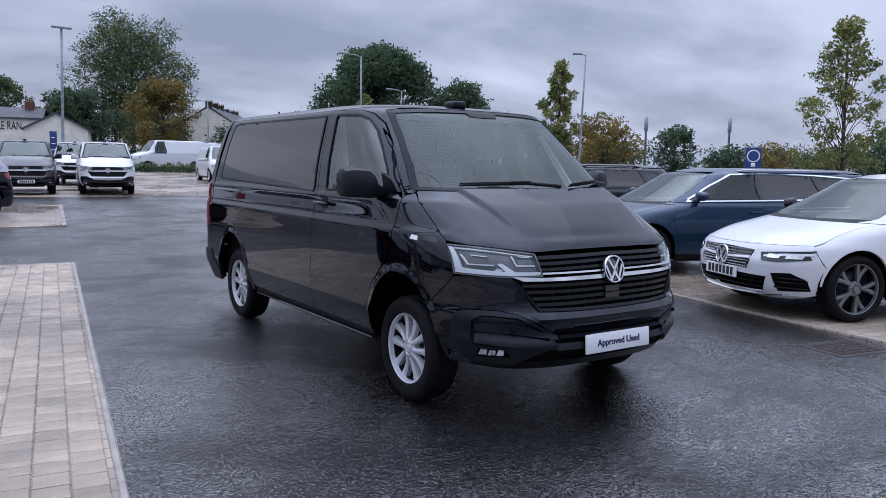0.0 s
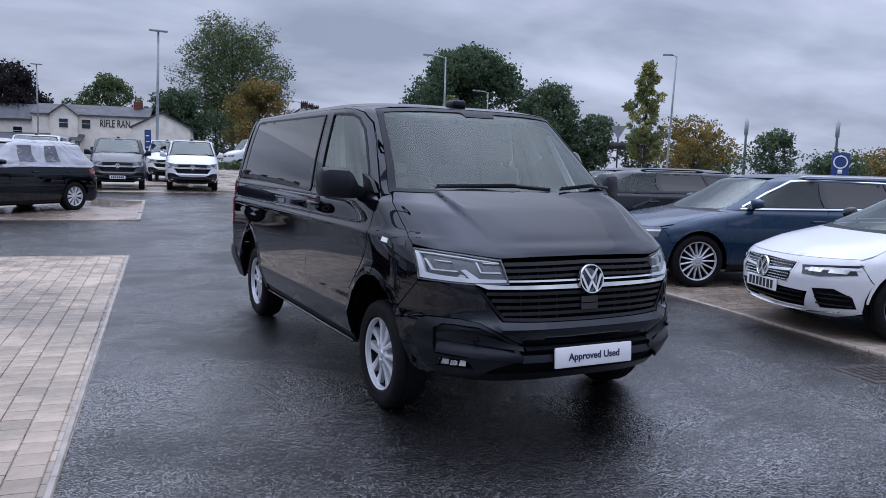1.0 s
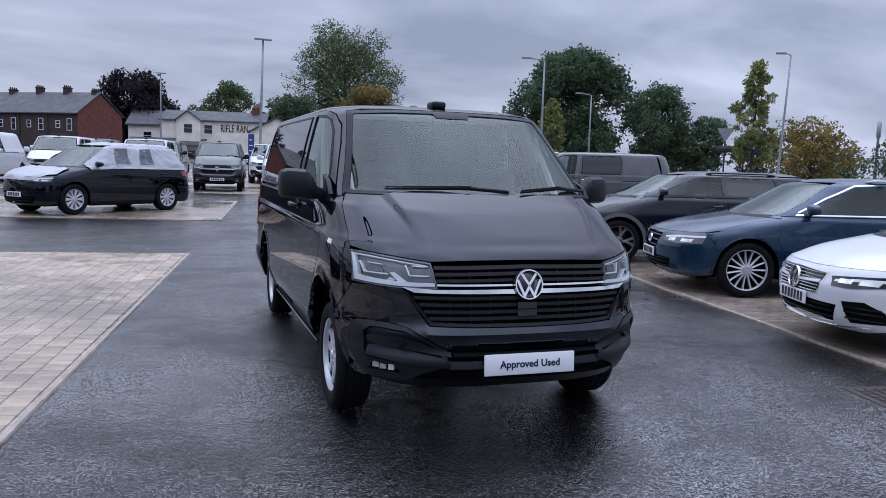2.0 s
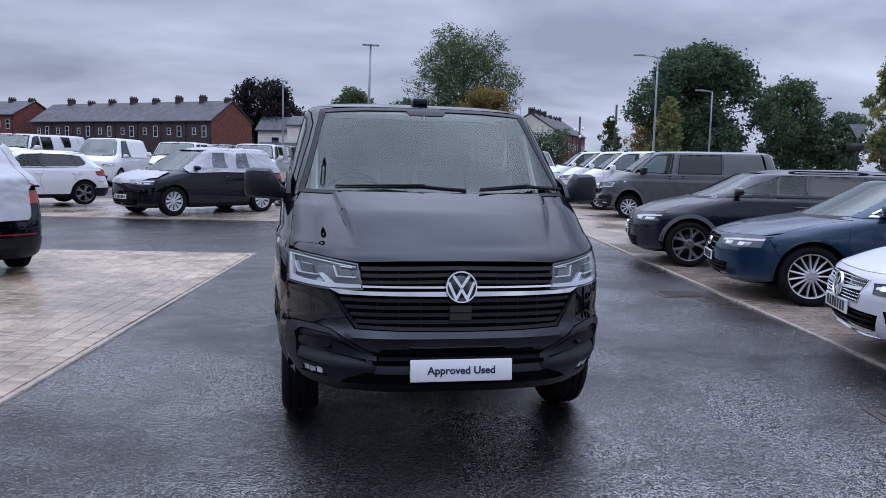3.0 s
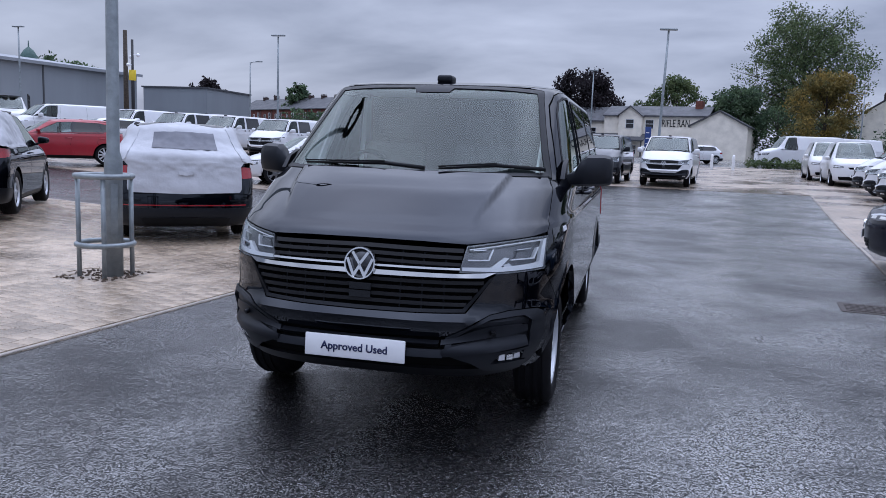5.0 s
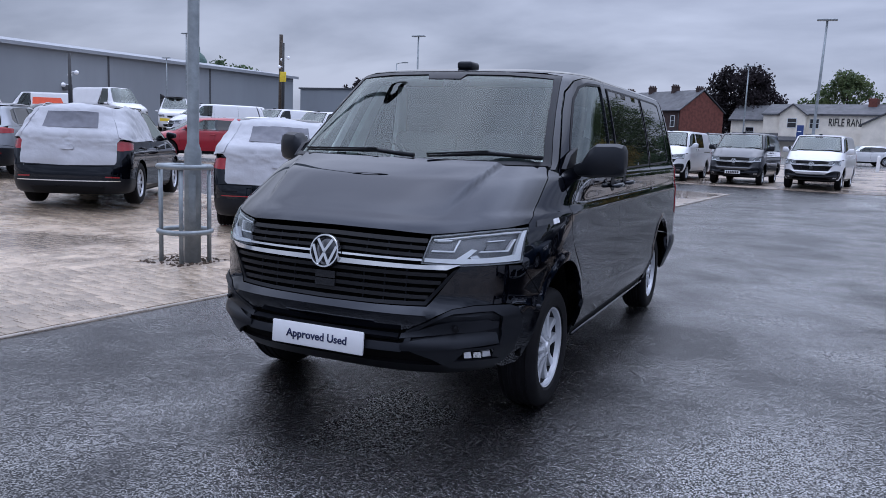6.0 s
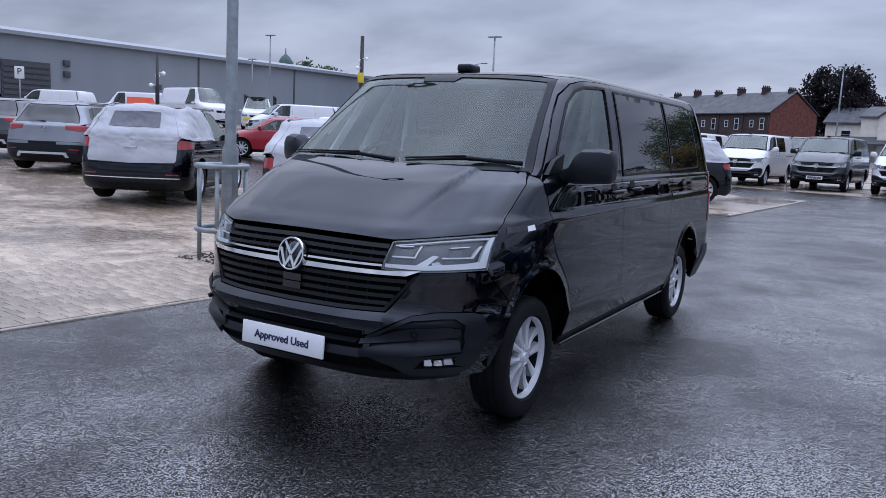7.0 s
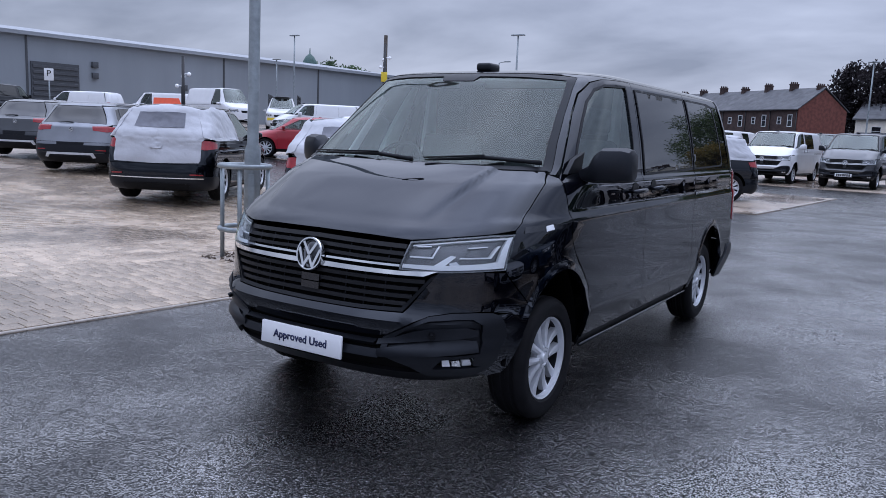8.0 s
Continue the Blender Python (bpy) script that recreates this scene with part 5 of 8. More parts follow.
def car(name, paint, label, group="", m=None, st=0.08, film=None, rim_mat=None, glass=None, **over):
    """A car, nose towards -y, front axle over the origin. film: the parts that white transit film covers ('rear', 'sides', 'bonnet')."""
    c = dict(CAR)
    c.update(over)
    sh = Shell(car_rows(c), nf=c.get("nf", 2.9), nr=c.get("nr", 3.2))
    top = thing(name, label, "car", group, m)
    L, fo, ro, W, zh, zc, yc, zr, yr, zb, wr = (c[k] for k in ("L", "fo", "ro", "W", "zh", "zc", "yc", "zr", "yr", "zb", "wr"))
    T, yB, yC, yD = L + ro, c["yB"], c["yC"], c["yD"]
    glass = glass or M_TINT
    film = film or ()
    ri = c["rise"]
    F, R_ = sh.front, sh.rear
    ay, az = wr + 0.045, wr + 0.055

    def add(nm, loop, material, parent=top, holes=(), step=st, label="", **k):
        ob = part(nm, skin(sh, loop, holes, step, **k), material, parent, label)
        if material in (M_GLASS, M_TINT, M_LENS, M_SCREEN):
            ob.visible_shadow = False
        return ob

    zw0, zw1 = zb + 0.035, zr - 0.102
    tail0, tail1 = c.get("tail", (zb - 0.20, zb - 0.05))
    wrinkle = None
    if film:
        ph = random.Random(len(label)).random() * 9

        def wrinkle(q):
            v = Vector((q[0] * 2.2 + ph, q[1] * 2.2, q[2] * 3.0))
            return 0.034 * noise.noise(v) + 0.028 * (0.5 - abs(noise.noise(v * 2.3))) + 0.020 * (0.5 - abs(noise.noise(v * 5.0)))
    for g in (1, -1):
        def S(y, z, g=g):
            return sh.side(y, z, g)

        def X(x, z, g=g):
            return sh.front(g * x * W, z)

        def RX(x, z, g=g):
            return sh.rear(g * x * W, z)
        zs = zb - 0.012
        wing = [S(-0.44, zh - 0.02), S(-0.30, zh + 0.055), S(yc + 0.10, zc - 0.045), S(yc + 0.30, zc - 0.02), S(0.40, zs - 0.01), S(0.42, 0.56), S(0.40, 0.30)] + [S(y, z) for y, z in ell(0, wr, ay, az, -5, 150)]
        add("front_wing", wing, paint)
        d1 = [S(0.405, zs), S(0.425, 0.56), S(0.405, 0.30), S(yB, 0.30), S(yB, zs + ri * 0.5)]
        d2 = [S(yB + 0.006, zs + ri * 0.5), S(yB + 0.006, 0.30), S(L - ay - 0.03, 0.30)] + [S(y, z) for y, z in ell(L, wr, ay + 0.008, az + 0.008, 184, 124, 6)] + [S(L - 0.26, wr + az + 0.03), S(yC + 0.16, zs + ri)]
        doors = []
        for dl, yh in ((d1, yB - 0.22), (d2, min(yC + 0.02, yB + 0.80))):
            d = add("car_door", dl, paint)
            doors.append(d)
            bm = bmesh.new()
            hz = zb - 0.13
            hx = sh.point(*S(yh, hz))[0]
            tube(bm, [(hx, yh - 0.02, hz), (hx + g * 0.035, yh, hz), (hx + g * 0.038, yh + 0.09, hz + 0.003), (hx + g * 0.03, yh + 0.15, hz + 0.004), (hx, yh + 0.17, hz + 0.004)], 0.012, 6)
            part("door_handle", bm, paint, d)
        add("rear_wing", [S(yC + 0.166, zs + ri), S(L - 0.254, wr + az + 0.035)] + [S(y, z) for y, z in ell(L, wr, ay, az, 122, -5)] + [S(T - 0.55, 0.42), S(T - 0.42, 0.62), S(T - 0.34, tail0), S(T - 0.32, tail1), S(T - 0.38, zs + ri)], paint)
        arch = c.get("clad_mat", M_PLASTIC) if c["clad"] else paint
        w_ = 0.055 if c["clad"] else 0.02
        for cy in (0.0, L):
            add("arch_trim", [S(y, z) for y, z in ell(cy, wr, ay - 0.005, az - 0.005, 0, 176)] + [S(y, z) for y, z in ell(cy, wr, ay + w_, az + w_, 176, 0)], arch, off=0.006, thick=0.03, step=0.05)
        add("sill", [S(ay + 0.02, 0.296), S(L - ay - 0.02, 0.296), S(L - ay - 0.02, 0.20), S(ay + 0.02, 0.20)], c.get("clad_mat", M_PLASTIC) if c["clad"] else M_DARK, off=0.004)
        # glasshouse
        wins = [[(yc + 0.50, zw0 - 0.005), (yc + 0.50 + (yr - yc) * 0.40, zw0 + (zw1 - zw0) * 0.52), (yr + 0.30, zw1 - 0.01), (yB - 0.035, zw1 + 0.01), (yB - 0.035, zw0 + ri * 0.4)],
                [(yB + 0.035, zw0 + ri * 0.4), (yB + 0.035, zw1 + 0.01), (yC - 0.02, zw1 - 0.005), (yC + 0.13, zw0 + ri)]]
        if c.get("cargo"):
            wins = wins[:1]
        if yD > yC + 0.15 and not c.get("cargo"):
            wins.append([(yC + 0.19, zw0 + ri + 0.005), (yC + 0.05, zw1 - 0.01), (yD - 0.12, zw1 - 0.05), (yD, zw0 + ri + 0.10), (yD - 0.05, zw0 + ri + 0.03)])
        frame_ = [S(yc + 0.10, zc - 0.005), X(0.80, zc + 0.03), X(0.74, zc + (zr - zc) * 0.4), X(0.62, zr - 0.085), X(0.55, zr - 0.06), S(yr + 0.55, zr - 0.055), S(c["yre"] - 0.55, zr - 0.055), RX(0.56, zr - 0.085), RX(0.70, zc + (zr - zc) * 0.45), RX(0.78, zb + 0.03), S(c["yrb"] - 0.30, zb + ri - 0.004), S(1.6, zb + ri * 0.5 - 0.004), S(0.4, zb - 0.004), S(yc + 0.32, zc - 0.012)]
        add("window_frame", frame_, paint, holes=[[S(*p) for p in w] for w in wins])
        if "sides" not in film or c.get("film_from"):
            for w in wins:
                add("side_window", [S(*p) for p in w], glass if w is wins[0] else M_PRIV, off=-0.006, thick=0)
            add("window_trim", [S(yc + 0.47, zw0 - 0.012), S(yB, zw0 + ri * 0.4 - 0.012), S(yC + 0.15, zw0 + ri - 0.012), S(yC + 0.15, zw0 + ri - 0.028), S(yB, zw0 + ri * 0.4 - 0.028), S(yc + 0.45, zw0 - 0.028)], M_CHROME if c.get("chrome") else M_GLOSSK, off=0.004, thick=0.008, step=0.1)
            for a0, a1, z0, z1, z2, z3 in ((yB - 0.036, yB + 0.036, zw0 + ri * 0.4 - 0.004, zw1 + 0.012, zw1 + 0.012, zw0 + ri * 0.4 - 0.004),) if len(wins) > 1 else ():
                add("pillar_trim", [S(a0, z0), S(a0, z1), S(a1, z2), S(a1, z3)], M_GLOSSK, off=0.003, thick=0.006, step=0.1)
            if len(wins) > 2:
                add("pillar_trim", [S(yC + 0.13, zw0 + ri), S(yC - 0.02, zw1 - 0.005), S(yC + 0.05, zw1 - 0.01), S(yC + 0.19, zw0 + ri)], M_GLOSSK, off=0.003, thick=0.006, step=0.1)
            if c.get("chrome"):
                arcs = [(yc + 0.49, zw0 - 0.004), (yc + 0.48 + (yr - yc) * 0.40, zw0 + (zw1 - zw0) * 0.53), (yr + 0.29, zw1), (yB, zw1 + 0.018), (yC - 0.02, zw1 + 0.004), (yD - 0.12, zw1 - 0.040), (yD + 0.012, zw0 + ri + 0.10)]
                add("window_trim", [S(*p) for p in arcs] + [S(p[0] - 0.004, p[1] + 0.013) for p in arcs[::-1]], M_CHROME, off=0.005, thick=0.008, step=0.06)
        if "sides" in film:
            ff = c.get("film_from")
            cover = ([S(ff, zb - 0.03), S(ff + 0.2, zr - 0.04)] if ff else [S(yc + 0.42, zb - 0.05), X(0.80, zc + 0.06), X(0.66, zr - 0.10), S(yr + 0.5, zr - 0.04)]) + [ S(c["yre"] - 0.5, zr - 0.04), RX(0.60, zr - 0.10), RX(0.80, zb + 0.02), S(T - 0.40, zb - 0.03), S((ff or 0.4) * 0.5 + 1.2, zb - 0.02)]
            add("film_cover", cover, M_FILM, off=0.020, wave=wrinkle, step=0.06, label="crumpled white protective film")
            for y0, y1 in () if ff else ((yB - 0.55, yB - 0.08), (yB + 0.18, yB + 0.60)):
                add("film_window", [S(y0, zw0 + 0.04), S(y0 + 0.10, zw1 - 0.02), S(y1, zw1 - 0.01), S(y1 + 0.02, zw0 + 0.05)], M_FILMW, off=0.024, wave=wrinkle, thick=0, step=0.06)
        # lights
        hx0, hx1, hz0, hz1 = c.get("lamp", (0.50, 0.93, zh - 0.135, zh - 0.015))
        ll = [(S if side_ else X)(a_, z_) for side_, a_, z_ in c["lamp_shape"]] if "lamp_shape" in c else [X(hx0, hz0 + 0.02), X(hx0 + 0.02, hz1 - 0.012), X((hx0 + hx1) / 2, hz1 + 0.006), X(hx1 - 0.03, hz1 + 0.012), S(-0.47, hz1 + 0.016), S(-0.50, hz1 - 0.05), X(hx1 - 0.05, hz0 + 0.012), X((hx0 + hx1) / 2, hz0)]
        hl = add("headlight", ll, M_GLOSSK if "lamp_shape" in c else M_LAMPD, off=0.006, thick=0.02, label="clear-lensed headlight", step=0.04)
        add("light_bar", [X(hx0 + 0.05, hz1 - 0.045), X((hx0 + hx1) / 2, hz1 - 0.022), X(hx1 - 0.05, hz1 - 0.012), X(hx1 - 0.05, hz1 - 0.034), X((hx0 + hx1) / 2, hz1 - 0.046), X(hx0 + 0.05, hz1 - 0.065)], M_LAMPW, hl, off=0.009, thick=0.004, step=0.05)
        for q in (0.32, 0.66):
            cx = hx0 + (hx1 - hx0) * q
            add("projector", [X(cx - 0.05, hz0 + 0.022), X(cx + 0.05, hz0 + 0.022), X(cx + 0.06, hz0 + 0.062), X(cx - 0.045, hz0 + 0.060)], M_CHROME, hl, off=0.009, thick=0.004, step=0.05)
        tl = add("tail_light", [S(T - 0.50, tail1 - 0.02), S(T - 0.45, tail0 + 0.02), RX(0.84, tail0 - 0.01), RX(0.72, tail0 + 0.01), RX(0.72, tail1), RX(0.84, tail1 + 0.01)] if "rear" in film else [S(T - 0.50, tail1 - 0.02), S(T - 0.45, tail0 + 0.02), RX(0.80, tail0), RX(0.52, tail0 + 0.03), RX(0.50, tail1), RX(0.82, tail1 + 0.01)], M_REDL, off=0.008, thick=0.02, step=0.05, label="red tail light")
        # mirror
        bm = bmesh.new()
        mx = sh.point(*S(yc + 0.62, zb + 0.05))[0]
        bmesh.ops.create_uvsphere(bm, u_segments=14, v_segments=8, radius=1)
        for v in bm.verts:
            q = Vector([math.copysign(abs(t) ** 0.62, t) for t in v.co])
            v.co = Vector((mx + g * 0.13 + q.x * 0.100, yc + 0.60 + q.y * 0.07 * (1.0 if q.y < 0 else 0.5) + 0.25 * abs(q.x + g) * 0.06, zb + 0.085 + q.z * 0.062 * (1 - 0.22 * q.x * g)))
        tube(bm, [(mx - g * 0.02, yc + 0.60, zb + 0.0), (mx + g * 0.10, yc + 0.61, zb + 0.05)], 0.022, 6)
        part("door_mirror", bm, c.get("mirror", paint), top)
        if c["rails"]:
            bm = bmesh.new()
            pts = [sh.point(*S(y, zr - 0.045), 0.02 if 0 < k < 5 else -0.005) for k, y in enumerate((yr + 0.45, yr + 0.55, yr + 0.9, c["yre"] - 0.9, c["yre"] - 0.65, c["yre"] - 0.5))]
            tube(bm, pts, 0.014, 6)
            part("roof_rail", bm, M_ALLOY if c.get("chrome") else M_GLOSSK, top)
    # tail: both halves in one piece
    def tail(nm, half, material, parent=top, step=st, thick=0.012, label="", **k):
        bm = bmesh.new()
        for g in (1, -1):
            piece = skin(sh, half(lambda y, z: sh.side(y, z, g), lambda x, z: sh.rear(g * x * W, z), lambda z: (g * 2.999, sh.level(z))), (), step, thick=0, **k)
            me = bpy.data.meshes.new("half")
            piece.to_mesh(me)
            piece.free()
            bm.from_mesh(me)
            bpy.data.meshes.remove(me)
        bmesh.ops.remove_doubles(bm, verts=bm.verts, dist=0.006)
        bm.normal_update()
        rim = [e for e in bm.edges if len(e.link_faces) == 1]
        if thick:
            inner = {v: None for e in rim for v in e.verts}
            for v in inner:
                inner[v] = bm.verts.new(v.co - v.normal * thick)
            for e in rim:
                e.smooth = False
                l = e.link_loops[0]
                p, q = l.vert, l.link_loop_next.vert
                bm.faces.new((q, p, inner[p], inner[q]))
        return part(nm, bm, material, parent, label)

    zs = c.get("strip_z", 0.43)
    tail("rear_bumper", lambda S, R, M: [S(T - 0.55, 0.415), S(T - 0.42, 0.615), R(0.80, 0.66), M(0.66), M(0.22), R(0.5, 0.22), S(T - 0.60, 0.25)], paint)
    tail("bumper_cladding", lambda S, R, M: [S(T - 0.60, 0.40), S(T - 0.50, c.get("clad_top", 0.47) - 0.01), R(0.7, c.get("clad_top", 0.47)), M(c.get("clad_top", 0.47)), M(0.215), R(0.5, 0.215), S(T - 0.60, 0.25)], M_PLASTIC, off=0.008)
    if c.get("skid"):
        tail("skid_plate", lambda S, R, M: [R(0.62, 0.33), R(0.56, 0.43), M(0.43), M(0.385), R(0.50, 0.385), R(0.55, 0.32)], M_ALLOY, off=0.022, thick=0.03, step=0.05, label="silver skid plate strip")
    tail("diffuser", lambda S, R, M: [R(0.62, 0.34), M(0.35), M(0.22), R(0.55, 0.225)], M_DARK, off=0.014, thick=0.02)
    tail("bumper_strip", lambda S, R, M: [R(0.85, zs + 0.008), M(zs + 0.006), M(zs - 0.010), R(0.85, zs - 0.006)], c.get("strip", M_GLOSSK), off=0.014, thick=0.01)
    tail("hatch", lambda S, R, M: [R(0.80, 0.668), S(T - 0.412, 0.628), S(T - 0.335, tail0 - 0.005), R(0.80, tail1 + 0.015), S(T - 0.375, zb + ri), R(0.78, zb + 0.035), M(zb + 0.055), M(0.665)], paint)
    tail("hatch_top", lambda S, R, M: [R(0.55, zr - 0.088), M(zr - 0.088), M(zr - 0.055), R(0.50, zr - 0.055)], paint, off=0.01, thick=0.03)
    if "rear" in film:
        drape = lambda q: wrinkle(q) * 0.7 + 0.006 * math.sin(q[0] * 30 + q[2] * 9) * min(abs(q[0]) / W, 1) ** 2
        tail("film_cover", lambda S, R, M: [R(0.76, zb - 0.40), R(0.79, zb - 0.36), R(0.79, zb - 0.20), R(0.78, zb - 0.05), R(0.82, zb + 0.0), S(T - 0.44, zb + 0.02), R(0.80, zb + 0.10), R(0.62, zr - 0.08), M(zr - 0.03), M(zb - 0.42)], M_FILM, off=0.016, thick=0.004, wave=drape, step=0.05, label="crumpled white protective film")
        tail("film_window", lambda S, R, M: [R(0.46, zb + 0.16), R(0.42, zr - 0.16), M(zr - 0.15), M(zb + 0.15)], M_FILMW, off=0.023, thick=0, wave=drape, step=0.05)
        tail("film_badge", lambda S, R, M: [R(0.10, zb - 0.17), R(0.10, zb - 0.12), M(zb - 0.11), M(zb - 0.18)], M_FILM, off=0.034, thick=0.02, wave=drape, step=0.04)
    else:
        tail("rear_window", lambda S, R, M: [R(0.76, zb + 0.045), R(0.68, zc + (zr - zc) * 0.45), R(0.55, zr - 0.092), M(zr - 0.092), M(zb + 0.06)], M_PRIV, off=-0.004, thick=0)
        tail("plate_recess", lambda S, R, M: [R(0.34, 0.66), R(0.32, 0.54), M(0.54), M(0.66)], M_DARK, off=0.004, thick=0.01)
        bm = bmesh.new()
        p0 = Vector(sh.point(2.999, sh.level(zb + 0.06))) + Vector((0, 0.012, 0))
        tube(bm, [p0, p0 + Vector((0.14, 0.012, 0.012)), p0 + Vector((0.34, 0.004, 0.006))], [0.014, 0.010, 0.005], 6)
        part("rear_wiper", bm, M_DARK, top, "black rear wiper")
    for g in (1, -1):
        add("reflector", [sh.rear(g * x * W, z) for x, z in ((0.84, zs + 0.05), (0.62, zs + 0.055), (0.62, zs + 0.075), (0.84, zs + 0.07))], c.get("reflector", M_REDL), off=0.012, thick=0.006)
    # nose
    edge = [F(x * W, z) for x, z in ((-0.86, zh + 0.02), (-0.6, zh + 0.012), (-0.3, zh + 0.006), (0, zh + 0.004), (0.3, zh + 0.006), (0.6, zh + 0.012), (0.86, zh + 0.02))]
    hood = edge + [sh.side(-0.304, zh + 0.0563), sh.side(yc + 0.097, zc - 0.0437), sh.side(yc + 0.296, zc - 0.019)] + [F(x * W, zc - 0.012) for x in (0.78, 0.3, -0.3, -0.78)] + [sh.side(yc + 0.296, zc - 0.019, -1), sh.side(yc + 0.097, zc - 0.0437, -1), sh.side(-0.304, zh + 0.0563, -1)]
    add("bonnet", hood, paint, step=st * 0.8, thick=0.004)
    if "bonnet" in film:
        add("film_cover", [F(x * W, zh - 0.10) for x in (-0.5, 0, 0.5)] + [F(0.86 * W, zh + 0.03), sh.side(-0.25, zh + 0.09), sh.side(yc + 0.0, zc - 0.05)] + [F(x * W, zc - 0.03) for x in (0.6, -0.6)] + [sh.side(yc + 0.0, zc - 0.05, -1), sh.side(-0.25, zh + 0.09, -1), F(-0.86 * W, zh + 0.03)], M_FILM, off=0.016, wave=wrinkle, step=0.06, label="crumpled white protective film")
    add("inner_panel", [F(x * W, zh - 0.03) for x in (-0.8, 0, 0.8)] + [sh.side(-0.25, zh - 0.02), sh.side(0.3, zb - 0.10), sh.side(yc + 0.40, zc - 0.03), F(0.6 * W, zc - 0.02), F(-0.6 * W, zc - 0.02), sh.side(yc + 0.40, zc - 0.03, -1), sh.side(0.3, zb - 0.10, -1), sh.side(-0.25, zh - 0.02, -1)], paint, off=-0.012, thick=0, step=st * 1.5)
    gw = c["grille"]
    gz0, gz1 = c.get("gz", (zh - 0.13, zh - 0.03))
    gl_ = [F(x * W, z) for x, z in ((-gw, gz1), (0, gz1 + 0.012), (gw, gz1), (gw - 0.06, gz0), (0, gz0 - 0.01), (-gw + 0.06, gz0))]
    iw = c.get("intake", 0.62)
    il_ = [F(x * W, z) for x, z in ((-iw, 0.42), (0, 0.44), (iw, 0.42), (iw - 0.06, 0.27), (0, 0.26), (-iw + 0.06, 0.27))]
    nose = [F(x * W, zh + z) for x, z in ((-0.86, 0.016), (-0.6, 0.008), (-0.3, 0.002), (0, 0.0), (0.3, 0.002), (0.6, 0.008), (0.86, 0.016))] + [sh.side(-0.446, zh - 0.026), sh.side(-0.335, wr + 0.195), sh.side(-0.385, 0.26)] + [F(x * W, 0.205) for x in (0.7, 0, -0.7)] + [sh.side(-0.385, 0.26, -1), sh.side(-0.335, wr + 0.195, -1), sh.side(-0.446, zh - 0.026, -1)]
    add("front_bumper", nose, paint, holes=[gl_, il_], step=st * 0.8)
    # sheet behind the slats, coloured near-black for the shade in there
    gr = add("grille", gl_, M_VOID, off=-0.03, thick=0.0, label="dark grille with slats")
    n = c.get("slats", 4)
    for k in range(n):
        z = gz0 + (gz1 - gz0) * (k + 0.5) / n
        w = (gw - 0.03 - 0.05 * (1 - (k + 0.5) / n)) * W
        add("slat", [F(x, z + 0.007) for x in (-w, 0, w)] + [F(x, z - 0.007) for x in (w, 0, -w)], c.get("slat_mat", M_GLOSSK), gr, off=-0.004, thick=0.02, step=0.1)
    if c.get("mesh_dots"):
        bm = bmesh.new()
        for i in range(7):
            z = gz0 + 0.012 + (gz1 - gz0 - 0.018) * i / 6
            for j in range(-16, 17):
                x = (j + 0.5 * (i % 2)) * 0.024
                if abs(x) < (gw - 0.02 - 0.05 * (1 - i / 6)) * W:
                    p = Vector(sh.point(*F(x, z), -0.002))
                    bmesh.ops.create_cone(bm, segments=4, radius1=0.0065, radius2=0.002, depth=0.006, matrix=Matrix.Translation(p) @ pose(0, 0, 0, 90))
        part("mesh_studs", bm, M_LAMPG, gr, "grid of small silver studs", smooth=0)
        add("grille_blade", [F(x * W, (gz0 + gz1) / 2 + dz) for x, dz in ((-gw + 0.03, 0.026), (-0.1, 0.010), (0.1, 0.010), (gw - 0.03, 0.026), (gw - 0.04, 0.004), (0.1, -0.010), (-0.1, -0.010), (-gw + 0.04, 0.004))], M_ALLOY, gr, off=0.006, thick=0.02, step=0.06)
        add("grille_surround", [F(x * W, z) for x, z in ((-gw - 0.012, gz1 + 0.006), (0, gz1 + 0.02), (gw + 0.012, gz1 + 0.006), (gw - 0.05, gz0 - 0.008), (0, gz0 - 0.018), (-gw + 0.05, gz0 - 0.008))], M_CHROME, gr, [gl_], off=0.004, thick=0.012, step=0.06)
        add("splitter", [F(x * W, z) for x, z in ((-0.80, 0.275), (0, 0.225), (0.80, 0.275), (0.80, 0.262), (0, 0.212), (-0.80, 0.262))], M_CHROME, off=0.012, thick=0.02, step=0.06)
    # near-black sheet stands in for the intake's shaded depth
    ik = add("intake", il_, M_VOID, off=-0.03, thick=0.0)
    for z in (0.31, 0.36, 0.40):
        w = (iw - 0.05) * W
        add("slat", [F(x, z + 0.008) for x in (-w, 0, w)] + [F(x, z - 0.008) for x in (w, 0, -w)], M_DARK, ik, off=-0.006, thick=0.02, step=0.1)
    if c.get("side_intakes"):
        for g in (1, -1):
            si = add("side_intake", [sh.front(g * x * W, z) for x, z in ((0.66, 0.46), (0.80, 0.47), (0.88, 0.40), (0.88, 0.30), (0.70, 0.29))], M_VOID, off=0.003, thick=0.01, step=0.04)
            for z in (0.34, 0.39, 0.43):
                add("slat", [sh.front(g * x * W, zz) for x, zz in ((0.68, z), (0.87, z - 0.01), (0.87, z - 0.024), (0.68, z - 0.014))], M_GLOSSK, si, off=0.012, thick=0.01, step=0.06)
    p = sh.point(0, sh.level((gz0 + gz1) / 2))
    badge(top, pose(0, p[1] - 0.012, (gz0 + gz1) / 2 + 0.005, 82), c.get("badge", 0.055))
    p = sh.point(0, sh.level(c.get("plate_z", 0.46)))
    plate(top, pose(0, p[1] - 0.012, c.get("plate_z", 0.46)), len(label), st < 0.085)
    p = sh.point(2.999, sh.level(zb - 0.10))
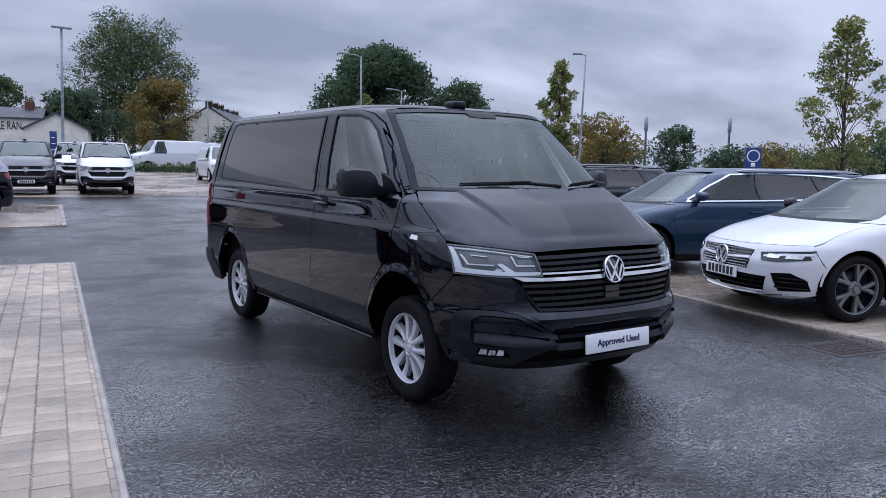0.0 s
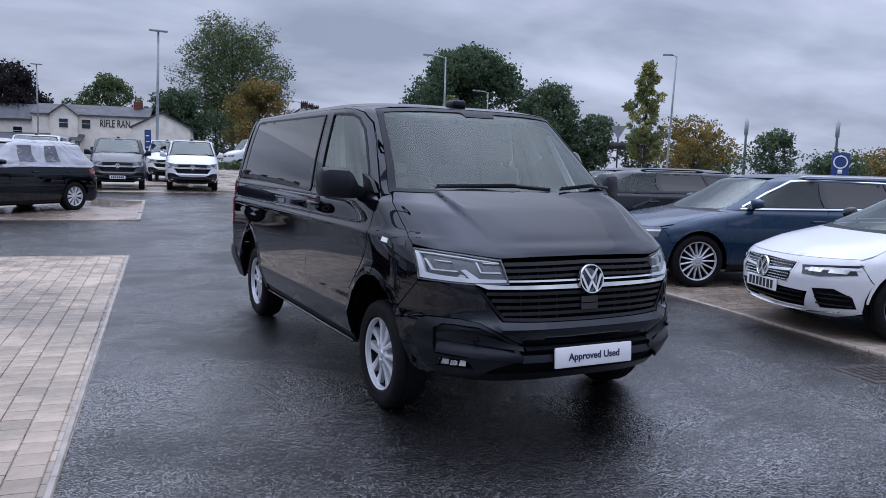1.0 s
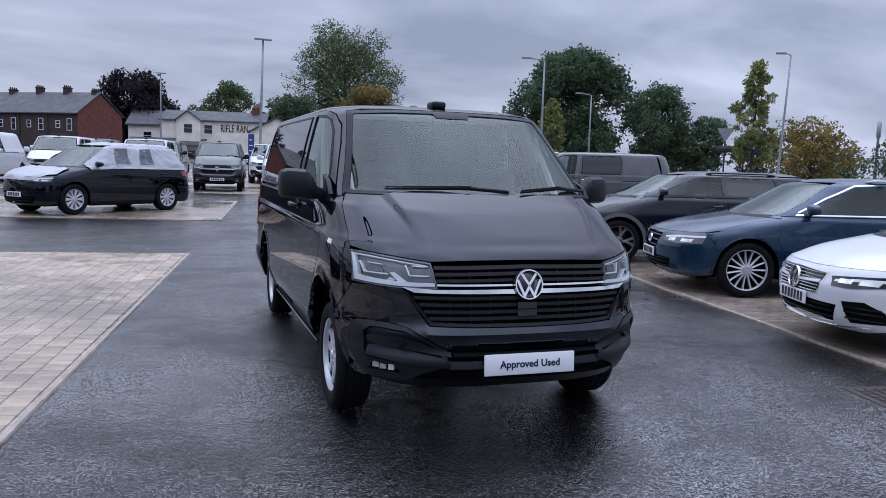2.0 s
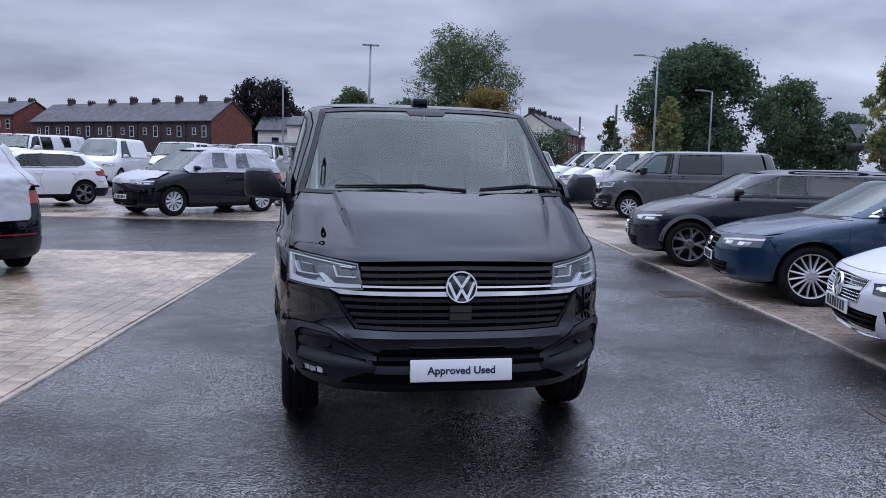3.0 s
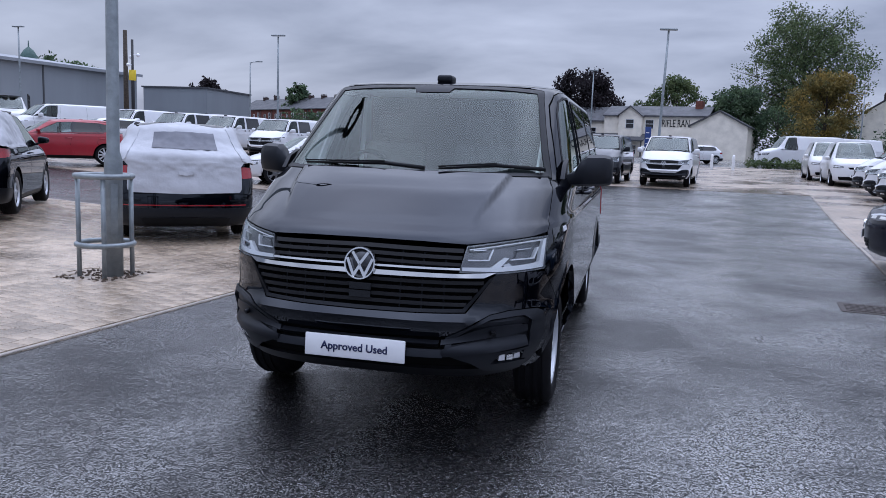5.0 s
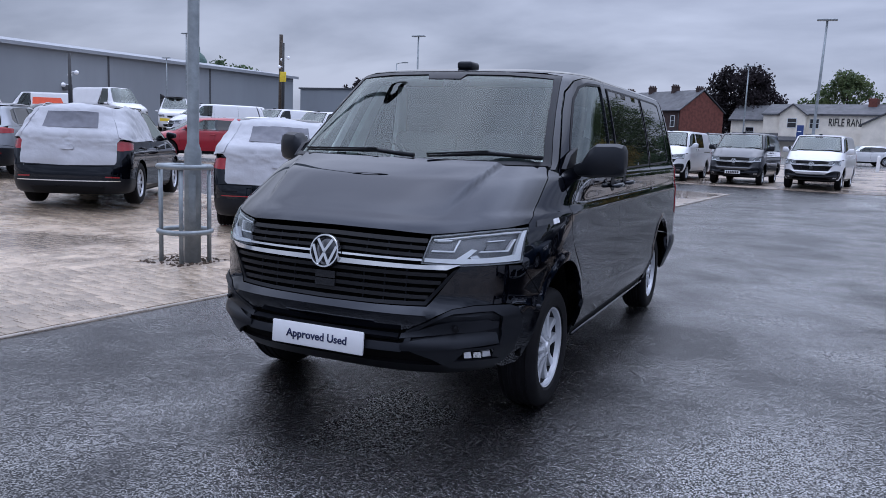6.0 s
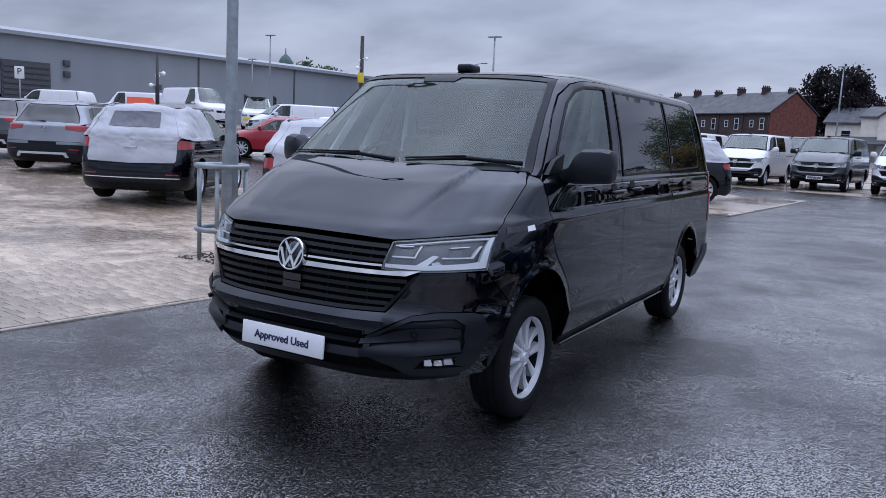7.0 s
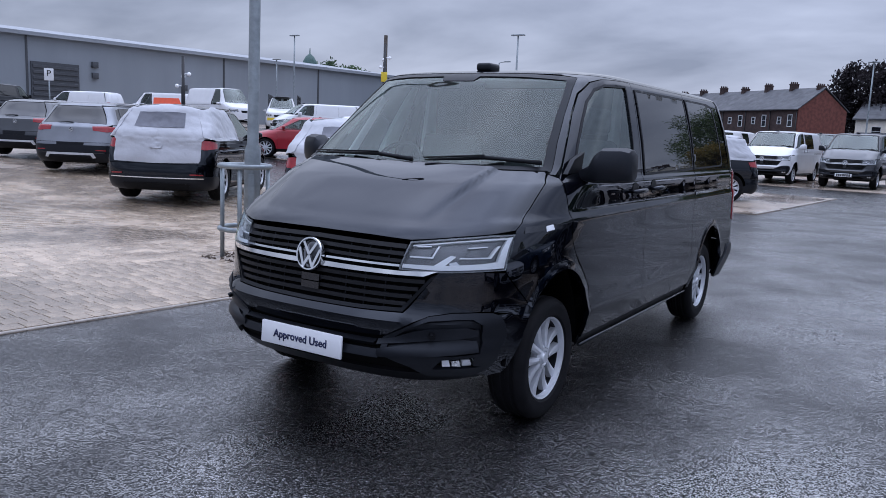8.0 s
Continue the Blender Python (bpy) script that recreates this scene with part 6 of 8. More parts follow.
    "rear" in film or badge(top, pose(0, p[1] + 0.016, zb - 0.10, 90, 0, 180), 0.05)
    scr = [F(x * W, z) for x, z in ((-0.795, zc + 0.028), (-0.4, zc + 0.0), (0, zc - 0.005), (0.4, zc + 0.0), (0.795, zc + 0.028), (0.735, zc + (zr - zc) * 0.4), (0.615, zr - 0.085), (0.3, zr - 0.072), (0, zr - 0.068), (-0.3, zr - 0.072), (-0.615, zr - 0.085), (-0.735, zc + (zr - zc) * 0.4))]
    add("windscreen", scr, M_SCREEN if glass is M_TINT else glass, off=-0.004, thick=0, step=st)
    add("scuttle", [F(x * W, z) for x, z in ((-0.80, zc - 0.01), (0, zc - 0.012), (0.80, zc - 0.01), (0.79, zc + 0.025), (0, zc + 0.004), (-0.79, zc + 0.025))], M_DARK, off=0.0, step=st)
    add("roof", [(2.999, sh.level(zr - 0.056)), (1.0, sh.level(zr - 0.056)), (0.3, sh.level(zr - 0.062)), (0.0, sh.level(zr - 0.067)), (-0.3, sh.level(zr - 0.062)), (-1.0, sh.level(zr - 0.056)), (-2.999, sh.level(zr - 0.056)), (-2.999, sh.top - 0.01), (2.999, sh.top - 0.01)], M_FILM if "sides" in film and not c.get("film_from") else c.get("roof", paint), step=st * 1.5, off=0.012 if "sides" in film and not c.get("film_from") else 0.0, wave=wrinkle if "sides" in film and not c.get("film_from") else None)
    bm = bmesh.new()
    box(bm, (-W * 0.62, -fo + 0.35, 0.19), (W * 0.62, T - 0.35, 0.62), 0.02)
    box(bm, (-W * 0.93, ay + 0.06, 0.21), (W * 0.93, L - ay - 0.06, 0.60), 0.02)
    # cabin, dash and seats as near-black blocks, indoor shade put into colour
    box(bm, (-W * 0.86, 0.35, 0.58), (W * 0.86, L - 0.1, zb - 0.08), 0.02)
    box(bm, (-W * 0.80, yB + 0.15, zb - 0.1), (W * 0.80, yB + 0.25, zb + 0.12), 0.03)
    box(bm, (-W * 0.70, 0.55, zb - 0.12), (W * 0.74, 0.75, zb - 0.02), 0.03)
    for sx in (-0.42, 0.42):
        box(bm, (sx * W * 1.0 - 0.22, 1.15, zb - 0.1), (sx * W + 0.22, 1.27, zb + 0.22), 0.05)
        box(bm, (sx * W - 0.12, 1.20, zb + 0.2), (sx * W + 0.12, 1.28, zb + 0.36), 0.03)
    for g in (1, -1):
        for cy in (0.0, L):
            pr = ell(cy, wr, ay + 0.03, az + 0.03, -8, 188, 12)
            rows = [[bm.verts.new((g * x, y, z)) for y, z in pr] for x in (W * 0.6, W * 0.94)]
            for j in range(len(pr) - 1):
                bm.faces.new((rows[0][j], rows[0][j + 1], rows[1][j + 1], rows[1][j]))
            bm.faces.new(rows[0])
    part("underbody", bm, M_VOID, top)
    tw = 0.225
    x0 = W - tw / 2 - 0.012
    w1 = wheel(top, x0, 0.0, wr, c["rim"], tw, c["spokes"], rim_mat or M_ALLOY, 1, fork=c["fork"])
    for x, y, rz in ((x0, L, 0), (-x0, 0.0, 180), (-x0, L, 180)):
        copy_part(w1, top, pose(x, y, wr, 0, 0, rz))
    return top


def park(x, y, heading, up=0.016):
    """The pose of a vehicle whose front axle stands over x, y and whose nose points along heading, in degrees from +x."""
    return pose(x, y, rise(x, y) + up, 0, 0, heading + 90)


# ---- trees, houses, posts ----
M_BARK = mat("tree_bark", (0.055, 0.045, 0.036), 0.95, var=0.35, scale=7, bump=0.01, bscale=40)


def leaf_mat(name, a, b):
    m = mat(name, a, 0.75, color2=b, var=0.25, scale=0.5, island=0.45, lo=0.4, hi=0.6)
    nt = m.node_tree
    bs = nt.nodes["Principled BSDF"]
    bs.inputs["Specular IOR Level"].default_value = 0.25
    # light passes through the leaves
    tl, mix = nt.nodes.new("ShaderNodeBsdfTranslucent"), nt.nodes.new("ShaderNodeMixShader")
    mix.inputs[0].default_value = 0.4
    nt.links.new(bs.inputs["Base Color"].links[0].from_socket, tl.inputs["Color"])
    nt.links.new(bs.outputs[0], mix.inputs[1])
    nt.links.new(tl.outputs[0], mix.inputs[2])
    nt.links.new(mix.outputs[0], nt.nodes["Material Output"].inputs[0])
    return m


M_LEAF_G = leaf_mat("green_leaves", (0.135, 0.170, 0.075), (0.065, 0.100, 0.048))
M_LEAF_D = leaf_mat("dark_green_leaves", (0.100, 0.145, 0.076), (0.056, 0.092, 0.054))
M_LEAF_Y = leaf_mat("yellowing_leaves", (0.26, 0.19, 0.055), (0.12, 0.115, 0.045))
M_LEAF_P = leaf_mat("purple_leaves", (0.030, 0.024, 0.028), (0.018, 0.016, 0.019))
M_LEAF_L = leaf_mat("light_green_leaves", (0.25, 0.26, 0.095), (0.13, 0.165, 0.065))


def foliage(lobes, n, size, seed, squash=0.8, hollow=0.35):
    """Many small leaf cards in loose clumps; a lobe is centre x, y, z, radius. Denser towards each lobe's skin."""
    rng = np.random.default_rng(seed)
    lob = np.array(lobes, float)
    wts = lob[:, 3] ** 2
    idx = rng.choice(len(lob), n, p=wts / wts.sum())
    ncl = max(n // 9, 1)
    ci = rng.choice(len(lob), ncl, p=wts / wts.sum())
    d = rng.normal(size=(ncl, 3))
    d /= np.linalg.norm(d, axis=1)[:, None]
    r = (hollow + (1 - hollow) * rng.random(ncl) ** 0.6) * lob[ci, 3] * (0.90 + 0.16 * rng.random(ncl))
    cc = lob[ci, :3] + d * r[:, None] * np.array([1, 1, squash])
    pick = rng.integers(0, ncl, n)
    spread = np.median(lob[:, 3]) * 0.12 + size * 0.5
    p = cc[pick] + rng.normal(size=(n, 3)) * spread * np.array([1, 1, 0.7])
    a = rng.normal(size=(n, 3)); a /= np.linalg.norm(a, axis=1)[:, None]
    b = np.cross(a, rng.normal(size=(n, 3))); b /= np.linalg.norm(b, axis=1)[:, None]
    s = size * (0.6 + 0.8 * rng.random(n))[:, None]
    v = np.empty((n, 4, 3))
    v[:, 0], v[:, 1], v[:, 2], v[:, 3] = p - a * s, p + b * s * 0.55, p + a * s, p - b * s * 0.55
    me = bpy.data.meshes.new("crown")
    me.from_pydata(v.reshape(-1, 3).tolist(), [], np.arange(n * 4).reshape(-1, 4).tolist())
    return me


def tree(x, y, h, w, leaf, label, seed, n=5000, bare=0.22, size=None, slim=False, clear=0.0, name="tree"):
    """A tree: tapered trunk, limbs that fork, a crown of leaf clumps with gaps."""
    rnd = random.Random(seed)
    top = thing(name, label, "tree", m=pose(x, y, rise(x, y) + clear))
    bm = bmesh.new()
    r0 = h * 0.008 + 0.02 if slim else h * 0.020 + 0.03
    tube(bm, [(0, 0, -0.2), (0.02 * h * rnd.uniform(-1, 1), 0, h * 0.25), (0.03 * h * rnd.uniform(-1, 1), 0.02 * h * rnd.uniform(-1, 1), h * 0.55), (0, 0, h * 0.88)], [r0, r0 * 0.78, r0 * 0.45, r0 * 0.08], 8)
    lobes = []
    k = 40 if slim else 34
    for j in range(k):
        t = bare + (1 - bare) * (j + 0.4) / k
        a = j * 2.4 + rnd.uniform(-0.4, 0.4)
        env = min((1 - t) ** 0.75 * 1.35, 0.5 + 1.6 * (t - bare)) if slim else math.sin(math.pi * min(max((t - bare * 0.55) / (1.06 - bare * 0.55), 0), 1)) ** 0.7
        rad = w / 2 * env * (rnd.uniform(0.35, 0.95) if slim else rnd.uniform(0.45, 0.90))
        end = Vector((math.cos(a) * rad, math.sin(a) * rad, h * (t * (0.97 if slim else 0.88))))
        st_ = Vector((0, 0, h * max(bare * 0.8, t * 0.62)))
        mid = st_.lerp(end, 0.5) + Vector((0, 0, 0.03 * h))
        tube(bm, [st_, mid, end], [r0 * 0.42 * (1 - t * 0.6), r0 * 0.25 * (1 - t * 0.6), r0 * 0.05], 6)
        for q in range(2):
            e2 = end + Vector((rnd.uniform(-1, 1), rnd.uniform(-1, 1), rnd.uniform(-0.2, 0.8))) * w * 0.12
            tube(bm, [mid.lerp(end, 0.3 + 0.3 * q), e2], [r0 * 0.14, r0 * 0.03], 5)
        lobes.append((*end, w * (0.085 if slim else 0.13) * rnd.uniform(0.7, 1.35)))
    if not slim:
        for j in range(9):
            a = j * 1.9
            lobes.append((math.cos(a) * w * 0.15, math.sin(a) * w * 0.15, h * rnd.uniform(bare + 0.18, 0.84), w * 0.17))
    part("trunk", bm, M_BARK, top)
    me = foliage(lobes, n, size or max(h * 0.016, 0.07), seed)
    me.materials.append(leaf)
    part("crown", me, None, top)
    return top


M_BRICK = mat("red_brick_wall", (0.150, 0.052, 0.040), 0.9, var=0.25, scale=2.5, bump=0.004, bscale=40)
M_BRICKD = mat("dark_brick_wall", (0.055, 0.036, 0.034), 0.9, var=0.25, scale=2.5, bump=0.004, bscale=40)
M_SLATE = mat("slate_roof", (0.062, 0.065, 0.074), 0.65, var=0.22, scale=1.5, bump=0.004, bscale=25, rvar=0.12)
M_RENDER = mat("cream_render", (0.80, 0.755, 0.67), 0.85, var=0.10, scale=0.9, bump=0.003, bscale=40)
M_UPVC = mat("white_window_frame", (0.70, 0.71, 0.73), 0.4, var=0.04)
M_PANE = mat("window_pane", (0.015, 0.018, 0.024), 0.05, spec=0.8, var=0.3, scale=0.3)
M_CLAD = mat("grey_metal_cladding", (0.25, 0.275, 0.305), 0.5, metal=0.1, var=0.07, scale=0.25, stretch=(1, 1, 0.2))
M_CLADD = mat("dark_cladding", (0.07, 0.075, 0.085), 0.5, metal=0.2, var=0.1)
M_SIGNB = mat("blue_sign", (0.008, 0.035, 0.16), 0.4, var=0.06)
M_SIGNW = mat("white_sign", (0.75, 0.76, 0.78), 0.4, var=0.04)


def window(parent, m, w, h, name="window"):
    bm = bmesh.new()
    t = 0.07
    xs = (-w / 2, -w / 2 + t, w / 2 - t, w / 2)
    zs = (0, t, h * 0.52, h * 0.52 + t * 0.7, h - t, h)
    grid = [[bm.verts.new((x, -0.04, z)) for z in zs] for x in xs]
    for i in range(3):
        for j in range(5):
            if i != 1 or j % 2 == 0:
                bm.faces.new((grid[i][j], grid[i + 1][j], grid[i + 1][j + 1], grid[i][j + 1]))
    ext = bmesh.ops.extrude_face_region(bm, geom=bm.faces[:])
    bmesh.ops.translate(bm, vec=(0, 0.08, 0), verts=[v for v in ext["geom"] if isinstance(v, bmesh.types.BMVert)])
    bmesh.ops.recalc_face_normals(bm, faces=bm.faces)
    fr = part(name, bm, M_UPVC, parent, "white-framed window", m=m, smooth=0)
    bm = bmesh.new()
    box(bm, (-w / 2 + t * 0.5, -0.01, t * 0.5), (w / 2 - t * 0.5, 0.01, h - t * 0.5))
    part("pane", bm, M_PANE, fr, smooth=0)
    return fr


def terrace(x, y, heading, n, label, seed, wall=None, side=None, depth=7.5, eave=5.3, ridge=7.9, unit=4.3, up=0.0, face=1):
    """A row of n houses whose first gable stands at x, y; the row runs along heading."""
    rnd = random.Random(seed)
    wall, side = wall or M_BRICKD, side or M_BRICK
    L = n * unit
    top = thing("terraced_houses", label, "house", m=pose(x, y, rise(x, y) + up, 0, 0, heading))
    bm = bmesh.new()
    box(bm, (0.3, -depth / 2, -0.5), (L, depth / 2, eave))
    part("wall", bm, wall, top, smooth=0)
    bm = bmesh.new()
    prism(bm, [(-depth / 2, -0.5), (depth / 2, -0.5), (depth / 2, eave), (0, ridge - 0.15), (-depth / 2, eave)], 0.0, 0.3, "x")
    part("gable_wall", bm, side, top, smooth=0)
    bm = bmesh.new()
    prism(bm, [(-depth / 2, -0.5), (depth / 2, -0.5), (depth / 2, eave), (0, ridge - 0.15), (-depth / 2, eave)], L, L + 0.3, "x")
    part("gable_wall", bm, side, top, smooth=0)
    bm = bmesh.new()
    for s in (1, -1):
        prism(bm, [(0, ridge), (s * (depth / 2 + 0.3), eave - 0.12), (s * (depth / 2 + 0.3), eave), (0, ridge + 0.14)], -0.15, L + 0.45, "x")
    part("roof", bm, M_SLATE, top, smooth=0)
    for k in range(n):
        bm = bmesh.new()
        cx = k * unit + 0.4
        hh = rnd.choice((0.35, 0.5, 0.75)) - 0.65
        box(bm, (cx, -0.5, ridge - 0.9), (cx + 0.5, 0.5, ridge + 0.65 + hh))
        box(bm, (cx - 0.05, -0.55, ridge + 0.5 + hh), (cx + 0.55, 0.55, ridge + 0.60 + hh))
        for q in (-0.45, -0.15, 0.15, 0.45):
            lathe(bm, [(0.10, ridge + 0.65 + hh), (0.08, ridge + 0.88 + hh)], 8, "z", m=Matrix.Translation((cx + 0.28, q, 0)))
        part("chimney", bm, M_BRICKD, top, smooth=0)
        for s in (face,):
            for wx, wz, ww, wh in ((1.2, 3.2, 0.75, 1.45), (3.0, 3.5, 0.65, 0.9)):
                window(top, pose(k * unit + wx + rnd.uniform(-0.1, 0.1), s * (depth / 2 + 0.01), wz, 0, 0, 0 if s < 0 else 180), ww, wh)
            bm = bmesh.new()
            tube(bm, [(k * unit + 0.15, s * (depth / 2 + 0.08), 0), (k * unit + 0.15, s * (depth / 2 + 0.08), eave)], 0.06, 6)
            part("drainpipe", bm, M_POSTK, top)
    return top


def lamp_post(x, y, h, label, arm=0.0, heading=0.0, flat=True, lean=(0, 0), r=0.065, name="street_lamp", group="street lamps"):
    """A galvanised column with a flat lantern on top or on an arm."""
    top = thing(name, label, "street lamp", group, m=pose(x, y, rise(x, y), lean[0], lean[1], 0) @ pose(0, 0, 0, 0, 0, heading))
    bm = bmesh.new()
    lathe(bm, [(r * 1.45, -0.1), (r * 1.45, 1.15), (r * 1.1, 1.25), (r * 0.95, h * 0.6), (r * 0.7, h - 0.05)], 12, "z", close=True)
    part("column", bm, M_STEEL, top)
    bm = bmesh.new()
    if arm:
        tube(bm, [(0, 0, h - 0.12), (arm * 0.4, 0, h - 0.02), (arm, 0, h)], r * 0.55, 8)
        part("arm", bm, M_STEEL, top)
        bm = bmesh.new()
        box(bm, (arm - 0.1, -0.14, h - 0.03), (arm + 0.5, 0.14, h + 0.07), 0.03)
    else:
        box(bm, (-0.42, -0.13, h - 0.03), (0.42, 0.13, h + 0.05), 0.03)
    part("lantern", bm, M_STEEL, top, "flat grey lantern")
    return top


def mast(x, y, h, label, cams=True, sign=False):
    """A black pole with cameras near its top."""
    top = thing("camera_pole", label, "pole", "camera poles", m=pose(x, y, rise(x, y)))
    bm = bmesh.new()
    lathe(bm, [(0.10, -0.1), (0.10, h * 0.62), (0.075, h * 0.63), (0.075, h)], 12, "z", close=True)
    part("pole", bm, M_POSTK, top)
    if cams:
        for a, z in ((20, h - 0.9), (140, h - 1.0), (260, h - 1.5)):
            bm = bmesh.new()
            tube(bm, [(0, 0, z), (0.28 * math.cos(radians(a)), 0.28 * math.sin(radians(a)), z + 0.05)], 0.025, 6)
            bmesh.ops.create_uvsphere(bm, u_segments=10, v_segments=8, radius=0.11, matrix=Matrix.Translation((0.33 * math.cos(radians(a)), 0.33 * math.sin(radians(a)), z)))
            part("camera_head", bm, M_LAMPW, top, "white dome camera")
    if sign:
        bm = bmesh.new()
        box(bm, (-0.20, -0.13, h * 0.60), (0.20, -0.11, h * 0.60 + 0.62), 0.005)
        part("warning_sign", bm, M_YELLOW, top, "small yellow sign", m=pose(0, 0, 0, 0, 0, 30))
    return top


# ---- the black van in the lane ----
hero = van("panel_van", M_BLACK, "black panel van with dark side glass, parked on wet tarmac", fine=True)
bm = bmesh.new()
box(bm, (-0.26, -0.007, -0.056), (0.26, 0.007, 0.056), 0.006, segs=2)
np_ = part("number_plate", bm, M_PLATE, hero, "white show plate with dark blue words", m=pose(0, -0.912, 0.456, -4))
for bm in split_letters(letters("Approved Used", 0.054, 0.001, 0.0012)):
    part("letter", bm, M_INK, np_, m=pose(0, -0.0085, 0.0, 90))


# ---- cars and vans in the bays on the building side of the lane ----
car("hatchback", M_WHITE, "white hatchback with black mesh grille on buff paving", "parked cars", park(4.30, 0.63, 160), st=0.055, glass=M_TINT, rim_mat=M_ALLOYD,
    L=2.73, fo=0.88, ro=0.82, W=0.90, zh=0.715, zc=0.95, yc=0.02, zr=1.43, yr=0.98, yre=3.0, yrb=3.40, zb=0.97, wr=0.325, rim=0.245, spokes=5, fork=0.22, grille=0.46, gz=(0.485, 0.665), slats=6, badge=0.098, side_intakes=True, plate_z=0.425, mesh_dots=True,
    lamp=(0.52, 0.95, 0.580, 0.672), lamp_shape=[(0, 0.565, 0.575), (0, 0.525, 0.650), (0, 0.72, 0.668), (0, 0.90, 0.684), (1, -0.44, 0.692), (1, -0.42, 0.680), (1, -0.49, 0.650), (0, 0.90, 0.600), (0, 0.72, 0.570)], slat_mat=M_GLOSSK, mirror=M_GLOSSK)
car("estate_car", M_BLUE, "dark blue estate car with chrome window trim, wet", "parked cars", park(4.95, 3.75, 160), st=0.055, L=2.84, fo=0.94, ro=1.05, W=0.93, zh=0.74, zc=0.97, yc=0.10, zr=1.46, yr=1.0, yre=3.65, yrb=3.80, zb=0.99,
    wr=0.335, rim=0.245, yB=1.72, yC=2.60, yD=3.45, spokes=15, grille=0.36, gz=(0.52, 0.71), slats=3, chrome=True, rails=True, lamp=(0.44, 0.95, 0.61, 0.73), slat_mat=M_GLOSSK)
car("crossover", M_NAVY, "dark navy crossover with grey wheel-arch trims", "parked cars", park(5.19, 6.97, 160), st=0.055, rim_mat=M_ALLOYD, L=2.68, fo=0.86, ro=0.91, W=0.92, zh=0.80, zc=1.05, yc=0.05, zr=1.50, yr=0.95, yre=3.0, yrb=3.45, zb=1.07,
    wr=0.345, rim=0.25, yB=1.68, yC=2.45, yD=2.9, spokes=5, fork=0.25, grille=0.45, gz=(0.50, 0.66), clad=True, clad_mat=M_ARCHG, rails=True, lamp=(0.50, 0.95, 0.67, 0.785))
van("panel_van", M_GREYP, "grey panel van with alloy wheels on wet buff paving", "vans along the lane", m=park(8.4, 16.7, 160), quarter_glass=False)
wv = van("panel_van", M_WHITE, "white panel van, nose towards the lane", "vans along the lane", m=park(8.8, 19.9, 160), rear_glass=False)
for x, y in ((9.3, 23.1), (9.75, 26.3)):
    copy_thing(wv, park(x, y, 160))

IDB = dict(cargo=True, L=2.99, fo=0.86, ro=0.86, W=0.98, zh=0.98, zc=1.20, yc=-0.35, zr=1.93, yr=0.42, yre=3.55, yrb=3.72, zb=1.12, wr=0.35, rim=0.25, yB=1.30, yC=2.5, yD=2.6, rise=0.0, grille=0.36, gz=(0.74, 0.82), slats=1, badge=0.10, lamp=(0.52, 0.95, 0.78, 0.88), intake=0.72)
eb = car("electric_van", M_WHITE, "white rounded electric van in a bay", "electric vans", park(10.3, 32.1, 264), st=0.09, glass=M_TINT, **IDB)
for x, y, a in ((10.4, 37.0, 264), (-9.1, 28.6, 262)):
    copy_thing(eb, park(x, y, a))

# ---- the bays across the lane ----
car("suv", M_BLACK, "black SUV, its tail under crumpled white film", "film-covered cars", park(-6.74, 7.99, 125), st=0.06, film=("rear", "sides"), film_from=2.35, strip=M_REDL, strip_z=0.51, reflector=M_DARK, L=2.77, fo=0.86, ro=0.95, W=0.93, zh=0.86, zc=1.10, yc=0.0, zr=1.63, yr=0.95, yre=3.05, yrb=3.60, zb=1.08, wr=0.36, rim=0.255, yB=1.7, yC=2.6, yD=2.9, tail=(0.88, 1.02))
car("suv", M_BLACK, "black SUV with white film over tail and windows", "film-covered cars", park(-10.5, 7.8, 122), st=0.06, film=("rear", "sides"), film_from=1.75, strip=M_CHROME, L=2.68, fo=0.90, ro=0.92, W=0.92, zh=0.88, zc=1.10, yc=0.0, zr=1.67, yr=0.95, yre=3.10, yrb=3.50, zb=1.09, wr=0.36, rim=0.235, yB=1.68, yC=2.55, yD=2.95, rails=True, tail=(0.92, 1.06))
car("suv", M_BLACK, "black SUV with white film over roof and bonnet", "film-covered cars", park(-4.55, 15.75, 222), st=0.07, film=("sides", "bonnet"), strip=M_CHROME, L=2.68, fo=0.88, ro=0.92, W=0.92, zh=0.88, zc=1.10, yc=0.0, zr=1.67, yr=0.95, yre=3.15, yrb=3.50, zb=1.09, wr=0.36, rim=0.235, yB=1.68, yC=2.55, yD=2.95, spokes=10, fork=0.12)
car("hatchback", M_WHITE, "white hatchback with dark wheels on paving", "parked cars", park(-9.4, 17.1, 215), st=0.08, rim_mat=M_ALLOYD, glass=M_TINT, fork=0.2, spokes=5)
car("crossover", M_SILVER, "silver crossover, tail towards the lane", "parked cars", park(-15.7, 9.4, 122), st=0.08, L=2.60, fo=0.83, ro=0.80, W=0.91, zh=0.80, zc=1.03, yc=0.0, zr=1.56, yr=0.9, yre=2.85, yrb=3.20, zb=1.04, wr=0.345, clad=True, rails=True, tail=(0.90, 1.02), clad_top=0.60, skid=True)
car("crossover", M_DGREYP, "dark grey crossover, tail towards the lane", "parked cars", park(-19.8, 10.4, 122), st=0.09, L=2.56, fo=0.83, ro=0.86, W=0.89, zh=0.78, zc=1.00, yc=0.0, zr=1.52, yr=0.9, yre=2.75, yrb=3.20, zb=1.01, wr=0.335, clad=True, tail=(0.88, 1.0), clad_top=0.56, skid=True)
car("hatchback", M_RED, "red hatchback side-on among white vans", "parked cars", park(-18.0, 16.6, 220), st=0.09, L=2.55, W=0.87, fo=0.80, ro=0.70, zr=1.45)
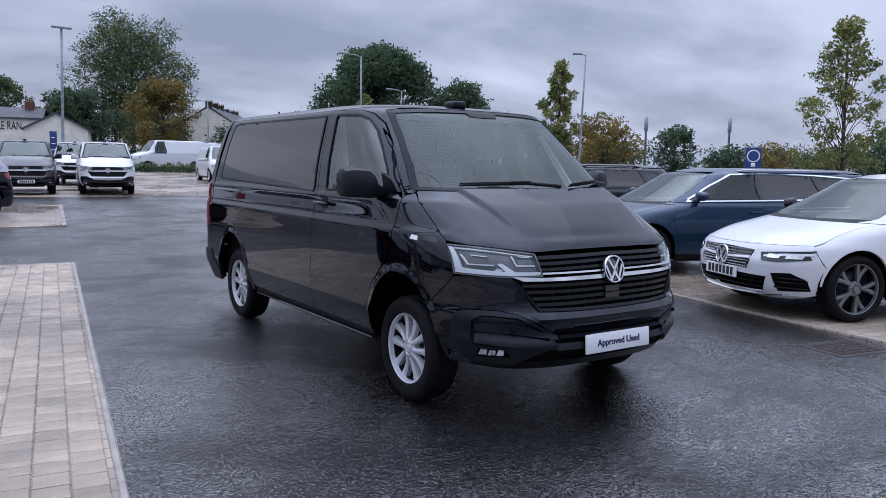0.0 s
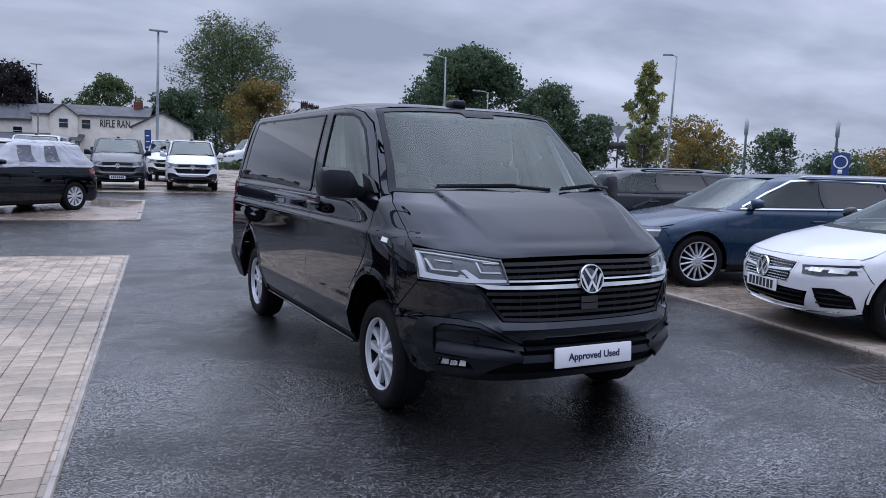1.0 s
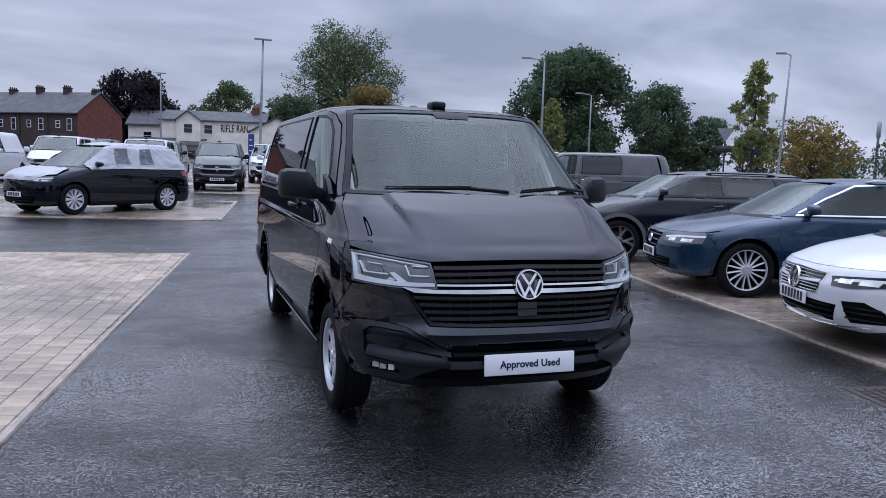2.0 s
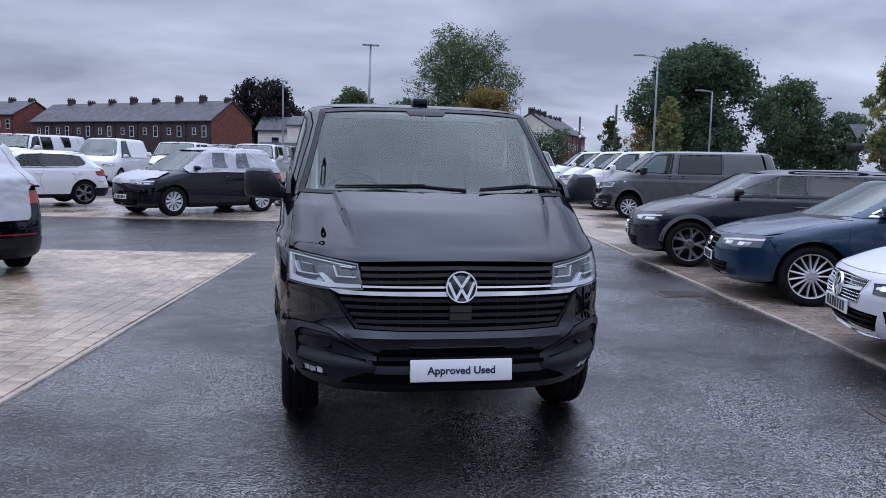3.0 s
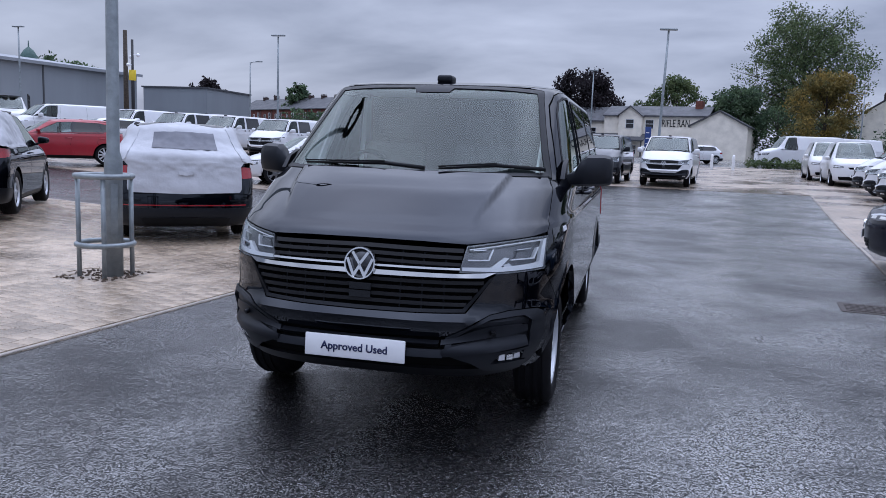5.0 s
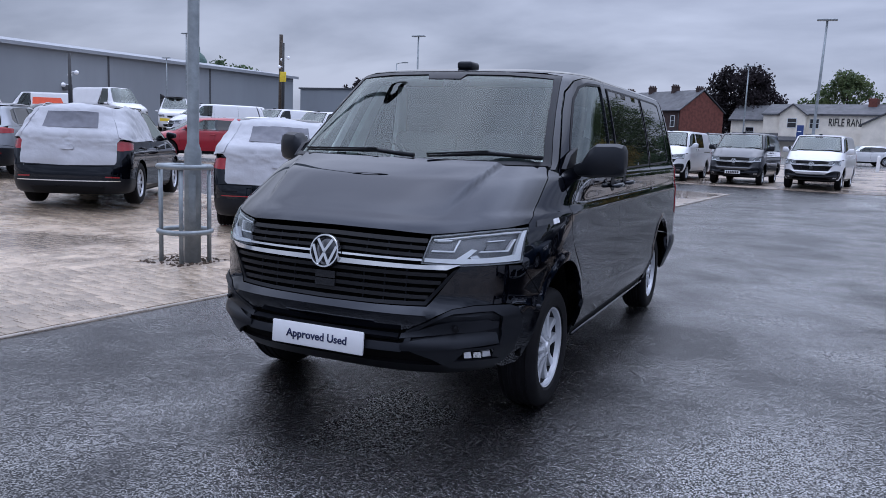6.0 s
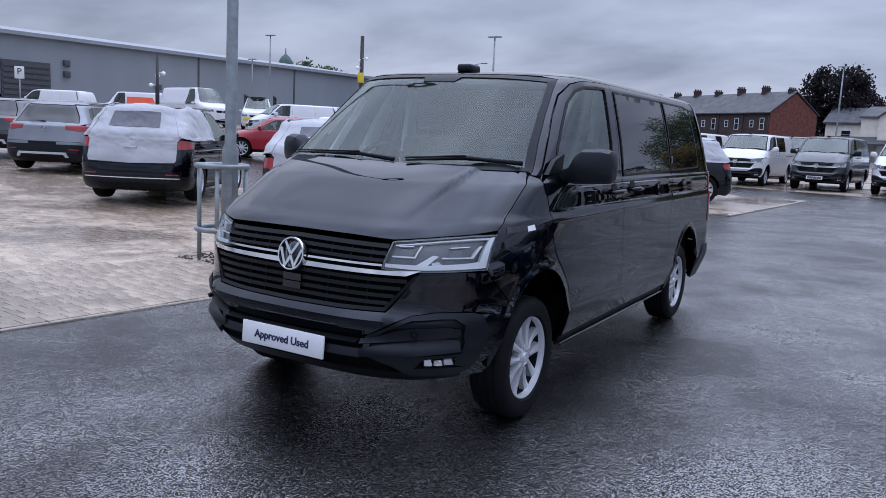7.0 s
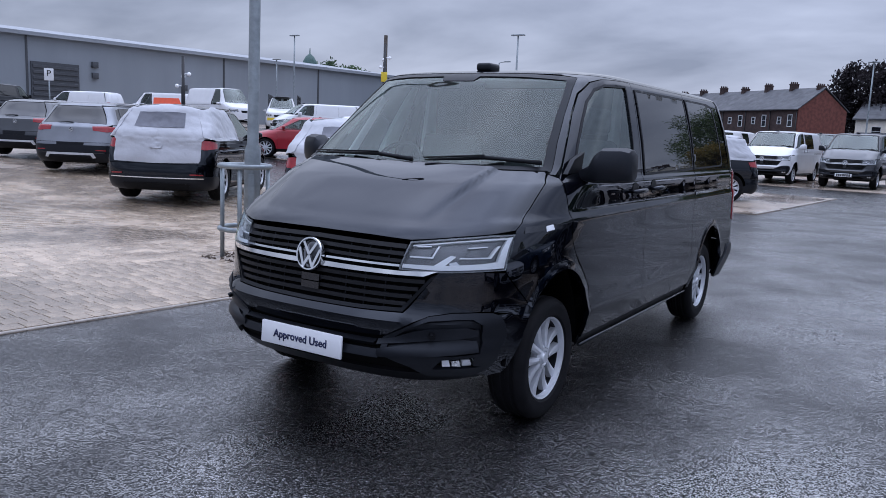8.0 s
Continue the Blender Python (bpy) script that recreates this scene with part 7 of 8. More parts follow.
dv = van("panel_van", M_DGREYP, "dark grey panel van facing the lane's end", "vans at the back", m=park(-0.2, 26.6, 264), rear_glass=False)
plate(dv, pose(0, -0.925, 0.456, -4), 7)
wv2 = van("panel_van", M_WHITE, "white panel van with a dark side window", "vans at the back", m=park(-12.6, 29.0, 266), quarter_glass=False)
for x, y, a in ((-6.1, 28.2, 264), (-15.6, 29.4, 266), (-2.9, 26.9, 264), (-18.6, 29.8, 266), (-21.6, 30.2, 266), (-7.2, 36.5, 264), (-11.0, 38.0, 264), (-14.3, 37.4, 264)):
    copy_thing(wv2, park(x, y, a))
for x, y, a in ((2.35, 26.2, 262), (2.5, 33.6, 264), (-19.5, 40.0, 264), (-24.0, 37.0, 264), (-16.5, 47.0, 264), (-27.5, 43.0, 264), (-24.8, 30.6, 264), (-26.9, 26.9, 236), (-28.6, 29.4, 236), (-44.7, 25.0, 205)):
    copy_thing(wv, park(x, y, a))
for x, y, a in ((-2.4, 34.6, 264), (-6.0, 42.0, 264)):
    copy_thing(dv, park(x, y, a))


# ---- vehicles at the back, before the long shed ----
big = dict(L=3.64, fo=1.0, ro=1.30, W=1.02, zh=1.15, zc=1.45, yc=-0.15, zr=2.35, yr=0.55, yre=4.75, yrb=4.85, zb=1.30, wr=0.35, rim=0.22, yB=1.35, yC=1.4, yD=1.45, rise=0.0, lamp=(0.55, 0.95, 0.88, 1.05), gz=(0.85, 0.98), intake=0.66)


def box_van(name, paint, label, group, m, stripe=None):
    """A tall load van: the car builder's nose with plain load sides."""
    v = car(name, paint, label, group, m, st=0.16, **big)
    tagged(v, category="van")
    sh = Shell(car_rows({**CAR, **big}), nf=2.9, nr=3.2)
    for g in (1, -1):
        part("load_side", skin(sh, [sh.side(y, z, g) for y, z in ((1.42, 1.30), (1.50, 2.20), (4.3, 2.20), (4.4, 1.30))], step=0.25, off=0.012), paint, v)
        if stripe:
            part("side_stripe", skin(sh, [sh.side(y, z, g) for y, z in ((1.6, 1.45), (1.6, 1.95), (3.6, 1.95), (3.9, 1.45))], step=0.25, off=0.020), stripe, v)
    return v


bv = box_van("load_van", M_WHITE, "tall white load van seen from its side", "load vans", park(11.2, 59.0, 186))
for x, y, a in ((13.2, 63.0, 200), (15.5, 66.5, 205), (17.5, 70.0, 205)):
    copy_thing(bv, park(x, y, a))
copy_thing(bv, park(-39.0, 34.5, 350) @ Matrix.Scale(1.13, 4))
box_van("load_van", M_WHITE, "white load van with an orange-red side panel", "load vans", park(-52.0, 36.0, 210), stripe=M_ORANGE)
cab = {**big, "zr": 2.25, "yre": 1.25, "yrb": 1.40, "zb": 1.20}
tk = car("flatbed_truck", M_WHITE, "white flatbed truck with a yellow band and a dark cage", "load vans", park(-36.0, 35.6, 310), st=0.16, **cab)
tagged(tk, category="truck")
cab_sh = Shell(car_rows({**CAR, **cab}), nf=2.9, nr=3.2)
for g in (1, -1):
    part("yellow_band", skin(cab_sh, [cab_sh.side(y, z, g) for y, z in ((0.45, 0.55), (0.45, 1.05), (1.4, 1.05), (1.4, 0.55))], step=0.2, off=0.015), M_YELLOW, tk)
part("yellow_band", skin(cab_sh, [cab_sh.front(x, z) for x, z in ((-0.85, 0.62), (0.85, 0.62), (0.85, 0.80), (-0.85, 0.80))], step=0.15, off=0.015), M_YELLOW, tk)
bm = bmesh.new()
box(bm, (-1.05, 1.55, 1.18), (1.05, 5.0, 1.34), 0.02)
part("flat_bed", bm, M_CLADD, tk)
for x in (-1.0, 1.0):
    for y in (1.7, 2.5, 3.3, 4.1, 4.9):
        bm = bmesh.new()
        box(bm, (x - 0.03, y - 0.03, 1.34), (x + 0.03, y + 0.03, 2.45))
        part("cage_post", bm, M_POSTK, tk, smooth=0)
    for z in (1.6, 1.85, 2.1, 2.4):
        bm = bmesh.new()
        box(bm, (x - 0.02, 1.7, z - 0.025), (x + 0.02, 4.9, z + 0.025))
        part("cage_rail", bm, M_POSTK, tk, smooth=0)
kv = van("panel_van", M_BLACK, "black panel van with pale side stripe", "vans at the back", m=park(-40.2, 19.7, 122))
copy_thing(kv, park(-36.5, 9.5, 120))
dc = car("hatchback", M_DGREYP, "dark grey hatchback among parked cars", "parked cars", park(-26.5, 14.3, 215), st=0.11)
for x, y, a in ((-31.5, 21.0, 215), (-37.0, 16.0, 122)):
    copy_thing(dc, park(x, y, a))
wc = car("hatchback", M_WHITE, "white hatchback among parked cars", "parked cars", park(-22.0, 24.0, 225), st=0.11)
for x, y, a in ((-23.2, 33.0, 225), (-21.5, 36.0, 225), (4.6, 61.5, 200)):
    copy_thing(wc, park(x, y, a))

hedge = thing("hedge", "low clipped green hedge by the road", "hedge", m=pose(0, 0, 0))
me = foliage([(9.0 + k * 0.5, 53.6 + 0.02 * k, rise(10, 54) + 0.35, 0.45) for k in range(12)], 2600, 0.07, 77, hollow=0.5)
me.materials.append(M_LEAF_G)
part("leaves", me, None, hedge)
for k in range(3):
    bo = thing("bollard", "short white bollard at the kerb", "bollard", "white bollards", m=pose(4.6 + k * 1.3, 48.0, rise(5, 48)))
    bm = bmesh.new()
    lathe(bm, [(0.09, 0), (0.09, 0.85), (0.07, 0.95), (0.001, 0.97)], 12, "z")
    part("post", bm, M_SIGNW, bo)


# ---- houses and sheds round the yard ----
terrace(-10.4, 100.2, 143, 8, "row of dark brick houses with slate roofs", 3)
terrace(-41.0, 122.0, 146, 10, "row of brick houses with many chimneys", 4, wall=M_BRICK, ridge=7.4)
terrace(35.0, 119.0, 60, 6, "row of houses with a cream gable end", 5, side=M_RENDER, wall=M_BRICK, eave=6.2, ridge=9.2, depth=9.0, face=-1)

pub = thing("public_house", "cream rendered pub with grey slate roofs", "house", m=pose(-8.1, 112.5, rise(0, 80) - 0.3, 0, 0, -13))
bm = bmesh.new()
box(bm, (4.5, 0, -0.5), (19.0, 8, 6.0))
part("wall", bm, M_RENDER, pub, smooth=0)
bm = bmesh.new()
prism(bm, [(-0.3, 5.9), (4.0, 7.35), (8.4, 5.9), (8.4, 6.1), (4.0, 7.6), (-0.3, 6.1)], 4.3, 19.0, "x")
part("roof", bm, M_SLATE, pub, smooth=0)
bm = bmesh.new()
box(bm, (0, 0.6, -0.5), (4.5, 7, 5.2))
part("end_wall", bm, M_RENDER, pub, smooth=0)
bm = bmesh.new()
prism(bm, [(0.2, 5.1), (3.8, 7.2), (7.4, 5.1), (7.4, 5.3), (3.8, 7.4), (0.2, 5.3)], -0.3, 4.5, "x")
part("end_roof", bm, M_SLATE, pub, smooth=0)
bm = bmesh.new()
prism(bm, [(17.2, -0.5), (24.4, -0.5), (24.4, 4.6), (20.8, 6.5), (17.2, 4.6)], -3.5, 7.5, "y")
part("wing_wall", bm, M_RENDER, pub, smooth=0)
bm = bmesh.new()
for s in (1, -1):
    prism(bm, [(20.8, 6.55), (20.8 + s * 3.9, 4.45), (20.8 + s * 3.9, 4.65), (20.8, 6.75)], -3.8, 7.8, "y")
part("wing_roof", bm, M_SLATE, pub, smooth=0)
bm = bmesh.new()
prism(bm, [(6.9, -0.5), (10.1, -0.5), (10.1, 6.0), (8.5, 7.2), (6.9, 6.0)], -1.2, 3.0, "y")
part("front_gable", bm, M_RENDER, pub, smooth=0)
bm = bmesh.new()
for s in (1, -1):
    prism(bm, [(8.5, 7.2), (8.5 + s * 1.8, 5.85), (8.5 + s * 1.8, 6.0), (8.5, 7.4)], -1.5, 3.6, "y")
part("gable_roof", bm, M_SLATE, pub, smooth=0)
bm = bmesh.new()
prism(bm, [(-2.6, 2.4), (-0.05, 3.3), (-0.05, 3.5), (-2.6, 2.6)], 0.5, 10.8, "x")
box(bm, (0.6, -2.5, -0.5), (0.8, -2.3, 2.4)); box(bm, (10.4, -2.5, -0.5), (10.6, -2.3, 2.4))
part("lean_to_roof", bm, M_CLADD, pub, smooth=0)
for wx, wz, wy in ((8.5, 4.2, -1.22), (11.0, 4.2, -0.02), (2.6, 3.0, 0.58), (12.0, 0.7, -0.02), (14.2, 0.7, -0.02), (9.0, 0.6, -1.22)):
    window(pub, pose(wx, wy, wz), 1.2, 1.3)
bm = bmesh.new()
box(bm, (16.6, 2.9, 6.9), (17.6, 4.6, 8.3), 0.02)
part("chimney", bm, M_BRICK, pub, smooth=0)
for bm in split_letters(letters("RIFLE RAN", 1.15, 0.03)):
    part("wall_letter", bm, M_INKK, pub, "dark painted capital letter", m=pose(14.6, -0.05, 5.0, 90) @ Matrix.Diagonal((0.72, 1.25, 1, 1)))

shed = thing("warehouse", "long grey metal-clad warehouse with a roller door", "building", m=pose(-62.0, 12.0, 0.9, 0, 0, 82.5))
bm = bmesh.new()
box(bm, (-40, 0, -1), (62, 30, 7.0))
part("wall", bm, M_CLAD, shed, smooth=0)
for x in (-28.5, -16.6, -4.6, 7.4, 19.35, 37.5, 49.4):
    bm = bmesh.new()
    box(bm, (x, -0.06, -1), (x + 0.16, -0.003, 6.95))
    part("panel_joint", bm, M_CLADD, shed, smooth=0)
bm = bmesh.new()
prism(bm, [(-0.5, 6.95), (15, 8.7), (30.5, 6.95), (30.5, 7.25), (15, 9.1), (-0.5, 7.25)], -40.4, 62.4, "x")
part("roof", bm, mat("pale_roof_sheet", (0.26, 0.28, 0.31), 0.5, var=0.1, scale=0.4), shed, smooth=0)
bm = bmesh.new()
box(bm, (19.7, -0.16, 0.0), (23.5, -0.01, 5.0))
rd = part("roller_door", bm, M_CLADD, shed, "dark ribbed roller door", smooth=0)
for k in range(11):
    bm = bmesh.new()
    box(bm, (19.8, -0.24, 0.1 + k * 0.44), (23.4, -0.16, 0.34 + k * 0.44), 0.02, segs=1)
    part("door_slat", bm, M_CLADD, rd, smooth=0)
# two wall lights, and last a sign plate on the wall
for x, z in ((24.6, 4.9), (24.6, 4.0), (33.0, 3.6)):
    bm = bmesh.new()
    box(bm, (x, -0.3, z), (x + 0.5, -0.01, z + 0.5), 0.03)
    part("wall_light", bm, M_CLADD, shed)
bm = bmesh.new()
lathe(bm, [(0.7, 7.0), (0.7, 8.5), (0.95, 8.6), (0.9, 9.2), (0.55, 9.8), (0.08, 10.2), (0.05, 10.9)], 14, "z", m=Matrix.Translation((60, 14, 0)))
part("cupola", bm, mat("copper_dome", (0.05, 0.10, 0.09), 0.6, var=0.2), shed, "small green domed turret")

shed2 = thing("warehouse", "smaller grey metal-clad shed behind the yard", "building", m=pose(-66, 92, 1.2, 0, 0, 4))
bm = bmesh.new()
box(bm, (0, 0, -1), (9.5, 14, 6.8))
part("wall", bm, M_CLAD, shed2, smooth=0)
bm = bmesh.new()
box(bm, (-0.2, -0.2, 6.8), (9.7, 14.2, 7.0))
part("roof", bm, M_CLADD, shed2, smooth=0)

# ---- trees ----
tree(24.6, 123.0, 24.0, 19.0, M_LEAF_G, "tall broad green tree with airy gaps", 11, n=34000, size=0.17, bare=0.2)
tree(23.6, 102.0, 12.0, 10.0, M_LEAF_Y, "round tree turning yellow and brown", 12, n=15000, size=0.16, bare=0.1)
tree(14.5, 112.0, 11.0, 9.5, M_LEAF_D, "dark green bushy tree among others", 13, n=12000, size=0.20, bare=0.03)
tree(42.0, 76.0, 15.2, 15.6, M_LEAF_D, "dense dark green round tree", 14, n=44000, size=0.20, bare=0.06)
tree(47.0, 67.0, 10.6, 8.0, M_LEAF_D, "dark green tree beside larger ones", 15, n=16000, size=0.15, bare=0.08)
tree(50.4, 63.9, 7.2, 6.5, M_LEAF_D, "dark green tree with ragged outline", 16, n=9000, size=0.14, bare=0.08)
tree(55.0, 61.0, 5.6, 6.5, M_LEAF_G, "low green tree by the road", 17, n=3500, size=0.17, bare=0.08)
tree(25.6, 49.8, 6.3, 3.4, M_LEAF_L, "slender pale green young tree", 18, n=5000, size=0.10, slim=True)
tree(28.1, 30.5, 7.4, 3.6, M_LEAF_L, "young slim green tree", 19, n=9000, size=0.075, slim=True, bare=0.26)
tree(40.8, 39.3, 5.4, 6.4, M_LEAF_Y, "round tree with browning leaves", 20, n=9000, size=0.10, bare=0.12)
tree(60.0, 48.2, 5.4, 5.6, M_LEAF_D, "round dark green roadside tree", 21, n=5000, size=0.13, bare=0.08)
tree(25.0, 11.7, 7.0, 4.6, M_LEAF_L, "young pale tree with sparse yellowing leaves", 22, n=9000, size=0.06, slim=True, bare=0.2)
for k, (x, y, h, w) in enumerate(((64, 30, 5.0, 8.0), (70, 24, 5.4, 9.0), (60, 20, 5.0, 8.0), (74, 52, 3.6, 8.0), (84, 46, 3.2, 9.0), (94, 60, 4.0, 11.0), (110, 66, 4, 13), (27, 113, 7, 10), (20, 113, 8, 10), (34, 104, 6, 9), (54, 74, 7, 9), (66, 62, 4, 9))):
    tree(x, y, h, w, (M_LEAF_D, M_LEAF_G, M_LEAF_Y)[k % 3 if 2 < k < 7 else 0], "bushy green roadside tree", 30 + k, n=3600, size=0.17, bare=0.05)
tree(-7.6, 120.5, 13.6, 12.6, M_LEAF_P, "dense dark purple round tree", 41, n=20000, size=0.24, bare=0.06)
tree(6.7, 125.5, 14.0, 8.5, M_LEAF_G, "tall green tree behind the pub", 42, n=9000, size=0.2)
tree(2.3, 125.7, 9.6, 7.0, M_LEAF_G, "green tree behind the pub", 43, n=2500, size=0.26)
tree(11.5, 127.0, 9.0, 5.0, M_LEAF_G, "small green tree behind the pub", 44, n=1800, size=0.26)
tree(-76.0, 126.0, 11.5, 7.0, M_LEAF_P, "dark purple tree among roofs", 45, n=3500, size=0.3)
tree(-62.7, 136.0, 11.4, 6.0, M_LEAF_D, "dark tree behind the houses", 46, n=3000, size=0.3)
tree(-92.0, 112.0, 12.0, 12.0, M_LEAF_D, "dark tree by the sheds", 47, n=3500, size=0.34)
tree(-106.0, 118.0, 14.0, 14.0, M_LEAF_D, "dark tree by the sheds", 48, n=3000, size=0.34)
tree(-45.0, 100.0, 4.0, 9.0, M_LEAF_D, "dark green bush before the houses", 49, n=2500, size=0.2, bare=0.05)
tree(36.5, 88.0, 7.0, 4.0, M_LEAF_G, "pointed green tree beside the houses", 50, n=2000, size=0.2, slim=True)
tree(47.0, 98.0, 8.0, 9.0, M_LEAF_Y, "browning tree beside the houses", 51, n=3500, size=0.22)

# ---- posts and signs ----
GREY_LAMP = "tall grey lamp column with a flat lantern"
ARM_LAMP = "grey lamp column with a short arm"
lamp_post(2.2, 35.3, 7.0, GREY_LAMP, lean=(0, 1.2))
lamp_post(-19.6, 38.5, 6.7, GREY_LAMP)
lamp_post(19.2, 38.4, 7.6, ARM_LAMP, arm=0.9, heading=170)
lamp_post(29.6, 51.0, 6.9, ARM_LAMP, arm=0.8, heading=170)
lamp_post(32.5, 33.3, 8.4, "leaning grey lamp column with a lantern", arm=0.35, heading=140, lean=(0, 2.4))
lamp_post(20.6, 72.9, 6.5, ARM_LAMP, arm=0.8, heading=180)
lamp_post(-2.9, 65.7, 7.6, GREY_LAMP)
lamp_post(-34.2, 62.7, 6.9, ARM_LAMP, arm=0.7, heading=0)
lamp_post(-39.9, 40.9, 6.9, GREY_LAMP)
lamp_post(-47.9, 47.1, 5.8, GREY_LAMP)
lamp_post(-56.0, 17.5, 8.2, GREY_LAMP)
mast(-28.4, 37.1, 6.0, "black camera pole with a yellow sign", sign=True)
mast(-30.0, 22.6, 3.9, "black camera pole by the sheds")
mast(19.6, 52.3, 4.7, "black camera pole by the trees")
mast(20.2, 46.7, 5.3, "black camera pole by the trees")
tp = thing("telegraph_pole", "dark wooden telegraph pole", "pole", m=pose(-40.5, 53.1, rise(-40, 53)))
bm = bmesh.new()
lathe(bm, [(0.22, -0.2), (0.16, 8.3)], 10, "z", close=True)
part("pole", bm, M_BARK, tp)
for x, y, h in ((119.9, 85.3, 10.3), (110.5, 96.7, 10.6)):
    ma = thing("telecom_mast", "thin grey telecom mast in the distance", "mast", "masts", m=pose(x, y, 0.8))
    bm = bmesh.new()
    lathe(bm, [(0.3, 0), (0.2, h * 0.7), (0.36, h * 0.72), (0.36, h * 0.95), (0.1, h * 0.96), (0.06, h)], 10, "z", close=True)
    part("pole", bm, M_STEEL, ma)

# the near column and its tubular guard
post = thing("lamp_column", "galvanised lamp column standing in block paving", "street lamp", m=pose(-3.87, 2.435, 0.0, 0, 0.8, 0))
bm = bmesh.new()
lathe(bm, [(0.088, -0.1), (0.088, 1.20), (0.062, 1.28), (0.058, 4.0), (0.045, 6.4)], 20, "z", close=True)
part("column", bm, M_STEEL, post)
bm = bmesh.new()
box(bm, (-0.035, -0.094, 0.45), (0.035, -0.080, 0.95), 0.004)
part("access_door", bm, M_STEEL, post, m=pose(0, 0, 0, 0, 0, 40))
bm = bmesh.new()
lathe(bm, [(0.17, 6.36), (0.15, 6.40), (0.17, 6.45), (0.25, 6.47), (0.31, 6.44), (0.32, 6.40), (0.29, 6.36), (0.17, 6.36)], 28, "z", m=pose(0.33, 0, 0))
ring_lamp = part("lantern", bm, M_POSTK, post, "dark ring-shaped lantern")
for dy in (-0.05, 0.05):
    bm = bmesh.new()
    tube(bm, [(0, dy * 0.5, 6.36), (0.02, dy * 0.6, 6.40), (0.20, dy * 2.2, 6.41)], 0.022, 8)
    part("bracket", bm, M_POSTK, ring_lamp)
guard = thing("hoop_guard", "galvanised tubular hoop guard round a lamp column", "guard rail", m=pose(-3.95, 2.415, 0.0, 0, 0, 4))
for z in (1.03, 0.34):
    bm = bmesh.new()
    pts = [(0.27 * math.cos(2 * math.pi * k / 32), 0.27 * math.sin(2 * math.pi * k / 32), z) for k in range(33)]
    tube(bm, pts, 0.028, 10, cap=False)
    part("ring", bm, M_STEEL, guard)
for a in (30, 120, 210, 300):
    bm = bmesh.new()
    tube(bm, [(0.25 * math.cos(radians(a)), 0.25 * math.sin(radians(a)), -0.05), (0.25 * math.cos(radians(a)), 0.25 * math.sin(radians(a)), 1.03)], 0.024, 10)
    part("leg", bm, M_STEEL, guard)

tot = thing("totem_sign", "blue dealership totem sign with a white emblem", "sign", m=pose(14.4, 8.1, 0, 0, 0, -52))
bm = bmesh.new()
box(bm, (-0.19, -0.06, 0.0), (0.19, 0.06, 2.02), 0.01)
part("board", bm, M_SIGNB, tot)
bm = bmesh.new()
lathe(bm, [(0.13, 0.0), (0.135, 0.008), (0.155, 0.008), (0.16, 0.0)], 24, "z", m=pose(0, -0.064, 1.80, 90))
part("emblem", bm, M_SIGNW, tot)
for k in range(3):
    bm = bmesh.new()
    box(bm, (-0.05, -0.068, 1.52 - k * 0.18), (0.05, -0.06, 1.62 - k * 0.18))
    part("sign_bar", bm, M_SIGNW, tot)
tot2 = thing("totem_sign", "tall narrow blue sign board beside a lamp", "sign", m=pose(1.7, 34.2, rise(1.8, 34.2), 0, 0, 0))
bm = bmesh.new()
box(bm, (-0.14, -0.05, 0.3), (0.14, 0.05, 2.35), 0.01)
box(bm, (-0.12, -0.03, 0.0), (-0.06, 0.03, 0.3)); box(bm, (0.06, -0.03, 0.0), (0.12, 0.03, 0.3))
part("board", bm, M_SIGNB, tot2)
for k in range(6):
    bm = bmesh.new()
    box(bm, (-0.10, -0.056, 2.05 - k * 0.26), (0.05 + 0.02 * (k % 3), -0.05, 2.09 - k * 0.26))
    part("sign_bar", bm, M_SIGNW, tot2)
gs = thing("road_sign", "round blue arrow sign on a post", "road sign", "road signs", m=pose(29.9, 32.6, rise(30, 32), 0, 0, -42))
bm = bmesh.new()
tube(bm, [(0, 0.05, 0), (0, 0.05, 3.0)], 0.04, 8)
part("post", bm, M_STEEL, gs)
bm = bmesh.new()
lathe(bm, [(0.001, 0.0), (0.30, 0.0), (0.30, -0.02), (0.001, -0.02)], 24, "z", m=pose(0, 0, 2.75, 90))
part("disc", bm, M_SIGNB, gs)
bm = bmesh.new()
box(bm, (-0.18, -0.012, 2.72), (0.10, -0.004, 2.78)); prism(bm, [(0.08, 2.65), (0.20, 2.75), (0.08, 2.85)], -0.012, -0.004, "y")
part("arrow", bm, M_SIGNW, gs)
gs = thing("road_sign", "back of a grey triangular give-way sign", "road sign", "road signs", m=pose(29.6, 34.6, rise(30, 34), 0, 0, -42))
bm = bmesh.new()
tube(bm, [(0, 0.05, 0), (0, 0.05, 4.0)], 0.05, 8)
part("post", bm, M_POSTK, gs)
bm = bmesh.new()
prism(bm, [(-0.5, 3.9), (0.5, 3.9), (0, 3.05)], -0.02, 0.02, "y")
part("triangle", bm, M_STEEL, gs)
bm = bmesh.new()
box(bm, (-0.55, -0.02, 2.45), (0.55, 0.02, 2.85))
part("plate", bm, M_POSTK, gs)
pk = thing("parking_sign", "white parking sign on a post by the shed", "sign", m=pose(-42.3, 22.9, rise(-42, 22.9) - 0.5, 0, 0, 55))
bm = bmesh.new()
tube(bm, [(0, 0.04, 0), (0, 0.04, 3.6)], 0.04, 8)
part("post", bm, M_STEEL, pk)
bm = bmesh.new()
box(bm, (-0.25, -0.02, 2.9), (0.25, 0.02, 3.6), 0.01)
part("board", bm, M_SIGNW, pk)
lp = part("letter", letters("P", 0.5, 0.01), None, pk, m=pose(0, -0.03, 3.3, 90))
lp.data.materials.append(M_INKK)

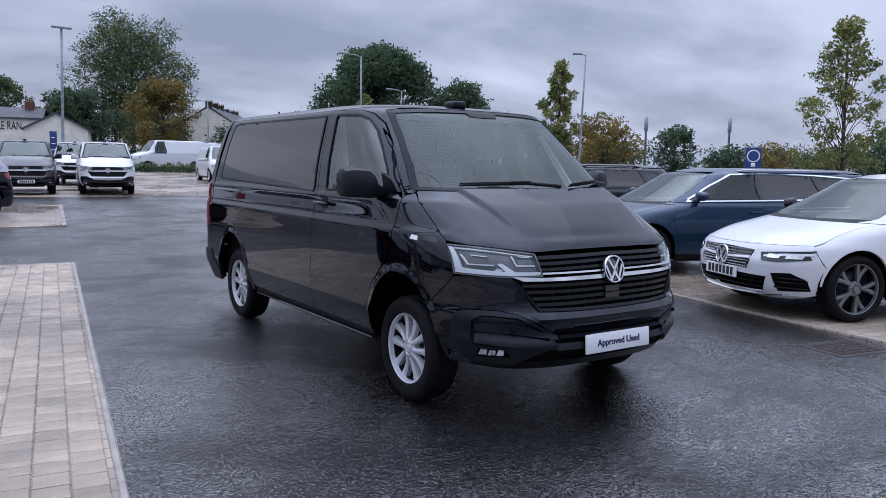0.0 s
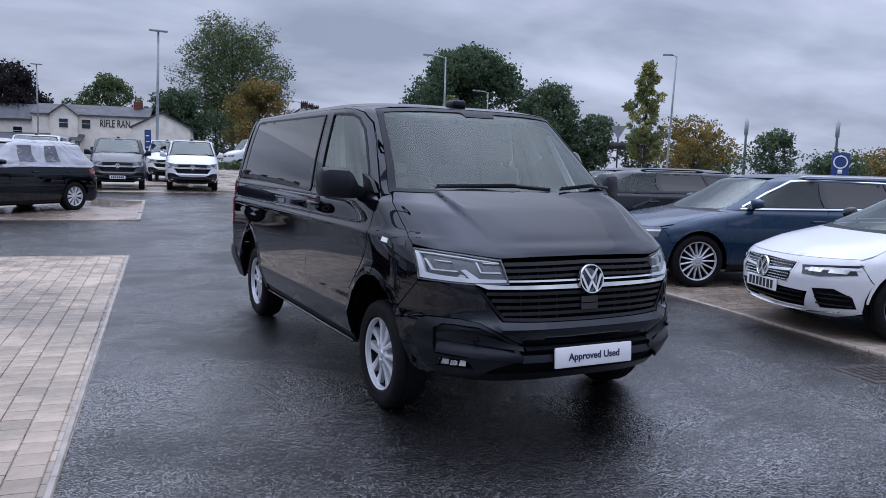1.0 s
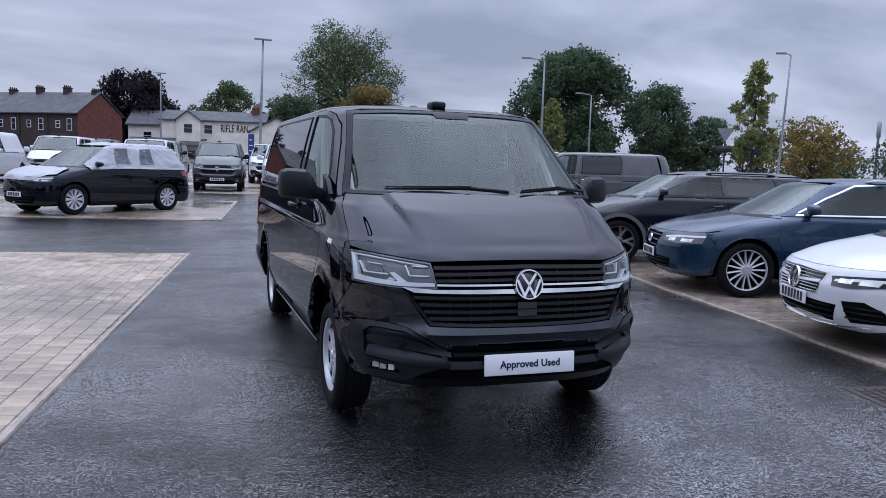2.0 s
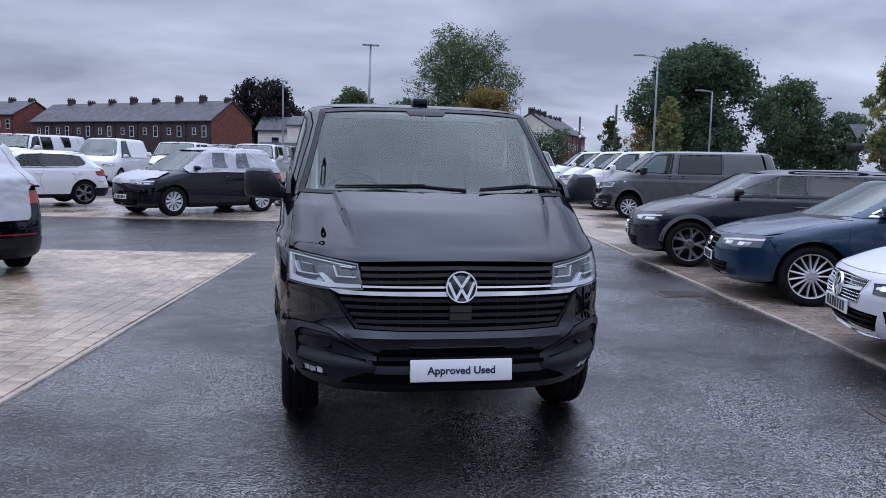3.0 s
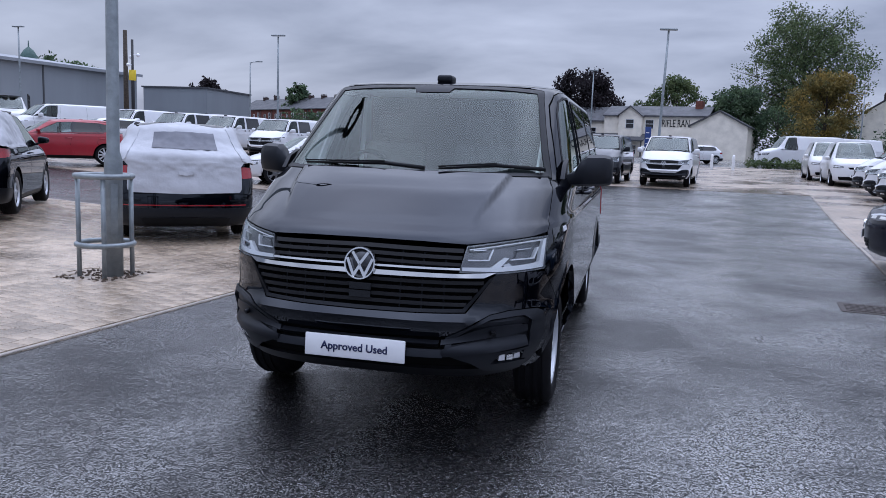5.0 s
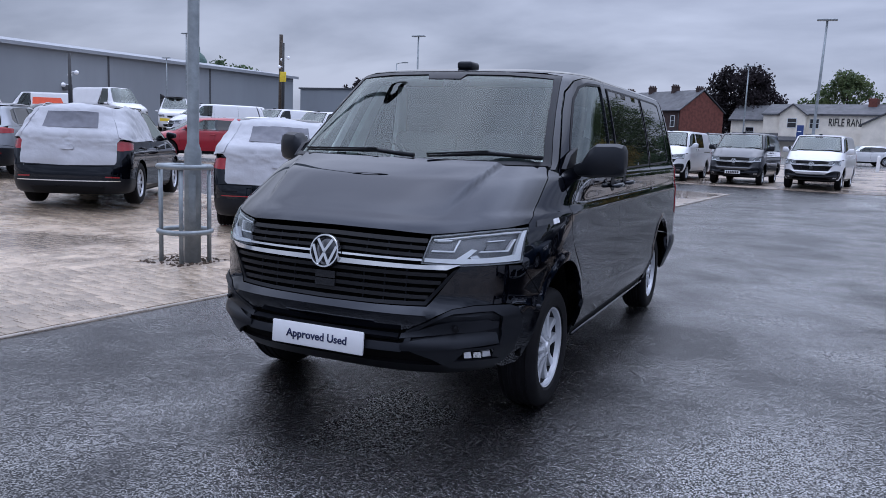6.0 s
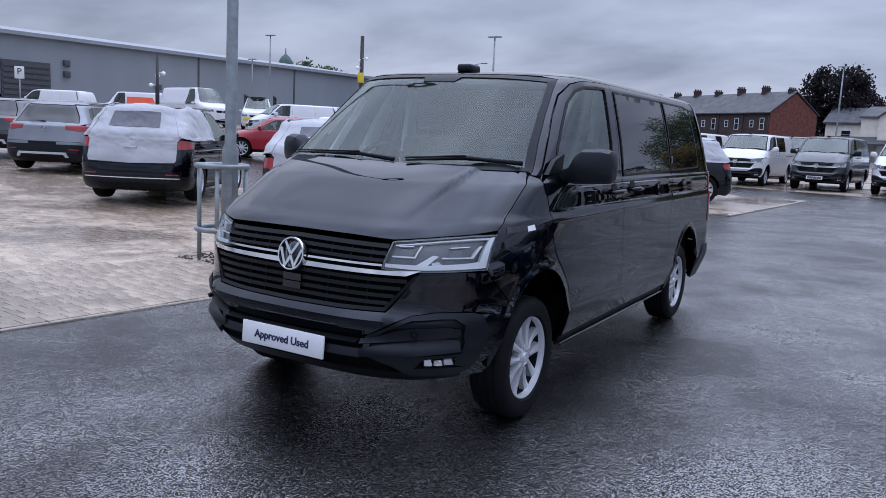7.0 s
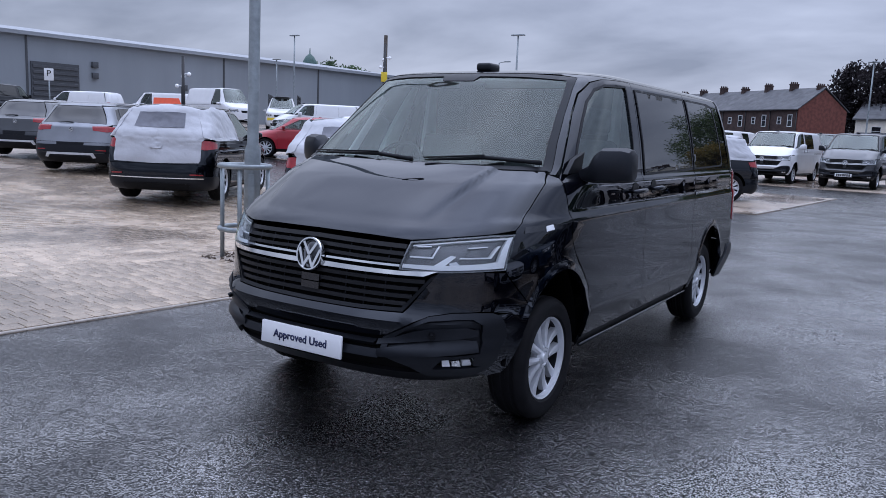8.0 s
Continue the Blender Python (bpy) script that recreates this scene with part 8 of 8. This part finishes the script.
# iron covers
for nm, x, y, w, d, a, lab in (("manhole_cover", 2.95, -0.68, 0.62, 0.45, -10, "rusty iron manhole cover set in tarmac"), ("drain_cover", 3.6, 3.85, 0.55, 0.5, -8, "grey iron drain cover set in tarmac")):
    mc = thing(nm, lab, "cover", m=pose(x, y, 0.004, 0, 0, a))
    iron = mat("cast_iron", (0.055, 0.045, 0.042), 0.6, metal=0.3, var=0.35, scale=12, bump=0.003, bscale=90)
    bm = bmesh.new()
    box(bm, (-w / 2, -d / 2, -0.02), (w / 2, d / 2, 0.002), 0.002, segs=1)
    part("frame", bm, iron, mc)
    bm = bmesh.new()
    for i in range(7):
        for j in range(5):
            cx, cy = -w / 2 + 0.05 + (w - 0.1) * (i + 0.5) / 7, -d / 2 + 0.05 + (d - 0.1) * (j + 0.5) / 5
            box(bm, (cx - 0.028, cy - 0.03, 0.002), (cx + 0.028, cy + 0.03, 0.007))
    part("tread_studs", bm, iron, mc)


# ---- paving laid block by block next to the lane ----
def block_mesh(name, w, d, h=0.010, bev=0.005):
    bm = bmesh.new()
    lo = [bm.verts.new((x * w / 2, y * d / 2, 0.0)) for x, y in ((-1, -1), (1, -1), (1, 1), (-1, 1))]
    md = [bm.verts.new((x * w / 2, y * d / 2, h - bev * 0.5)) for x, y in ((-1, -1), (1, -1), (1, 1), (-1, 1))]
    hi = [bm.verts.new((x * (w / 2 - bev), y * (d / 2 - bev), h)) for x, y in ((-1, -1), (1, -1), (1, 1), (-1, 1))]
    for a, b in ((lo, md), (md, hi)):
        for k in range(4):
            bm.faces.new((a[k], a[(k + 1) % 4], b[(k + 1) % 4], b[k]))
    bm.faces.new(hi)
    return finish(bm, name, M_BLOCK, 0)


BLOCKS = {d: block_mesh("paving_block", 0.154, d - 0.006) for d in (0.08, 0.12, 0.16)}


def lay(parent_name, origin, turn, cols, a0, a1, inside, singles, seed):
    """Lays columns of blocks; the first ones are objects of their own, the rest one mesh."""
    rnd = random.Random(seed)
    parent = bpy.data.objects[parent_name]
    base = pose(origin[0], origin[1], 0, 0, 0, turn)
    verts, faces = [], []
    todo = []
    for c in range(cols):
        a = a0 + rnd.random() * 0.1
        while a < a1:
            d = 0.16 if c < 2 else rnd.choice((0.08, 0.16, 0.16, 0.12))
            p = base @ Vector((-(0.08 + c * 0.16), a + d / 2, 0))
            if inside(p.x, p.y):
                todo.append((c, a, d, p))
            a += d
    single = {id(q) for q in sorted(todo, key=lambda q: (q[3] - Vector((-2.9, 0.6, 0))).length)[:singles]}
    for q in todo:
        c, a, d, p = q
        me = BLOCKS[d]
        m = Matrix.Translation((p.x, p.y, rise(p.x, p.y) + 0.004)) @ pose(0, 0, 0, rnd.gauss(0, 0.35), rnd.gauss(0, 0.35), turn + rnd.gauss(0, 0.3))
        if id(q) in single:
            ob = new("paving_block", me)
            ob.parent = parent
            ob.matrix_basis = m
        else:
            o = len(verts)
            verts += [tuple(m @ v.co) for v in me.vertices]
            faces += [tuple(o + i for i in f.vertices) for f in me.polygons]
    me = bpy.data.meshes.new("paving_blocks")
    me.from_pydata(verts, [], faces)
    me.materials.append(M_BLOCK)
    ob = new("paving_blocks", me)
    ob.parent = parent
    tagged(ob, kind="stuff")


TURN_L = -math.degrees(math.atan(0.1287))
TURN_R = -math.degrees(math.atan(0.1467))
lay("pavement_near", (lane_left(0) - 0.065, 0), TURN_L, 84, -3.0, 10.0, lambda x, y: y < 7.75 - 0.1287 * (x + 1.5) and not (abs(x + 3.98) < 0.36 and abs(y - 2.42) < 0.36), 280, 1)
lay("pavement_right", (lane_right(0) + 5.2, 0), TURN_R, 31, -3.0, 12.5, lambda x, y: True, 0, 2)
lay("pavement_island", (lane_left(14) - 0.105 - 0.1287 * 14, 0), TURN_L, 30, 14.2, 22.0, lambda x, y: 14.3 - 0.1287 * (x + 0.76) < y < 20.45 - 0.1287 * (x - 0.1), 0, 3)

# concrete edging along the bays
def edging(name, x0, slope, y0, y1, w, top):
    holder = bpy.data.objects[name]
    n = int((y1 - y0) / 0.92)
    turn = -math.degrees(math.atan(slope))
    for k in range(n):
        y = y0 + (k + 0.5) * (y1 - y0) / n
        x = x0 + slope * y
        if k == 0:
            bm = bmesh.new()
            L = (y1 - y0) / n / math.cos(radians(turn)) - 0.006
            box(bm, (-w / 2, -L / 2, -0.05), (w / 2, L / 2, top), 0.006, segs=1)
            me = finish(bm, "edging_stone", M_EDGE, 0)
        ob = new("edging_stone", me)
        ob.parent = holder
        ob.matrix_basis = pose(x, y, rise(x, y) + random.Random(k).uniform(-0.002, 0.003), 0, 0, turn + random.Random(k + 9).uniform(-0.25, 0.25))


edging("pavement_near", -2.57 - 0.022, 0.1287, -6.0, 7.9, 0.036, 0.014)
edging("pavement_island", -2.57 - 0.05, 0.1287, 14.1, 20.7, 0.09, 0.028)
edging("pavement_right", 3.52 + 0.03, 0.1467, -6.0, 28.0, 0.045, 0.022)

# loose stones in the square round the lamp column
rng = random.Random(5)
bm = bmesh.new()
for k in range(150):
    s = rng.uniform(0.010, 0.022)
    p = Vector((-3.98 + rng.uniform(-0.33, 0.33), 2.42 + rng.uniform(-0.33, 0.33), 0.008))
    bmesh.ops.create_icosphere(bm, subdivisions=1, radius=s, matrix=Matrix.Translation(p) @ pose(0, 0, 0, rng.uniform(0, 90), rng.uniform(0, 90), 0) @ Matrix.Diagonal((1, 0.8, 0.6, 1)))
tagged(part("gravel", bm, M_SOIL, smooth=0), "dark gravel round the lamp column", "gravel", kind="stuff")
